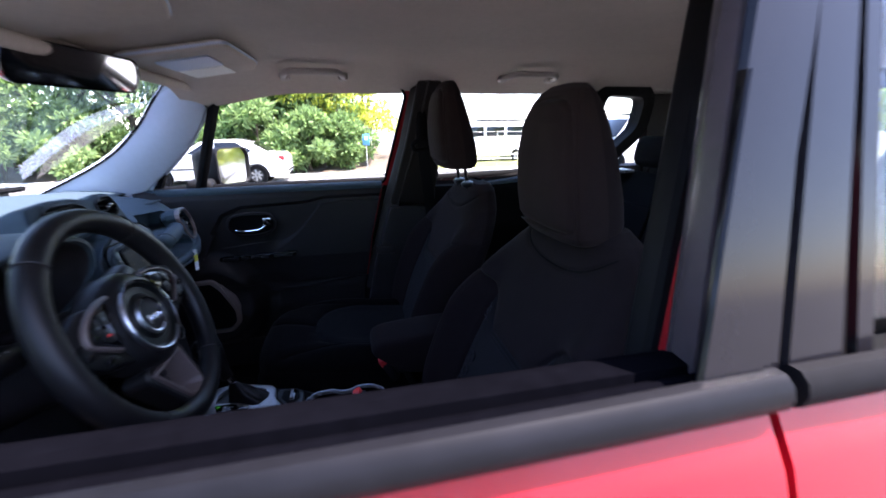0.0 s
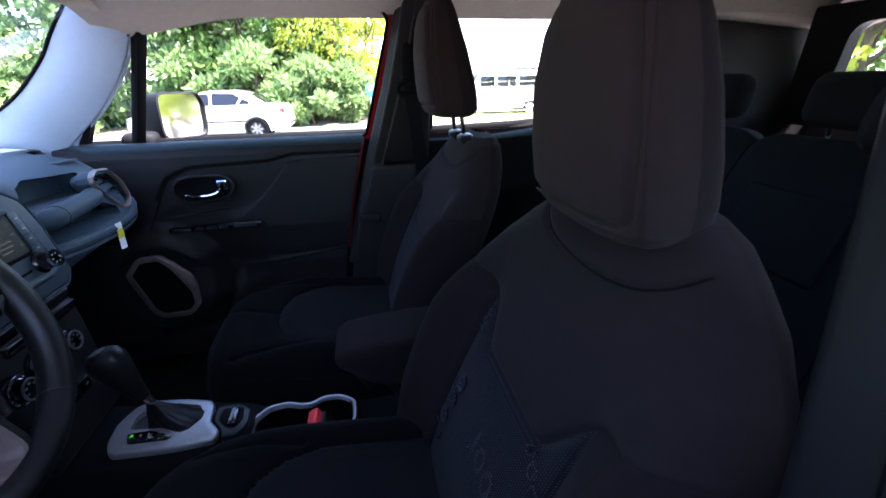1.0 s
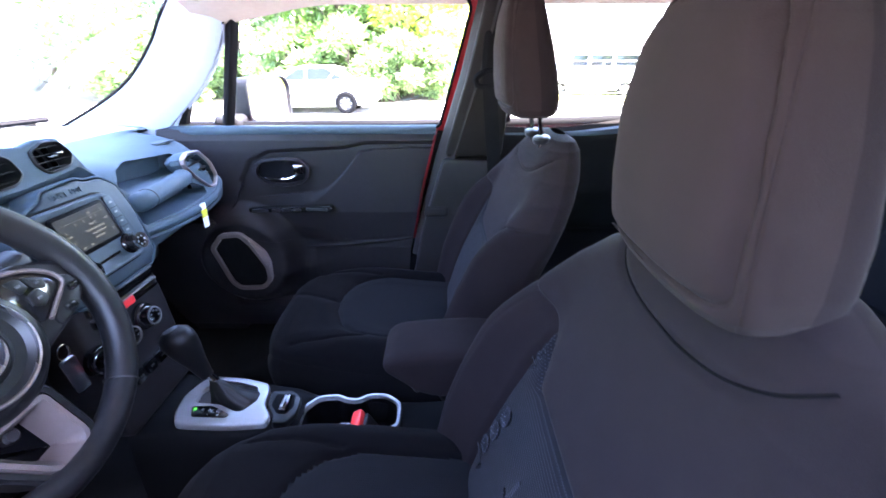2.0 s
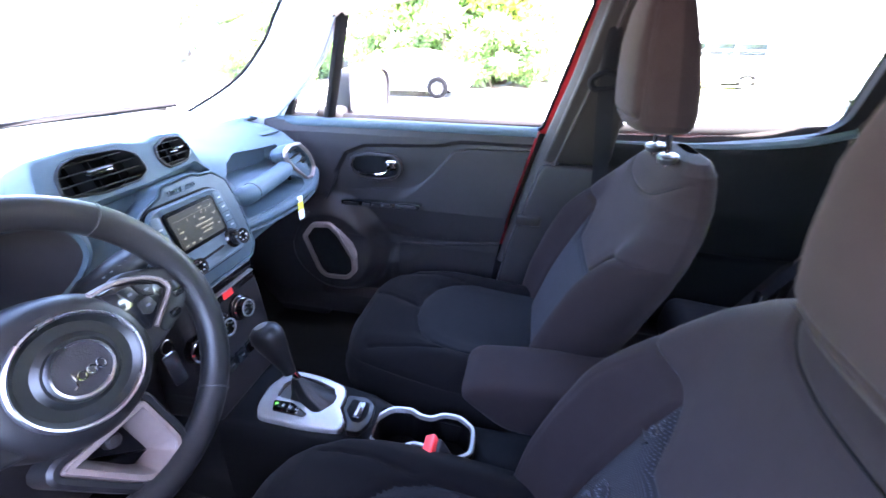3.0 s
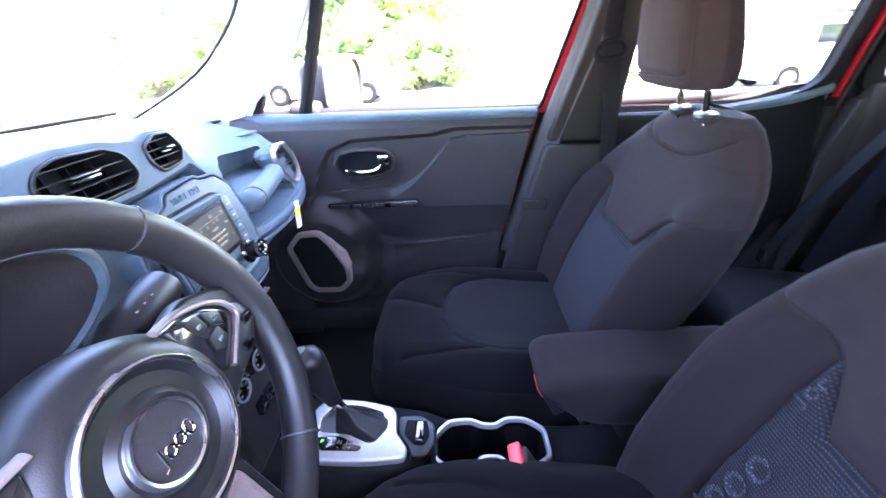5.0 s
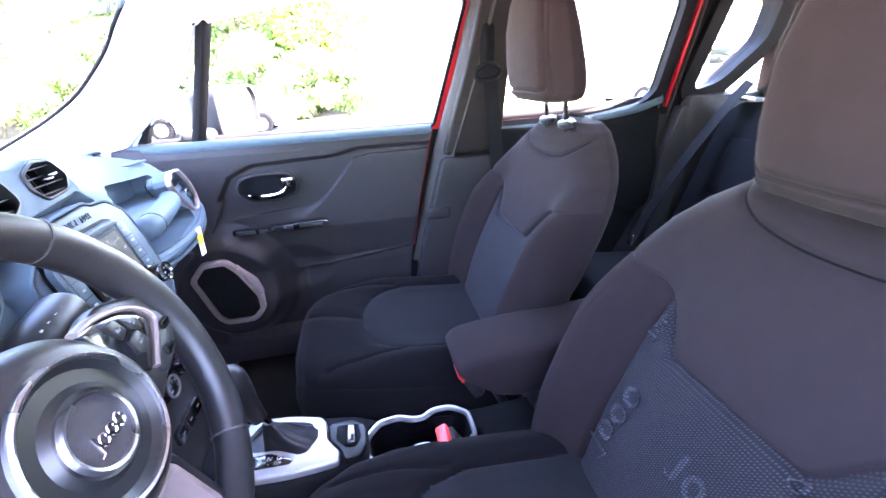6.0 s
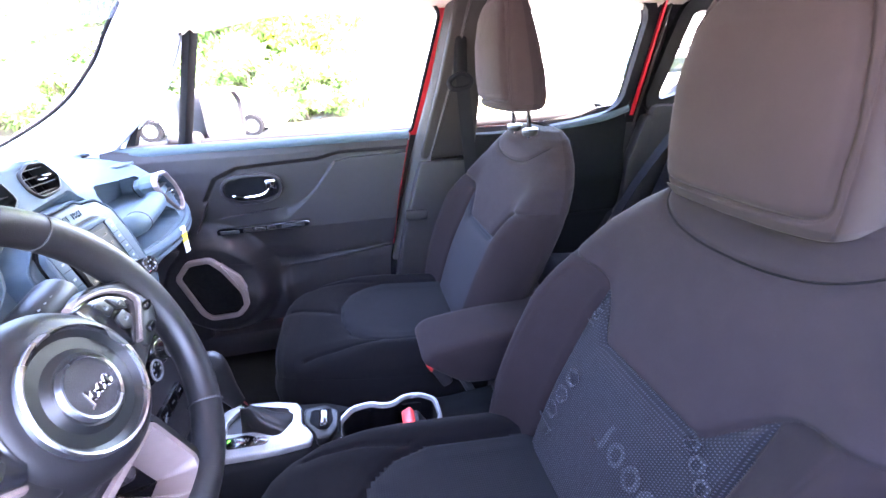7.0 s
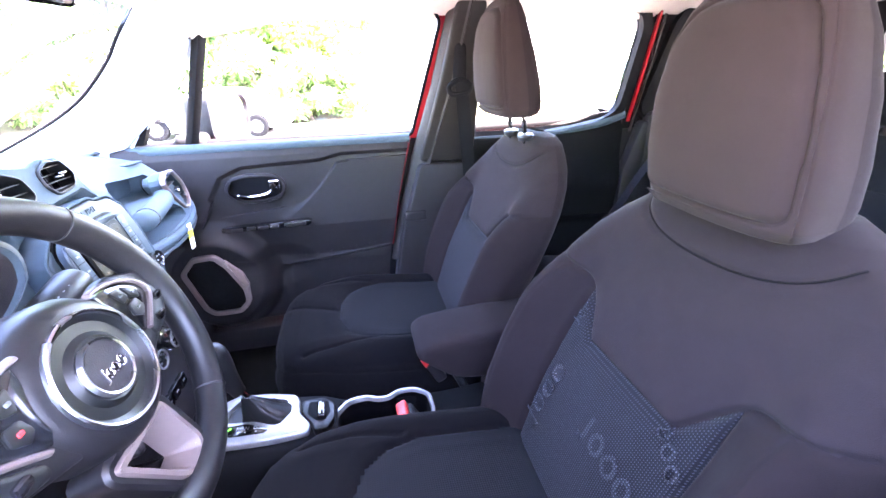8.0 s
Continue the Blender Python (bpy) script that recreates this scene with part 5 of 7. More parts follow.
def vent(m, outline, deep, bezel, parent, slats):
    """An air vent: a thin bezel round a deep dark well with fine slats, in a local y-z outline."""
    rim = part("vent_bezel", carve(plate(grown(outline, 0.0035), deep, m @ pose(0, 0, -deep + 0.008), 0.003, 3), [plate(outline, deep * 3, m @ pose(0, 0, -deep * 1.6))]), bezel, parent)
    part("vent_well", plate(grown(outline, 0.003), 0.006, m @ pose(0, 0, -deep + 0.006)), RECESS_BLACK, rim)
    zs = [p[1] for p in outline]
    for k in range(slats):
        z0 = min(zs) + (k + 0.5) / slats * (max(zs) - min(zs))
        cross = []
        for (a, b), (c, d) in zip(outline, outline[1:] + outline[:1]):
            if (b > z0) != (d > z0):
                cross.append(a + (z0 - b) / (d - b) * (c - a))
        geo = box(((min(cross) + max(cross)) / 2, z0, -0.004), (max(cross) - min(cross) - 0.002, 0.0016, 0.012), 0.0006, 1, Euler((radians(8), 0, 0)).to_matrix())
        bmesh.ops.transform(geo, matrix=m, verts=geo.verts[:])
        part("slat", geo, DISH, rim)
    for k in range(3):
        y0 = min(p[0] for p in outline) + (k + 1) / 4 * (max(p[0] for p in outline) - min(p[0] for p in outline))
        geo = box((y0, (min(zs) + max(zs)) / 2, -0.020), (0.002, (max(zs) - min(zs)) * 0.8, 0.012), 0, 1)
        bmesh.ops.transform(geo, matrix=m, verts=geo.verts[:])
        part("vane", geo, RECESS_BLACK, rim)
    return rim


# centre vents in a raised cowl
TILT_V = axes((-0.985, 0, 1.13), (0, 1, 0), (-0.35, 0, 1))
left_v = rounded([(-0.168, -0.016), (-0.162, 0.012), (-0.146, 0.027), (-0.118, 0.034), (-0.050, 0.030), (-0.022, 0.016), (-0.018, -0.013), (-0.040, -0.026), (-0.110, -0.027)], 0.008, 3)
right_v = rounded([(0.020, 0.016), (0.052, 0.029), (0.084, 0.026), (0.096, 0.0), (0.078, -0.019), (0.030, -0.023), (0.018, -0.008)], 0.007, 3)
hood = []
for k in range(41):
    t = k / 40
    y = -0.225 + 0.340 * t
    env = min(1.0, 7.0 * t, 14 * (1 - t))
    env = env * env * (3 - 2 * env)
    h = float(np.interp(y, [-0.225, -0.185, -0.11, -0.045, -0.012, 0.014, 0.045, 0.085, 0.115], [0.034, 0.044, 0.048, 0.044, 0.036, 0.032, 0.039, 0.036, 0.030])) * env
    lo = float(np.interp(y, [-0.225, -0.17, -0.03, 0.02, 0.08, 0.115], [-0.030, -0.036, -0.036, -0.032, -0.028, -0.020])) * env
    sink = 0.050 * (1 - env)
    hood.append([TILT_V @ Vector((y, z - sink, d)) for z, d in ((lo - 0.008, -0.02), (lo - 0.006, 0.000), (lo - 0.001, 0.007), (h - 0.006, 0.007), (h - 0.002, 0.005), (h + 0.001, -0.002), (h * 1.0 + 0.002, -0.02), (h * 0.93 + 0.002, -0.06), (h * 0.72 + 0.001, -0.12), (h * 0.38 - 0.004, -0.19), (-0.022, -0.27), (-0.06, -0.16), (-0.06, -0.05))])
cowl_geo = carve(loft(hood), [plate(grown(o, 0.004), 0.2, TILT_V @ pose(0, 0, -0.045)) for o in (left_v, right_v)])
part("vent_cowl", cowl_geo, DASH, dash, sharp=50)
v1 = vent(TILT_V @ pose(0, 0, 0.003), left_v, 0.05, DISH, dash, 4)
part("vent_tab", box(TILT_V @ Vector((-0.100, 0.004, 0.010)), (0.010, 0.044, 0.005), 0.002), GLOSS, v1)
part("vent_tab_tip", box(TILT_V @ Vector((-0.098, 0.0085, 0.013)), (0.006, 0.040, 0.0012), 0.0005), SILVER, v1)
v2 = vent(TILT_V @ pose(0, 0, 0.003), right_v, 0.05, DISH, dash, 4)
part("vent_tab", box(TILT_V @ Vector((0.066, 0.006, 0.010)), (0.010, 0.020, 0.006), 0.002), GLOSS, v2)
part("vent_tab_tip", box(TILT_V @ Vector((0.052, 0.002, 0.014)), (0.006, 0.016, 0.0016), 0.0006), SILVER, v2)
for k in range(2):
    part("cowl_notch", box(TILT_V @ Vector((-0.030 + 0.020 * k, 0.044, -0.030)), (0.030, 0.002, 0.004), 0.0008, 1), STACK_TRIM, dash)
# passenger's side vent
side_m = axes((-0.998, 0.530, 0.990), (-0.16, 1, 0), (-0.10, 0, 1))
side_o = rounded([(-0.098, 0.044), (-0.070, 0.054), (0.005, 0.046), (0.060, 0.004), (0.076, -0.036), (0.055, -0.054), (0.010, -0.048), (-0.060, 0.004)], 0.010, 3)
part("vent_housing", carve(plate(grown(side_o, 0.012), 0.035, side_m @ pose(0, 0, -0.029), 0.008, 4), [plate(side_o, 0.3, side_m @ pose(0, 0, -0.2))]), DASH, dash)
v3 = vent(side_m, side_o, 0.05, DASH, dash, 5)
part("vent_ring", tube([side_m @ Vector((y, z, 0.009)) for y, z in grown(side_o, 0.009)], 0.0080, 8, True, flat=0.6), ROSE, v3, "satin metal vent ring")
v3["label"] = "side vent with grey metal ring"
part("vent_tab_tip", box(side_m @ Vector((0.0, 0.0, 0.012)), (0.010, 0.022, 0.008), 0.002), CHROME, v3)

# centre stack
STACK = axes((-0.916, 0.0, 1.01), (0, 1, 0), (-0.28, 0, 1))
bez = rounded([(-0.110, -0.062), (-0.107, 0.036), (-0.088, 0.053), (0.054, 0.051), (0.072, 0.036), (0.080, -0.066), (0.064, -0.084), (-0.092, -0.084)], 0.012)
panel = rounded([(-0.140, -0.050), (-0.128, 0.030), (-0.092, 0.056), (-0.050, 0.070), (-0.038, 0.084), (0.038, 0.087), (0.050, 0.080), (0.086, 0.077), (0.112, 0.054), (0.119, 0.0), (0.110, -0.092), (0.086, -0.114), (-0.105, -0.114), (-0.136, -0.09)], 0.008)
rad = thing("car_radio", (-0.92, 0.0, 0.90), "car radio with a lit display, buttons and two knobs", "car radio")
part("surround", plate(panel, 0.085, STACK @ pose(0, 0, -0.078), 0.004, 3), STACK_TRIM, rad)
part("surround_edge", loft([[STACK @ Vector((y, z, d)) for y, z in grown(panel, o)] for o, d in ((0.006, -0.06), (0.006, 0.004), (0.0045, 0.006), (0.002, 0.005), (0.0015, 0.0))], False), DASH, rad)
part("raised_lettering", text_mesh("SINCE 1941", 0.0140, STACK @ pose(0.0, 0.070, 0.0076), 0.0008), DASH, rad, smooth=False)
face = part("face_plate", loft([[STACK @ Vector((y, z, d)) for y, z in (grown(bez, o) if o else bez)] for o, d in ((0.002, 0.0), (0.002, 0.017), (0.0, 0.0195), (-0.004, 0.0195), (-0.007, 0.0175))]), FACE, rad)
part("face_gap", loft([[STACK @ Vector((y, z, d)) for y, z in grown(bez, o)] for o, d in ((0.007, 0.002), (0.007, 0.0082), (0.0025, 0.0082), (0.0025, 0.002))], False), RECESS_BLACK, rad)
scr = rounded([(-0.0725, -0.029), (-0.0725, 0.036), (0.0370, 0.036), (0.0370, -0.029)], 0.003)
part("display_frame", plate(grown(scr, 0.007), 0.004, STACK @ pose(0, 0, 0.0180), 0.001), RECESS_BLACK, rad)
disp = part("display", plate(scr, 0.002, STACK @ pose(0, 0, 0.0212)), SCREEN, rad, "lit grey-green radio display")
STRAIGHT = Euler((0, radians(-15.6), 0)).to_matrix()
for y, z, w in ((0.0, 0.029, 0.010), (-0.036, 0.018, 0.003), (-0.018, 0.018, 0.003), (0.0, 0.019, 0.003), (0.012, 0.019, 0.003), (0.028, 0.026, 0.004), (-0.062, 0.010, 0.004), (-0.060, 0.002, 0.011), (-0.004, 0.009, 0.014), (0.028, 0.009, 0.009),
                (-0.004, 0.000, 0.044), (0.000, -0.008, 0.034), (-0.060, -0.010, 0.007), (0.030, -0.014, 0.003), (-0.004, -0.016, 0.024), (-0.062, -0.024, 0.008), (-0.048, -0.024, 0.010), (-0.030, -0.024, 0.009)):
    for k in range(max(1, round(w / 0.004))):
        n_bars = max(1, round(w / 0.004))
        part("display_text", box(STACK @ Vector((-0.018 + (y + 0.018) + (k - (n_bars - 1) / 2) * 0.004, z, 0.0238)), (0.0010, 0.0030, 0.0034), 0, rot=STRAIGHT), LCD_TEXT, disp)
part("display_line", box(STACK @ Vector((-0.018, 0.0235, 0.0238)), (0.0008, 0.100, 0.0008), 0, rot=STRAIGHT), LCD_TEXT, disp)
for y, rows in ((-0.094, (0.022, -0.004, -0.028)), (0.058, (0.030, 0.010, -0.010, -0.030))):
    part("button_column", plate(rounded([(y - 0.010, -0.044), (y + 0.010, -0.044), (y + 0.010, 0.044), (y - 0.010, 0.044)], 0.006), 0.004, STACK @ pose(0, 0, 0.0175), 0.0015), FACE, rad)
    for z in rows:
        part("button_gap", box(STACK @ Vector((y, z - 0.011, 0.0216)), (0.001, 0.018, 0.0008), 0, rot=STRAIGHT), RECESS_BLACK, rad)
        part("button_mark", box(STACK @ Vector((y, z, 0.0222)), (0.001, 0.007, 0.0030), 0, rot=STRAIGHT), LETTER, rad)
for y, z in ((-0.078, -0.062), (0.048, -0.056)):
    m = STACK @ pose(y, z, 0.018)
    kn = part("knob", lathe([(0.0215, 0.0), (0.0205, 0.003), (0.0165, 0.006), (0.0155, 0.022), (0.0140, 0.026), (0.0, 0.0265)], m, 28), GLOSS, rad)
    part("knob_ring", lathe([(0.0128, 0.0262), (0.0158, 0.0262), (0.0158, 0.0225), (0.0163, 0.0225), (0.0163, 0.0280), (0.0128, 0.0280)], m, 28, True), CHROME, kn, "chrome knob ring")
    for k in range(6):
        a = radians(60 * k)
        part("knob_mark", box(m @ Vector((0.0085 * math.cos(a), 0.0085 * math.sin(a), 0.0268)), (0.0012, 0.003, 0.003), 0), LETTER, kn)
part("slot", plate(rounded([(-0.050, -0.064), (0.016, -0.062), (0.016, -0.0575), (-0.050, -0.0595)], 0.002), 0.003, STACK @ pose(0, 0, 0.017)), CHROME, rad)

# lower stack: hazard bar, heater knobs, sockets
LOW = axes((-0.885, 0.0, 0.76), (0, 1, 0), (-0.10, 0, 1))
heat = thing("heater_panel", (-0.95, 0, 0.62), "black heater panel with three chrome ringed knobs", "heater controls")
part("column", plate(rounded([(-0.125, -0.16), (-0.118, 0.135), (0.100, 0.135), (0.105, 0.05), (0.095, -0.16)], 0.02), 0.14, LOW @ pose(0, 0, -0.14), 0.012, 3), TRIM, heat)
for z in (0.118, 0.092):
    part("bar", plate(rounded([(-0.09, z - 0.009), (0.085, z - 0.009), (0.088, z + 0.009), (-0.09, z + 0.009)], 0.005), 0.012, LOW @ pose(0, 0, -0.003), 0.003), GLOSS, heat)
    part("bar_edge", plate([(-0.088, z + 0.0085), (0.086, z + 0.0085), (0.086, z + 0.0115), (-0.088, z + 0.0115)], 0.012, LOW @ pose(0, 0, -0.001)), SILVER, heat)
part("hazard_switch", plate(rounded([(-0.018, 0.084), (0.012, 0.084), (0.012, 0.100), (-0.018, 0.100)], 0.003), 0.012, LOW @ pose(0, 0, -0.001), 0.002), BUCKLE, heat, "red hazard light switch")
for y, z in ((0.020, 0.042), (-0.046, 0.038), (-0.108, 0.030)):
    m = LOW @ pose(y, z, 0.0)
    kn = part("knob", lathe([(0.030, -0.004), (0.029, 0.006), (0.022, 0.008), (0.020, 0.026), (0.0, 0.027)], m, 28), GLOSS, heat)
    part("knob_ring", lathe([(0.0225, 0.008), (0.0262, 0.008), (0.0262, 0.012), (0.0225, 0.013)], m, 28, True), CHROME, kn, "chrome knob ring")
    part("knob_face", lathe([(0.0165, 0.0262), (0.0195, 0.0262), (0.0195, 0.0288), (0.0165, 0.0288)], m, 24, True), SILVER, kn)
    for k in range(5):
        a = radians(200 - 55 * k)
        part("mark", box(m @ Vector((0.011 * math.cos(a), 0.011 * math.sin(a), 0.0278)), (0.0012, 0.005, 0.004), 0), MARK, kn)
for y in (-0.055, -0.022, 0.012):
    part("socket", plate(rounded([(y - 0.014, -0.070), (y + 0.014, -0.070), (y + 0.014, -0.044), (y - 0.014, -0.044)], 0.004), 0.01, LOW @ pose(0, 0, 0.0), 0.002), GLOSS, heat)
    part("socket_mark", box(LOW @ Vector((y, -0.056, 0.0108)), (0.001, 0.009, 0.003), 0), MARK, heat)
for k in range(5):
    part("rib", plate([(-0.124, -0.15 + 0.014 * k), (-0.118, -0.15 + 0.014 * k), (-0.118, -0.144 + 0.014 * k), (-0.124, -0.144 + 0.014 * k)], 0.08, LOW @ pose(0, 0, -0.10)), DARK, heat)

# instrument cluster
cl = thing("instrument_cluster", (-1.0, -0.385, 1.0), "hooded instrument cluster with chrome ringed dials", "instrument cluster")
def oval(hw, hh, x, lift=0.0, n=48):
    """A flattened ring of the instrument hood at x, leaning back with height."""
    pts = []
    for k in range(n):
        a = 2 * math.pi * k / n
        y, z = hw * math.copysign(abs(math.cos(a)) ** 0.75, math.cos(a)), hh * math.copysign(abs(math.sin(a)) ** 0.85, math.sin(a))
        pts.append(Vector((x + (0.25 * z if z > 0 else 0.55 * z), -0.392 + y, 1.066 + lift + z)))
    return pts


part("hood", loft([oval(0.182, 0.096, -1.03, -0.006), oval(0.178, 0.094, -0.95), oval(0.170, 0.088, -0.888), oval(0.164, 0.083, -0.874), oval(0.157, 0.077, -0.872), oval(0.154, 0.074, -0.880)], False), STACK_TRIM, cl, sharp=60)
part("hood_lining", loft([oval(0.154, 0.074, -0.879), oval(0.152, 0.072, -0.94), oval(0.150, 0.068, -1.025)], False), TRIM, cl)
part("face", loft([oval(0.152, 0.069, -1.022), oval(0.152, 0.069, -1.030)]), GLOSS, cl)
CL = axes((-1.016, -0.392, 1.062), (0, 1, 0), (0.10, 0, 1))
for y in (-0.072, 0.072):
    m = CL @ pose(y, 0.0, 0.0)
    dl = part("dial", lathe([(0.0, 0.004), (0.050, 0.004), (0.052, 0.0)], m, 36), RECESS_BLACK, cl)
    part("dial_ring", lathe([(0.052, 0.002), (0.054, 0.002), (0.054, 0.005), (0.052, 0.006)], m, 36, True), DISH, dl, "dark dial ring")

# ---- steering wheel ----
HUB = Vector((-0.745, -0.384, 1.018))
WHEEL = axes(HUB, (0, 1, 0), (-0.40, 0, 1))
wheel = thing("steering_wheel", tuple(HUB), "black leather steering wheel with silver spoke trim and round badge", "steering wheel")
WR = 0.1735


def on_wheel(y, z, d=0.0):
    return WHEEL @ Vector((y, z, d))


rim = [on_wheel(WR * math.cos(a), WR * math.sin(a), 0.001) for a in (2 * math.pi * k / 72 for k in range(72))]
rad_ = [0.0188 + 0.0014 * max(0, math.cos(2 * (2 * math.pi * k / 72) - 0.9)) for k in range(72)]
part("rim", tube(rim, rad_, 16, True, up=(1, 0, 0)), LEATHER, wheel)
for a in (50, 130, -50, 230):
    c = [on_wheel((WR + 0.0196 * math.cos(b)) * math.cos(radians(a)), (WR + 0.0196 * math.cos(b)) * math.sin(radians(a)), 0.001 + 0.0198 * math.sin(b)) for b in (2 * math.pi * k / 20 for k in range(20))]
    part("rim_seam", tube(c, 0.0012, 5, True), DARK, wheel)
part("hub_pad", lathe([(0.0, 0.014), (0.055, 0.0125), (0.060, 0.0185), (0.070, 0.0185), (0.080, 0.012), (0.088, 0.0), (0.090, -0.03), (0.06, -0.05)], WHEEL @ Matrix.Diagonal((1.0, 0.93, 1, 1)), 48), LEATHER, wheel)
part("hub_dish", lathe([(0.031, 0.0185), (0.036, 0.0195), (0.042, 0.0150), (0.054, 0.0148), (0.0605, 0.0200), (0.0605, 0.012), (0.031, 0.012)], WHEEL @ Matrix.Diagonal((1.0, 0.93, 1, 1)), 48, True), DISH, wheel)
part("hub_ring", lathe([(0.0600, 0.0185), (0.0608, 0.0236), (0.0630, 0.0246), (0.0648, 0.0228), (0.0655, 0.0165)], WHEEL @ Matrix.Diagonal((1.0, 0.93, 1, 1)), 48, True), RING, wheel, "satin silver hub ring")
part("badge_ring", lathe([(0.0278, 0.018), (0.0284, 0.0228), (0.0310, 0.0236), (0.0330, 0.018)], WHEEL @ Matrix.Diagonal((1.0, 0.95, 1, 1)), 40, True), RING, wheel)
part("badge", lathe([(0.0, 0.0205), (0.0285, 0.0198)], WHEEL @ Matrix.Diagonal((1.0, 0.95, 1, 1)), 40), TRIM, wheel)
for y, h in ((-0.015, 0.013), (-0.0045, 0.009), (0.006, 0.009), (0.0165, 0.011)):
    ring = [on_wheel(y + 0.0040 * math.cos(b), -0.006 + h / 2 * math.sin(b), 0.0215) for b in (2 * math.pi * k / 14 for k in range(14))]
    part("badge_mark", tube(ring, 0.0012, 6, True) if y > -0.01 else tube([on_wheel(y - 0.003, -0.013, 0.0215), on_wheel(y + 0.002, -0.012, 0.0215), on_wheel(y + 0.004, 0.003, 0.0215)], 0.0013, 6), CHROME, wheel)
for s in (1, -1):
    arm = rounded([(s * 0.06, -0.046), (s * 0.050, 0.050), (s * 0.100, 0.064), (s * 0.158, 0.044), (s * 0.164, 0.0), (s * 0.12, -0.026)], 0.012)
    part("spoke", plate(arm, 0.022, WHEEL @ pose(0, 0, -0.014), 0.006, 3), LEATHER, wheel)
    hook = [on_wheel(s * y, z, 0.0135) for y, z in ((0.052, 0.060), (0.078, 0.059), (0.108, 0.050), (0.128, 0.036), (0.1345, 0.022), (0.128, 0.013), (0.112, 0.002), (0.092, -0.012))]
    part("spoke_trim", tube(spline(hook, 6), 0.0046, 8, flat=0.6), SPOKE, wheel, "satin metal spoke trim")
    pad = rounded([(s * 0.058, 0.056), (s * 0.078, 0.055), (s * 0.105, 0.047), (s * 0.124, 0.033), (s * 0.129, 0.022), (s * 0.122, 0.012), (s * 0.104, 0.000), (s * 0.085, -0.012), (s * 0.070, 0.0)], 0.004)
    part("button_pad", plate(pad, 0.010, WHEEL @ pose(0, 0, 0.004), 0.003), GLOSS, wheel)
    for outline in ([(0.076, 0.048), (0.092, 0.047), (0.096, 0.032), (0.084, 0.028)], [(0.096, 0.046), (0.116, 0.035), (0.112, 0.022), (0.099, 0.030)], [(0.088, 0.024), (0.104, 0.026), (0.108, 0.012), (0.096, 0.004), (0.086, 0.010)]):
        part("button", plate(rounded([(s * y, z) for y, z in outline], 0.003), 0.003, WHEEL @ pose(0, 0, 0.0135), 0.001), DISH, wheel)
    for y, z in ((0.086, 0.038), (0.106, 0.033), (0.097, 0.016)):
        part("button_mark", box(on_wheel(s * y, z, 0.0172), (0.002, 0.005, 0.003), 0), MARK if s > 0 or z != 0.016 else BUCKLE, wheel)
    rear_pod = rounded([(s * 0.136, 0.030), (s * 0.152, 0.022), (s * 0.154, -0.002), (s * 0.132, -0.020), (s * 0.100, -0.028), (s * 0.096, -0.016), (s * 0.126, 0.006)], 0.006)
    part("switch_pod", plate(rear_pod, 0.024, WHEEL @ pose(0, 0, -0.012), 0.004, 2), DISH, wheel)
    for y, z in ((0.142, 0.008), (0.122, -0.012)):
        part("switch", box(on_wheel(s * y, z, 0.013), (0.008, 0.016, 0.010), 0.003, 2), GLOSS, wheel)
# lower spoke: a satin bracket dished down to a dark floor
SPOKE_OUT = rounded([(-0.066, -0.074), (0.034, -0.074), (0.0405, -0.146), (0.030, -0.160), (-0.006, -0.163), (-0.020, -0.150)], [0.01, 0.01, 0.012, 0.012, 0.012, 0.012])
steps = ((0.0, -0.024), (0.0, 0.003), (-0.0015, 0.006), (-0.007, 0.006), (-0.0085, 0.003), (-0.019, -0.026), (-0.020, -0.034))
part("lower_spoke", loft([[on_wheel(y, z, d) for y, z in (grown(SPOKE_OUT, o) if o else SPOKE_OUT)] for o, d in steps], False), SPOKE, wheel, "satin metal lower spoke")
part("spoke_floor", plate(grown(SPOKE_OUT, -0.012), 0.004, WHEEL @ pose(0, 0, -0.036)), RECESS_BLACK, wheel)
edge = [(0.0, -0.040), (0.010, -0.036), (0.011, 0.0), (0.007, 0.004), (0.001, 0.003)]
part("spoke_liner", loft([[on_wheel(y, z, d) for y, z in grown(SPOKE_OUT, o + 0.0005)] for o, d in edge], False), LEATHER, wheel)
part("spoke_bolt", lathe([(0.009, 0.0), (0.009, 0.010), (0.006, 0.013), (0.0, 0.013)], WHEEL @ pose(-0.004, -0.098, -0.030), 16), TRIM, wheel)
col = thing("steering_column", (-0.85, -0.384, 0.95), "black steering column shroud with stalks and key", "steering column")
back = (WHEEL.to_3x3() @ Vector((0, 0, -1))).normalized()
c0 = HUB + back * 0.045
part("shroud", loft([[c0 + back * d + WHEEL.to_3x3() @ Vector((r * math.cos(a), r * 0.85 * math.sin(a), 0)) for a in (2 * math.pi * k / 20 for k in range(20))] for d, r in ((0, 0.055), (0.01, 0.064), (0.12, 0.078), (0.28, 0.085))]), TRIM, col)
for s, ty, tz in ((1, 0.192, 0.060), (-1, -0.192, 0.055)):
    p0, p1 = WHEEL @ Vector((s * 0.05, 0.040, -0.090)), WHEEL @ Vector((ty, tz, -0.090))
    st = part("stalk", tube([p0, p0.lerp(p1, 0.35), p0.lerp(p1, 0.45), p1.lerp(p0, 0.06), p1.lerp(p0, 0.01), p1], [0.012, 0.016, 0.0215, 0.0235, 0.0210, 0.013], 14, flat=0.9), LEATHER, col)
    for k in range(5):
        q = p0.lerp(p1, 0.55 + 0.09 * k)
        for dz in (0.008, -0.002):
            part("stalk_mark", box(q + WHEEL.to_3x3() @ Vector((0, dz, 0.0185)), (0.0015, 0.0035, 0.0026), 0), LETTER, st)
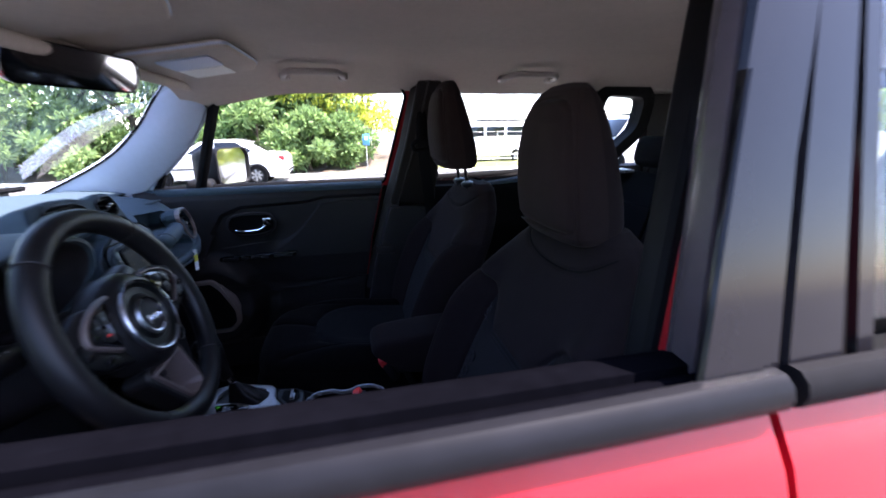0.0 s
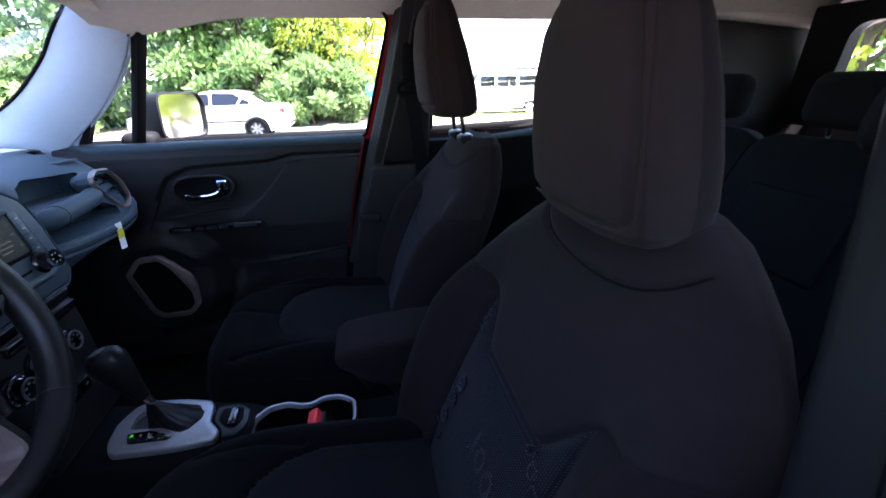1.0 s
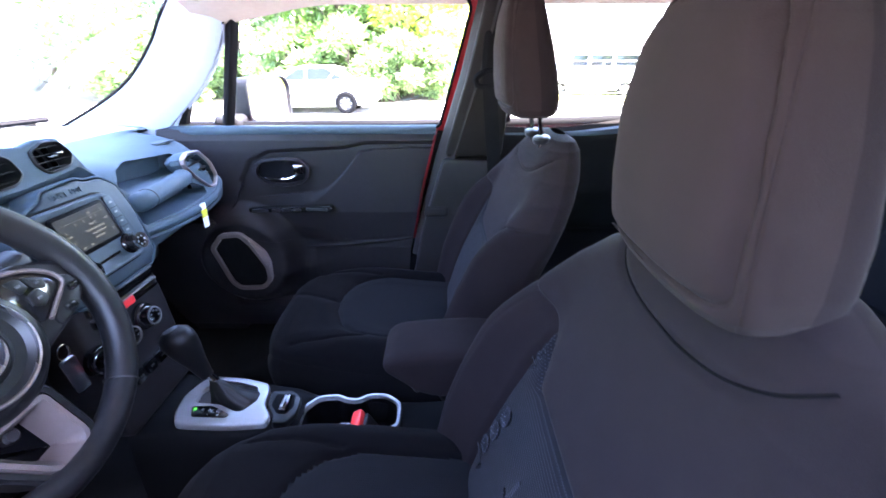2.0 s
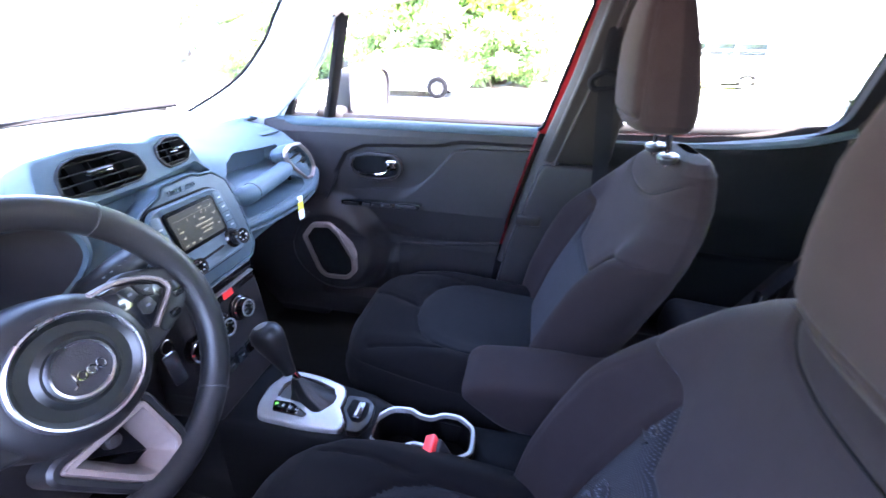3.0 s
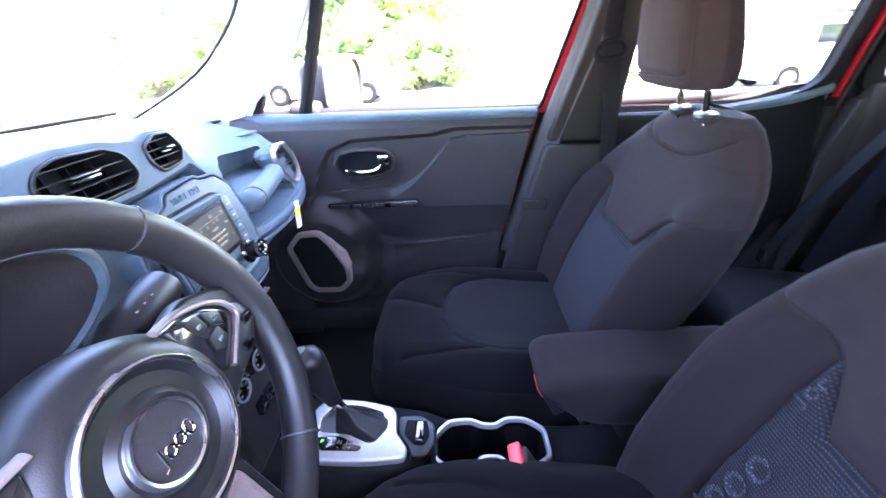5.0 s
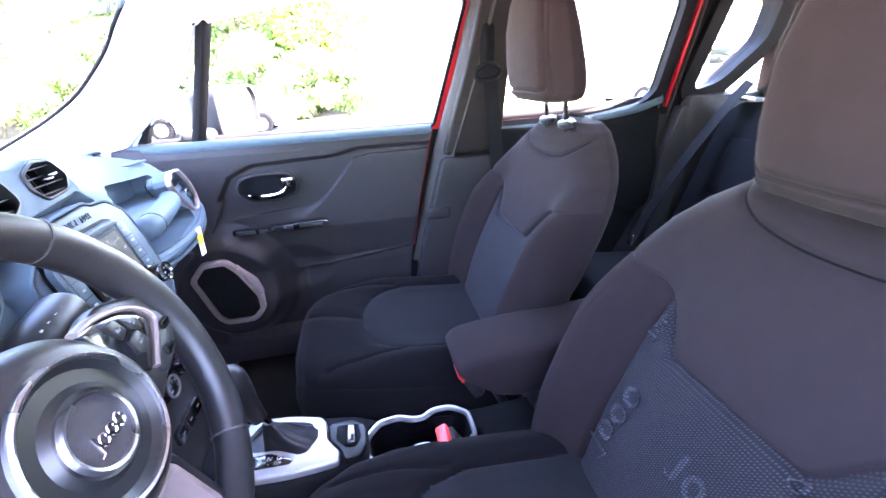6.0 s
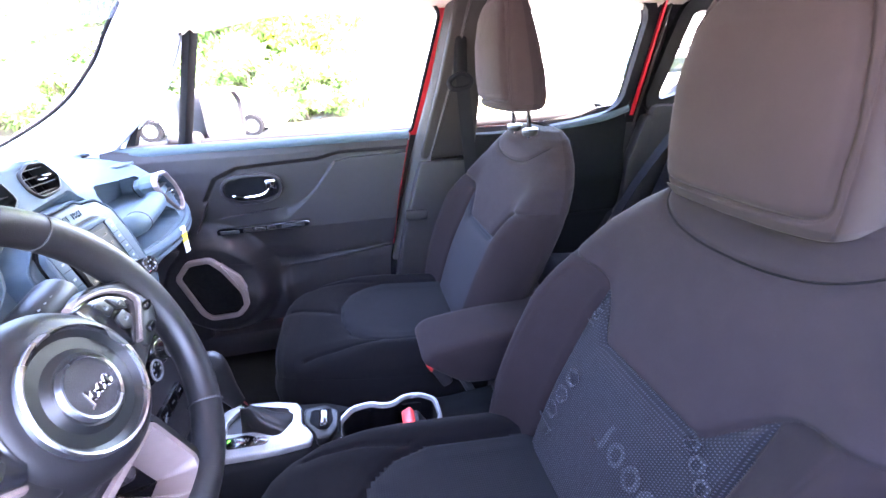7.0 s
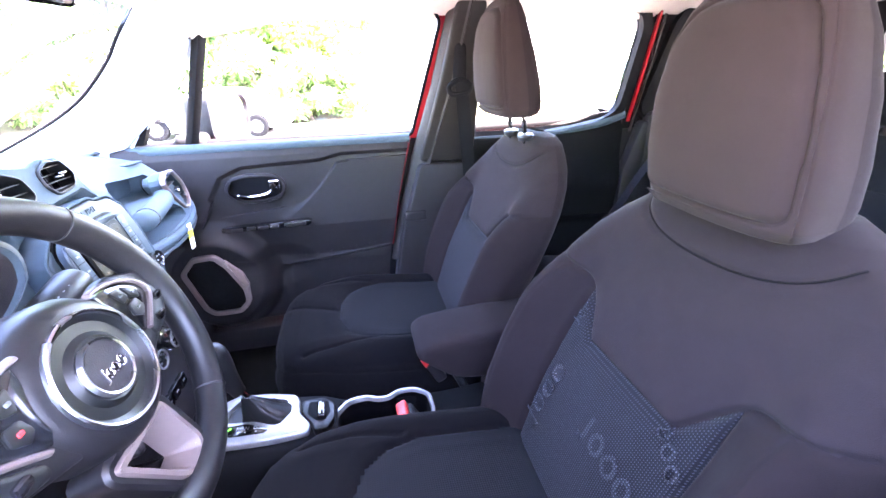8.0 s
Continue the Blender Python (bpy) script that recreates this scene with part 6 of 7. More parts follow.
lock = WHEEL @ Vector((0.085, -0.075, -0.13))
part("lock", lathe([(0.02, -0.02), (0.02, 0.012), (0.015, 0.016), (0.0, 0.016)], axes(lock, (0, 0.2, 1), (1, 0, 0)) , 20), GLOSS, col)
key = thing("key", (-0.81, -0.225, 0.88), "steel key hanging on a ring from the ignition", "key")
part("blade", plate(rounded([(-0.011, -0.035), (0.011, -0.035), (0.012, 0.03), (-0.012, 0.03)], 0.006), 0.004, axes((-0.815, -0.222, 0.862), (0.25, 1, 0.1), (0.05, 0.1, 1)), 0.001), STEEL, key)
part("ring", tube([Vector((-0.815, -0.222 + 0.010 * math.cos(b), 0.902 + 0.012 * math.sin(b))) for b in (2 * math.pi * k / 16 for k in range(16))], 0.0015, 6, True), STEEL, key)

# paper tag hanging from the dash edge
tag = thing("paper_tag", (-0.931, 0.400, 0.88), "small white and yellow paper tag hanging from the dash", "tag")
TG = axes((-0.930, 0.395, 0.916), (0.15, 1, 0.0), (0.0, 0.28, -1))
part("sheet", plate(rounded([(-0.011, -0.012), (0.011, -0.012), (0.011, 0.060), (-0.011, 0.060)], 0.003), 0.0012, TG), PAPER, tag)
part("band", plate([(-0.0112, 0.006), (0.0112, 0.006), (0.0112, 0.030), (-0.0112, 0.030)], 0.0022, TG @ pose(0, 0, -0.0005)), YELLOW, tag, "yellow printed band")

# ---- centre console ----
con = thing("centre_console", (-0.5, -0.01, 0.28), "black centre console with silver shifter plate and cup holder", "console")
CY = -0.015
rings = []
for x, hw, top in ((-0.90, 0.10, 0.60), (-0.84, 0.095, 0.592), (-0.70, 0.085, 0.582), (-0.60, 0.078, 0.572), (-0.54, 0.075, 0.545), (-0.36, 0.075, 0.530), (-0.30, 0.075, 0.53), (-0.05, 0.075, 0.55)):
    rings.append([Vector((x, CY + y, z)) for y, z in ((-hw - 0.015, 0.30), (-hw - 0.005, 0.50), (-hw + 0.004, top - 0.012), (-hw + 0.016, top), (hw - 0.016, top), (hw - 0.004, top - 0.012), (hw + 0.005, 0.50), (hw + 0.015, 0.30))])
cups = [plate([(x, y) for x, y in rounded([(-0.570, -0.055), (-0.570, 0.035), (-0.352, 0.035), (-0.352, -0.055)], 0.02)], 0.2, Matrix.Translation((0, 0, 0.465)))]
# Body in the darkened trim: shade between the seats is put into it.
part("console_body", carve(loft(rings), cups), SHADED_TRIM, con, sharp=45)
outline = rounded([(-0.806, -0.098), (-0.822, -0.070), (-0.828, -0.018), (-0.812, 0.030), (-0.785, 0.046), (-0.720, 0.046), (-0.662, 0.034), (-0.650, 0.014), (-0.646, -0.028), (-0.622, -0.060), (-0.624, -0.082), (-0.700, -0.095)], [0.012, 0.012, 0.012, 0.012, 0.012, 0.02, 0.008, 0.008, 0.006, 0.008, 0.010, 0.03])
hole = rounded([(-0.794, -0.040), (-0.798, -0.004), (-0.778, 0.030), (-0.728, 0.030), (-0.680, 0.018), (-0.664, -0.020), (-0.684, -0.054), (-0.698, -0.058), (-0.738, -0.041)], 0.008)
gate = rounded([(-0.793, -0.052), (-0.752, -0.047), (-0.706, -0.066), (-0.712, -0.076), (-0.782, -0.079)], 0.006)
lean = Matrix.Translation((-0.735, 0, 0.590)) @ pose(0, 0, 0, 0, 5, 0) @ Matrix.Translation((0.735, 0, 0))
part("shifter_plate", carve(plate(outline, 0.020, lean, 0.006, 3), [plate(hole, 0.2, lean @ pose(0, 0, -0.05))]), SILVER, con, "satin silver shifter plate")
part("shifter_floor", plate(grown(hole, 0.004), 0.004, lean @ pose(0, 0, 0.004)), DARK, con)
gp = part("gate_window", plate(gate, 0.003, lean @ pose(0, 0, 0.019), 0.001), GLOSS, con)
for k in range(4):
    part("gate_letter", text_mesh("PRND"[k], 0.0115, lean @ pose(-0.782 + 0.0165 * k, -0.061, 0.0226, 0, 0, -8), 0.0003), GREEN_LED if k == 0 else LETTER, gp, smooth=False)
for k in range(2):
    part("gate_letter", text_mesh("-+"[k], 0.0115, lean @ pose(-0.750 + 0.020 * k, -0.0715, 0.0226, 0, 0, -8), 0.0003), LETTER, gp, smooth=False)
brake = rounded([(-0.642, -0.027), (-0.618, -0.058), (-0.614, -0.078), (-0.586, -0.074), (-0.572, -0.046), (-0.574, 0.000), (-0.600, 0.020), (-0.646, 0.014)], 0.008)
bp_ = part("brake_panel", plate(brake, 0.02, lean @ pose(0, 0, -0.004), 0.004), DISH, con)
part("brake_well", plate(rounded([(-0.632, -0.030), (-0.612, -0.052), (-0.592, -0.052), (-0.582, -0.030), (-0.588, 0.004), (-0.630, 0.004)], 0.006), 0.002, lean @ pose(0, 0, 0.0155), 0.0005), RECESS_BLACK, bp_)
part("brake_switch", box(lean @ Vector((-0.602, -0.026, 0.021)), (0.018, 0.046, 0.012), 0.004, 3), GLOSS, bp_)
part("brake_mark", box(lean @ Vector((-0.605, -0.026, 0.0274)), (0.006, 0.036, 0.002), 0.0008), SILVER, bp_, "silver finger grip")
# boot, lever and knob
KN = Vector((-0.785, -0.027, 0.755))
foot = lean @ Vector((-0.722, -0.012, 0.006))
neck = foot.lerp(KN, 0.42)
rings = []
for k in range(25):
    t = k / 24
    c = foot.lerp(neck, t) + Vector((0.010 * (1 - t), -0.003, 0))
    grow = 1 - 0.84 * t**0.75
    ring = []
    for q in range(48):
        a = 2 * math.pi * q / 48
        sx, sy = math.copysign(abs(math.cos(a)) ** 0.6, math.cos(a)), math.copysign(abs(math.sin(a)) ** 0.6, math.sin(a))
        fold = 1 + 0.10 * math.sin(math.pi * t) * math.sin(5 * a + 2.5 * math.sin(3 * t)) + 0.03 * math.sin(9 * t + 2 * a)
        ring.append(c + Vector((0.060 * grow * fold * sx, 0.038 * grow * fold * sy, 0)))
    rings.append(ring)
shf = thing("gear_lever", tuple(foot), "black gear lever with pear shaped knob and pleated boot", "gear lever")
part("boot", loft(rings), LEATHER, shf)
part("stem", tube([neck - (KN - foot).normalized() * 0.01, KN], 0.008, 12), CHROME, shf)
ax = (KN - foot).normalized()
km = axes(KN, ax.cross(Vector((0, 1, 0))), Vector((0, 1, 0)))
if (km.to_3x3() @ Vector((0, 0, 1))).dot(ax) < 0:
    km = km @ Matrix.Rotation(math.pi, 4, "X")
kb = part("knob", lathe([(0.013, -0.080), (0.015, -0.066), (0.020, -0.040), (0.0275, -0.010), (0.0315, 0.010), (0.0325, 0.024), (0.0285, 0.038), (0.018, 0.047), (0.0, 0.049)], km @ Matrix.Diagonal((1.12, 0.94, 1, 1)), 32), LEATHER, shf)
part("knob_cap", lathe([(0.0, 0.0503), (0.009, 0.0497), (0.0145, 0.0480)], km, 24), SILVER, kb)
# figure-of-eight rim of the cup holder
CUP = rounded([(-0.570, -0.052), (-0.573, 0.000), (-0.545, 0.034), (-0.500, 0.040), (-0.480, 0.028), (-0.448, 0.026), (-0.425, 0.044), (-0.385, 0.044), (-0.352, 0.020), (-0.350, -0.040), (-0.378, -0.058), (-0.430, -0.058), (-0.446, -0.042), (-0.478, -0.042), (-0.494, -0.058), (-0.545, -0.064)], 0.012, 3)
rimpts = [(x, y, 0.550 - 0.02 * (x + 0.46)) for x, y in CUP]
part("cup_rim", loft([[Vector((x, y, z + h)) for (x, y), (_, _, z) in zip(grown(CUP, o), rimpts)] for o, h in ((0.007, -0.012), (0.007, 0.004), (0.005, 0.006), (0.0, 0.006), (-0.002, 0.003), (-0.003, -0.02))], False), SILVER, con, "satin silver cup holder rim")
part("cup_wall", loft([[Vector((x, y, z + h)) for (x, y), (_, _, z) in zip(grown(CUP, o), rimpts)] for o, h in ((0.009, -0.03), (0.009, -0.004), (0.0065, -0.003))], False), TRIM, con)
part("cup_floor", plate(grown(CUP, 0.004), 0.004, Matrix.Translation((0, 0, 0.470))), RECESS_BLACK, con)
part("cup_liner", loft([[Vector((x, y, h)) for x, y in grown(CUP, o)] for o, h in ((-0.003, 0.546), (-0.006, 0.50), (-0.010, 0.472))], False), RECESS_BLACK, con)

# arm rest beside the driver
arm = thing("arm_rest", (-0.2, 0.045, 0.55), "black cloth arm rest pad on a folding arm", "arm rest")
side_o = rounded([(-0.384, 0.698), (-0.358, 0.723), (-0.27, 0.735), (0.02, 0.749), (0.02, 0.615), (-0.240, 0.612), (-0.292, 0.620), (-0.344, 0.662)], [0.02, 0.03, 0.1, 0.02, 0.02, 0.05, 0.03, 0.05], 6)
pad_rings = []
for o, y in ((0.030, -0.031), (0.014, -0.0295), (0.006, -0.025), (0.002, -0.017), (0.0, -0.004), (0.0, 0.092), (0.002, 0.105), (0.006, 0.113), (0.014, 0.1175), (0.030, 0.119)):
    pad_rings.append([Vector((-0.18 + (x + 0.18) * (1 - o / 0.20), y, 0.680 + (z - 0.680) * (1 - o / 0.066))) for x, z in side_o])
part("pad", loft(pad_rings), CLOTH_SIDE, arm, sharp=75)
part("arm_post", box((-0.12, 0.04, 0.56), (0.16, 0.09, 0.16), 0.02), TRIM, arm)

# ---- roof fittings ----
def grab_handle(x, s, group):
    gh = thing("grab_handle", (x, s * 0.55, 1.50), "pale grey folding grab handle over the side window", "grab handle", group)
    part("bar", tube(spline([(x - 0.100, s * 0.600, 1.500), (x - 0.102, s * 0.560, 1.492), (x - 0.092, s * 0.518, 1.496), (x - 0.06, s * 0.502, 1.500), (x + 0.06, s * 0.502, 1.500), (x + 0.092, s * 0.518, 1.496), (x + 0.102, s * 0.560, 1.492), (x + 0.100, s * 0.600, 1.500)], 6), 0.0105, 10), HANDLE, gh)
    for dx in (-0.102, 0.102):
        part("mount", box((x + dx, s * 0.598, 1.495), (0.036, 0.050, 0.028), 0.010, 3), HANDLE, gh)


grab_handle(-0.505, 1, "grab handles")
grab_handle(0.32, 1, "grab handles")
grab_handle(0.32, -1, "grab handles")
for y, label in ((0.34, "pale grey sun visor with a printed label, folded up"), (-0.36, "pale grey driver sun visor folded up")):
    vz = thing("sun_visor", (-0.80, y, 1.49), label, "sun visor", "sun visors")
    m = Matrix.Translation((-0.80, y, 1.500)) @ pose(0, 0, 0, 0, -9 , 0)
    part("pad", plate(rounded([(-0.13, -0.23), (0.125, -0.22), (0.135, 0.10), (0.10, 0.225), (-0.13, 0.235)], 0.03), 0.020, m @ pose(0, 0, -0.012), 0.008, 3), HEADLINER, vz)
    part("pad_edge", tube([m @ Vector((x, yy, -0.002)) for x, yy in rounded([(-0.13, -0.23), (0.125, -0.22), (0.135, 0.10), (0.10, 0.225), (-0.13, 0.235)], 0.03)], 0.004, 6, True), PALE, vz)
    part("pivot", box((-0.93, y + 0.24 * (1 if y > 0 else -1), 1.487), (0.03, 0.03, 0.02), 0.008), DARK, vz)
    if y > 0:
        part("label", plate([(-0.07, 0.02), (0.05, 0.02), (0.05, 0.17), (-0.07, 0.17)], 0.002, m @ pose(0, 0, -0.0145)), PAPER, vz, "white printed label")
        part("visor_mirror_lid", plate(rounded([(-0.07, -0.15), (0.06, -0.15), (0.06, 0.0), (-0.07, 0.0)], 0.01), 0.004, m @ pose(0, 0, -0.016), 0.001), PALE, vz)

rv = thing("rear_view_mirror", (-0.93, 0.0, 1.43), "black rear view mirror on the windscreen", "mirror")
RM = pose(-0.905, -0.06, 1.425, 0, 14, -17) @ Matrix.Scale(1.2, 4)
ol = rounded([(-0.115, -0.030), (0.115, -0.028), (0.125, 0.0), (0.115, 0.034), (-0.115, 0.036), (-0.125, 0.0)], 0.02)
part("case", loft([[RM @ Vector((x, y * k, z * k)) for y, z in ol] for x, k in ((-0.045, 0.55), (-0.035, 0.85), (-0.01, 1.0), (0.0, 1.0), (0.001, 0.95), (-0.003, 0.94))]), GLOSS, rv)
part("mirror_glass", plate(grown(ol, -0.004), 0.002, RM @ axes((-0.0025, 0, 0), (0, 1, 0), (0, 0, 1))), MIRROR, rv)
part("stem", tube([RM @ Vector((-0.03, 0, 0.01)), (-1.0, -0.03, 1.46), (-1.05, -0.02, 1.475)], 0.012, 8), DARK, rv)
part("foot", box((-1.04, 0, 1.478), (0.06, 0.07, 0.03), 0.012, 3), DARK, rv)

# ---- outside ----
def ground_z(x, y):
    return -0.34 * soft(2.0, 12.0, y) + 0.9 * soft(15.2, 22, y) * soft(6, 0, x) - 0.1 * soft(15, 30, y)


def ground_geo(x0, x1, y0, y1, n, m, lift=0.0, rough=0.0):
    def fn(u, v):
        x, y = x0 + (x1 - x0) * u, y0 + (y1 - y0) * v
        z = ground_z(x, y) + lift
        if rough:
            z = z + rough * (np.sin(x * 3.1 + y * 2.3) * np.sin(y * 4.7 - x) * 0.5 + np.sin(x * 9 + 3 * y) * 0.2)
        return x, y, z
    v, f = sheet(fn, n, m)
    return v, f.tolist()


xs = np.concatenate([np.linspace(-600, -60, 10), np.linspace(-45, 45, 61), np.linspace(60, 600, 10)])
ys = np.concatenate([np.linspace(-600, -60, 10), np.linspace(-45, 45, 61), np.linspace(60, 600, 10)])
Xg, Yg = np.meshgrid(xs, ys, indexing="ij")
Zg = ground_z(Xg, Yg)
n_ = len(ys)
i_, j_ = np.meshgrid(np.arange(len(xs) - 1), np.arange(n_ - 1), indexing="ij")
a_ = (i_ * n_ + j_).ravel()
structure("ground", (np.stack([Xg, Yg, Zg], -1).reshape(-1, 3), np.stack([a_, a_ + n_, a_ + n_ + 1, a_ + 1], -1).tolist()), ASPHALT, "sunlit grey asphalt of a parking lot", "ground")
structure("verge", ground_geo(-30, 2.2, 15.0, 26, 60, 40, 0.03, 0.06), SOIL, "bank of dry soil and litter under the shrubs", "ground")
structure("lawn", ground_geo(2.2, 30, 15.6, 26, 60, 30, 0.03, 0.05), GRASS, "strip of dry grass beside the lot", "ground")
kerb = structure("kerb", (lambda b: b)(tube([(-30 + 0.6 * k, 14.9, float(ground_z(-30 + 0.6 * k, 14.9)) + 0.04) for k in range(101)], 0.10, 4)), KERB, "pale concrete kerb along the lot", "kerb")


def leaves(rng, centres, radii, count, size, stretch, droop):
    """Many small leaf blades about the centres of clumps, as (verts, faces)."""
    per = np.maximum((count * radii / radii.sum()).astype(int), 3)
    cs, rs = np.repeat(centres, per, 0), np.repeat(radii, per)
    k = len(cs)
    way = rng.normal(size=(k, 3))
    way /= np.linalg.norm(way, axis=1)[:, None]
    pos = cs + way * (rs * rng.uniform(0.35, 1.0, k) ** 0.6)[:, None] * np.array([1.1, 1.1, 0.75])
    along = way + rng.normal(size=(k, 3)) * 0.6
    along[:, 2] -= droop
    along /= np.linalg.norm(along, axis=1)[:, None]
    side = np.cross(along, rng.normal(size=(k, 3)))
    side /= np.linalg.norm(side, axis=1)[:, None]
    ln, wd = size * rng.uniform(0.6, 1.4, k) * stretch, size * rng.uniform(0.5, 1.1, k)
    a, s = along * ln[:, None], side * wd[:, None] / 2
    v = np.stack([pos, pos + a * 0.5 + s, pos + a, pos + a * 0.5 - s], 1).reshape(-1, 3)
    f = np.arange(4 * k).reshape(-1, 4)
    return v, f.tolist()


def tree(x, y, height, spread, material_, label, name, seed, count=5000, size=0.13, stretch=1.6, droop=0.2, low=0.1, trunk=0.12, group="", lobes=34):
    rng = np.random.default_rng(seed)
    z0 = float(ground_z(np.array(x), np.array(y)))
    root = thing(name, (x, y, z0), label, "tree" if height > 3.5 else "shrub", group)
    top = Vector((x + rng.normal() * 0.2, y + rng.normal() * 0.2, z0 + height * 0.8))
    base = Vector((x, y, z0 - 0.1))
    bm = bmesh.new()
    path = [base.lerp(top, float(t)) + Vector((float(rng.normal()) * 0.06, float(rng.normal()) * 0.06, 0)) for t in np.linspace(0, 1, 7)]
    tube(path, [trunk * (1 - 0.85 * k / 6) for k in range(7)], 8, bm=bm)
    cs, rs = [], []
    for k in range(lobes):
        t = rng.uniform(low, 1.0)
        a = rng.uniform(0, 2 * math.pi)
        env = spread * (math.sin(math.pi * min(1, 0.18 + 0.80 * t)) ** 0.7) * rng.uniform(0.45, 1.0)
        c = np.array([x + env * math.cos(a), y + env * math.sin(a), z0 + height * t])
        cs.append(c), rs.append(rng.uniform(0.16, 0.34) * spread)
        root_at = path[min(6, int(t * 5))]
        if k % 2 == 0:
            tube([root_at, root_at.lerp(Vector(c), 0.5) + Vector((0, 0, 0.1)), Vector(c)], [trunk * 0.35, trunk * 0.22, trunk * 0.06], 5, bm=bm)
    part("trunk", bm, BARK, root)
    part("crown", leaves(rng, np.array(cs), np.array(rs), count, size, stretch, droop), material_, root, smooth=False)
    return root


spec = [(-17.5, 19, 8.0, 3.0), (-14.2, 18.2, 7.2, 2.6), (-11.4, 19.4, 8.5, 3.0), (-8.8, 18.0, 6.8, 2.5), (-6.6, 19.0, 7.8, 2.7), (-4.4, 18.2, 7.0, 2.4), (-2.4, 19.2, 6.6, 2.3)]
for k, (x, y, h, r) in enumerate(spec):
    tree(x, y, h, r, JUNIPER if k % 3 != 2 else OAK, "dense green juniper tree behind the parked car", "juniper_tree", 20 + k, 9000, 0.14, 2.0, 0.1, 0.08, 0.14, "junipers along the lot", 46)
for k, (x, y, h, r) in enumerate([(-12.5, 16.6, 2.6, 1.6), (-9.8, 16.4, 2.2, 1.5), (-6.0, 16.3, 2.4, 1.5), (-3.8, 16.2, 2.6, 1.5), (-2.0, 16.4, 2.2, 1.3), (-0.6, 17.2, 2.0, 1.1)]):
    tree(x, y, h, r, JUNIPER, "spreading green juniper shrub on the bank", "juniper_shrub", 50 + k, 5000, 0.12, 2.2, -0.1, 0.12, 0.06, "shrubs on the bank", 30)
for k, (x, y, h, r) in enumerate([(-1.2, 18.4, 7.0, 2.0), (0.3, 19.0, 6.5, 1.7), (-2.6, 20.5, 8.0, 2.4)]):
    tree(x, y, h, r, LIME, "airy yellow-green tree in sunlight", "lime_tree", 70 + k, 7000, 0.12, 1.3, 0.2, 0.2, 0.10, "yellow-green trees", 40)
for k, (x, y, h, r, mt) in enumerate([(-19, 3, 9, 3.5, OAK), (-22, 8, 10, 4, OAK), (-24, -4, 9, 4, OAK), (-20, -11, 9, 4, JUNIPER), (16, 8.0, 6, 2.6, LIME), (14.5, -2.5, 5, 2.4, OAK), (14.5, -4.5, 6.5, 3.2, OAK), (12.5, 8.5, 6, 2.6, LIME), (18, 9.5, 8, 3.5, OAK), (19, -2, 8, 3.5, OAK),
                                       # Three unseen trees on the driver's side, added for reflections only.
                                       (-6, -17, 8, 3.5, OAK), (2, -19, 9, 4, OAK), (-13, -16, 9, 4, JUNIPER)]):
    tree(x, y, h, r, mt, "broad leafy tree at the edge of the lot", "leafy_tree", 90 + k, 6000, 0.2, 1.3, 0.2, 0.25, 0.2, "trees round the lot", 36)


# ---- parked vehicles ----


def wheel_parts(root, x, y, z, r, s):
    m = axes((x, y, z + r), (1, 0, 0), (0, 0, 1)) if s < 0 else axes((x, y, z + r), (-1, 0, 0), (0, 0, 1))
    ty = part("wheel", lathe([(r * 0.60, -0.10), (r * 0.9, -0.10), (r, -0.08), (r, 0.08), (r * 0.93, 0.10), (r * 0.66, 0.10), (r * 0.62, 0.08)], m, 28, True), RUBBER, root)
    part("rim", lathe([(r * 0.62, 0.05), (r * 0.62, 0.095), (r * 0.56, 0.09), (r * 0.50, 0.06), (0.0, 0.06)], m, 28), DARK, ty)
    for k in range(7):
        a = 2 * math.pi * k / 7
        b = box((0.33 * r * math.cos(a), 0.33 * r * math.sin(a), 0.078), (0.50 * r, 0.17 * r, 0.02), 0.004, 1, Euler((0, 0, a)).to_matrix())
        bmesh.ops.transform(b, matrix=m, verts=b.verts[:])
        part("spoke", b, SILVER, ty)


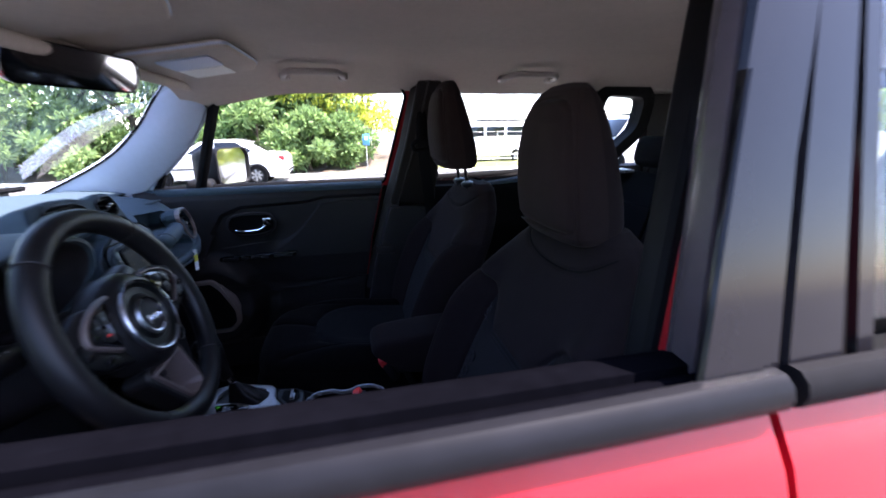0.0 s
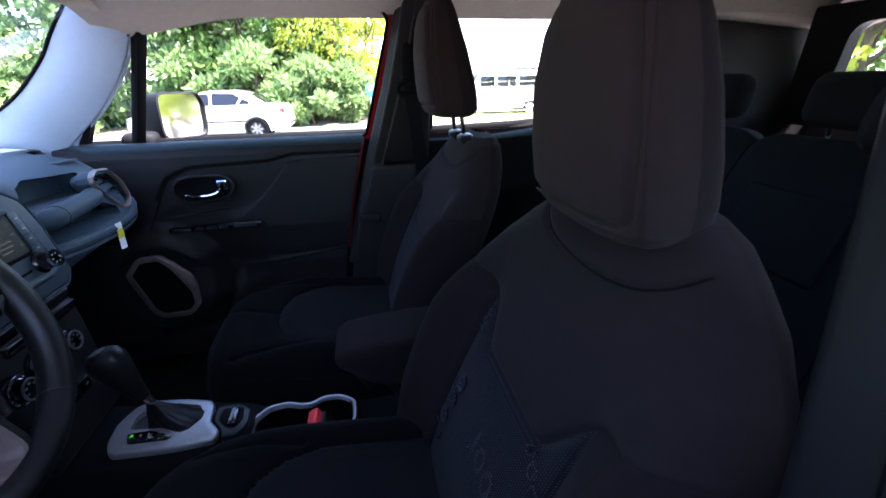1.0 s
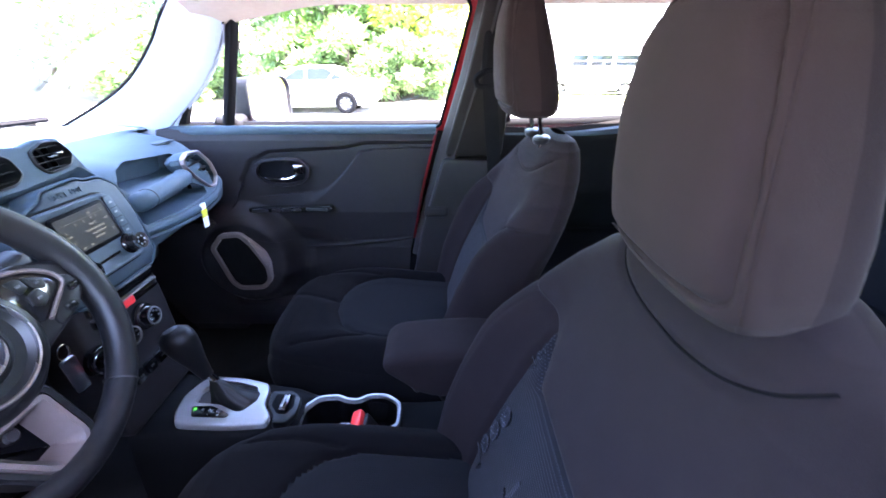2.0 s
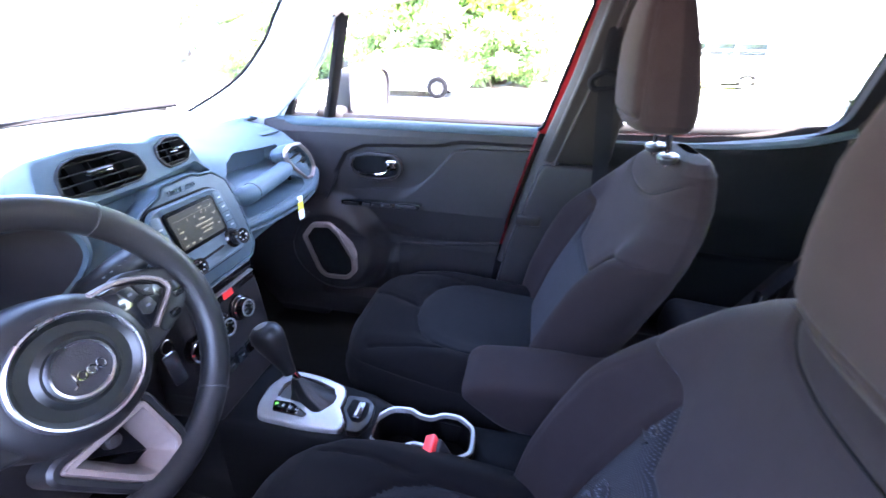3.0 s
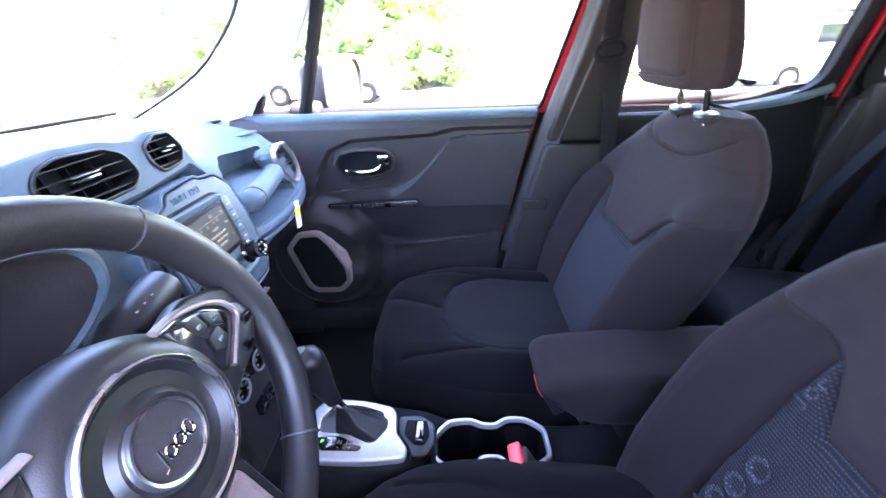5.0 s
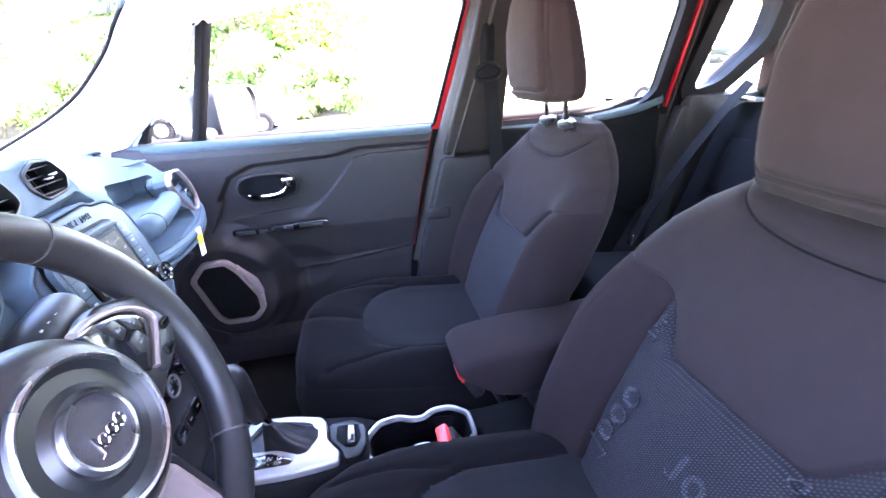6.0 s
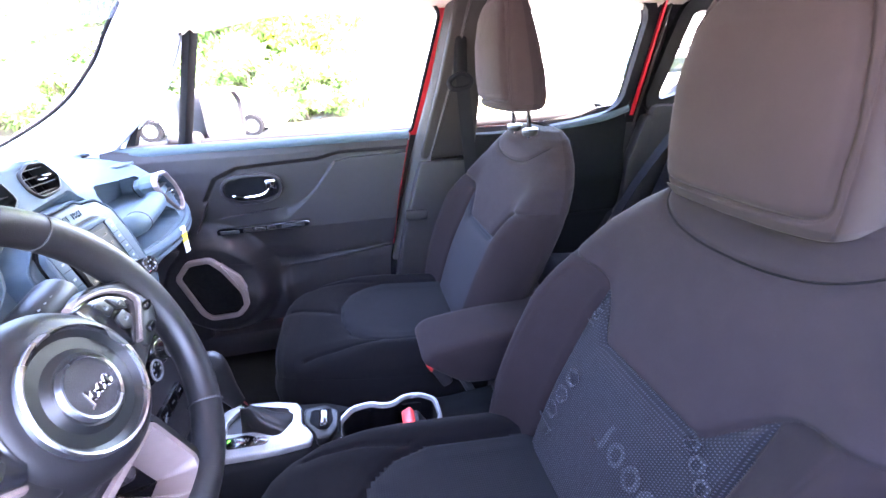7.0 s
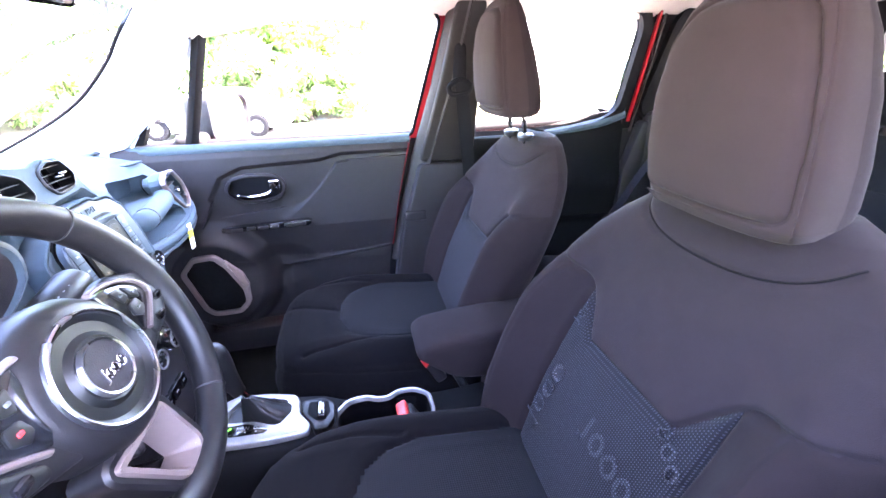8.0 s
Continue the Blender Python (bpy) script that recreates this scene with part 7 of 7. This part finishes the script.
def sedan(x, y, z):
    """A saloon with its nose to -x; x, y, z: on the ground under its middle."""
    car = thing("parked_sedan", (x, y, z), "white four-door saloon parked along the lot", "car")
    L = [(-2.25, 0.66, 0.30, 0.62), (-2.18, 0.76, 0.24, 0.70), (-1.95, 0.84, 0.22, 0.78), (-1.50, 0.88, 0.22, 0.86), (-0.85, 0.89, 0.22, 0.95), (-0.2, 0.90, 0.22, 0.97), (0.6, 0.90, 0.22, 0.99), (1.2, 0.89, 0.22, 1.00), (1.7, 0.87, 0.24, 1.00), (2.1, 0.82, 0.28, 0.97), (2.22, 0.76, 0.34, 0.90), (2.26, 0.70, 0.42, 0.80)]
    rings = []
    for px, hw, lo, hi in L:
        ol = [(-hw * 0.90, lo), (hw * 0.90, lo), (hw, lo + 0.12), (hw * 1.01, (lo + hi) / 2), (hw * 0.97, hi - 0.06), (hw * 0.90, hi), (-hw * 0.90, hi), (-hw * 0.97, hi - 0.06), (-hw * 1.01, (lo + hi) / 2), (-hw, lo + 0.12)]
        rings.append([Vector((x + px, y + a, z + b)) for a, b in ol])
    arches = [lathe([(0.37, -0.3), (0.37, 0.3)], axes((x + wx, y + sy * 0.85, z + 0.32), (1, 0, 0), (0, 0, 1)), 28) for wx in (-1.40, 1.36) for sy in (-1, 1)]
    part("body", carve(loft(rings), arches), WHITE, car, sharp=30)
    roofp = [(-0.95, 0.95), (-0.25, 1.36), (0.10, 1.42), (0.75, 1.42), (1.15, 1.33), (1.75, 1.00)]
    rings = []
    for k, (px, pz) in enumerate(roofp):
        hw = 0.62 if 0 < k < 5 else 0.72
        rings.append([Vector((x + px, y + a, z + b)) for a, b in ((-0.80, 0.94), (-hw, pz - 0.03), (-hw * 0.8, pz), (hw * 0.8, pz), (hw, pz - 0.03), (0.80, 0.94))])
    part("cabin", loft(rings), WHITE, car, sharp=40)
    for s in (-1, 1):
        for name, pts in (("front_window", [(-0.60, 1.005), (0.12, 1.01), (0.12, 1.335), (-0.10, 1.33)]), ("rear_window", [(0.20, 1.01), (0.85, 1.02), (0.98, 1.22), (0.80, 1.335), (0.20, 1.34)]), ("corner_window", [(0.91, 1.02), (1.30, 1.04), (1.05, 1.20)])):
            bm = bmesh.new()
            o = [bm.verts.new((x + a, y + s * (0.815 - (b - 0.94) * (0.175 / 0.42) + dy), z + b)) for dy in (0.0, 0.012) for a, b in rounded(pts, 0.05, 3)]
            h = len(o) // 2
            bm.faces.new(o[:h]), bm.faces.new(o[h:][::-1])
            for k in range(h):
                bm.faces.new((o[k], o[(k + 1) % h], o[h + (k + 1) % h], o[h + k]))
            part(name, bm, GLOSS, car, "dark side glass")
        part("side_strip", box((x - 0.05, y + s * 0.905, z + 0.56), (2.3, 0.025, 0.05), 0.008), DARK, car)
        part("tail_light", box((x + 2.10, y + s * 0.72, z + 0.84), (0.22, 0.18, 0.16), 0.04, 3), BUCKLE, car, "red tail light")
        part("head_light", box((x - 2.08, y + s * 0.66, z + 0.64), (0.20, 0.24, 0.12), 0.04, 3), SILVER, car)
        part("door_handle", box((x + 0.75, y + s * 0.905, z + 0.86), (0.18, 0.03, 0.03), 0.01), WHITE, car)
        part("door_handle", box((x - 0.10, y + s * 0.905, z + 0.85), (0.18, 0.03, 0.03), 0.01), WHITE, car)
        for wx in (-1.40, 1.36):
            wheel_parts(car, x + wx, y + s * 0.80, z, 0.32, s)
    part("rear_screen", plate([(-0.60, -0.28), (0.60, -0.28), (0.52, 0.24), (-0.52, 0.24)], 0.01, axes((x + 1.47, y, z + 1.185), (0, 1, 0), (-0.8, 0, 0.52)), 0.002), GLOSS, car)
    part("windscreen", plate([(-0.66, -0.36), (0.66, -0.36), (0.55, 0.34), (-0.55, 0.34)], 0.01, axes((x - 0.62, y, z + 1.165), (0, -1, 0), (0.7, 0, 0.42)), 0.002), GLOSS, car)
    part("rear_bumper", box((x + 2.20, y, z + 0.42), (0.16, 1.56, 0.22), 0.06, 3), WHITE, car)
    part("bumper_strip", box((x + 2.285, y, z + 0.44), (0.02, 1.4, 0.06), 0.01), DARK, car)
    return car


sedan(-4.70, 13.85, -0.34)


def van(x, y, z, label):
    """A boxy van with its nose to -x."""
    car = thing("parked_van", (x, y, z), label, "van")
    L = [(-2.4, 0.8, 0.35, 0.95), (-2.3, 0.9, 0.3, 1.05), (-1.6, 0.95, 0.3, 1.20), (-1.0, 0.95, 0.3, 1.95), (-0.6, 0.95, 0.3, 2.05), (2.3, 0.95, 0.3, 2.05), (2.4, 0.92, 0.35, 2.0)]
    rings = []
    for px, hw, lo, hi in L:
        ol = rounded([(-hw, lo), (hw, lo), (hw * 0.93, hi), (-hw * 0.93, hi)], 0.12, 3)
        rings.append([Vector((x + px, y + a, z + b)) for a, b in ol])
    part("body", loft(rings), WHITE, car, sharp=35)
    for s in (-1, 1):
        for a, b in ((-1.05, -0.35), (-0.2, 0.75), (0.9, 1.9)):
            part("side_window", box((x + (a + b) / 2, y + s * 0.905, z + 1.55), (b - a, 0.04, 0.5), 0.015), SHADE, car)
        part("lamp", box((x - 2.25, y + s * 0.80, z + 0.80), (0.25, 0.2, 0.18), 0.04), YELLOW, car)
        for wx in (-1.55, 1.5):
            wheel_parts(car, x + wx, y + s * 0.86, z, 0.36, s)
    part("windscreen", plate([(-0.75, -0.40), (0.75, -0.40), (0.70, 0.42), (-0.70, 0.42)], 0.02, axes((x - 1.32, y, z + 1.6), (0, -1, 0), (0.6, 0, 0.78)), 0.004), GLOSS, car)
    part("roof_rack", box((x + 0.8, y, z + 2.12), (2.6, 1.3, 0.08), 0.02), SHADE, car)
    return car


van(6.6, 20.5, -0.42, "white van parked beyond the fence")
van(11.0, 14.0, -0.36, "pale van parked behind the rear door")

# wire fence beyond the lawn
fence = thing("wire_fence", (5, 17.4, -0.25), "thin grey wire fence on steel posts", "fence")
for k in range(9):
    part("post", tube([(2.6 + 1.8 * k, 17.4, -0.3), (2.6 + 1.8 * k, 17.4, 1.2)], 0.03, 8), STEEL, fence)
for h in range(7):
    part("wire", tube([(2.6, 17.4, -0.05 + 0.2 * h), (17.0, 17.4, -0.05 + 0.2 * h)], 0.006, 4), STEEL, fence)
# small blue sign among the shrubs
sign = thing("sign", (0.2, 15.6, -0.1), "small blue and white sign on a post", "sign")
part("post", tube([(0.2, 15.6, -0.3), (0.2, 15.6, 0.9)], 0.025, 8), STEEL, sign)
BLUE = material("blue sign paint", (0.08, 0.28, 0.6), 0.5)
part("panel", box((0.2, 15.56, 0.95), (0.26, 0.02, 0.42), 0.02), BLUE, sign)
part("mark", box((0.2, 15.545, 1.0), (0.12, 0.012, 0.14), 0.01), PAPER, sign)
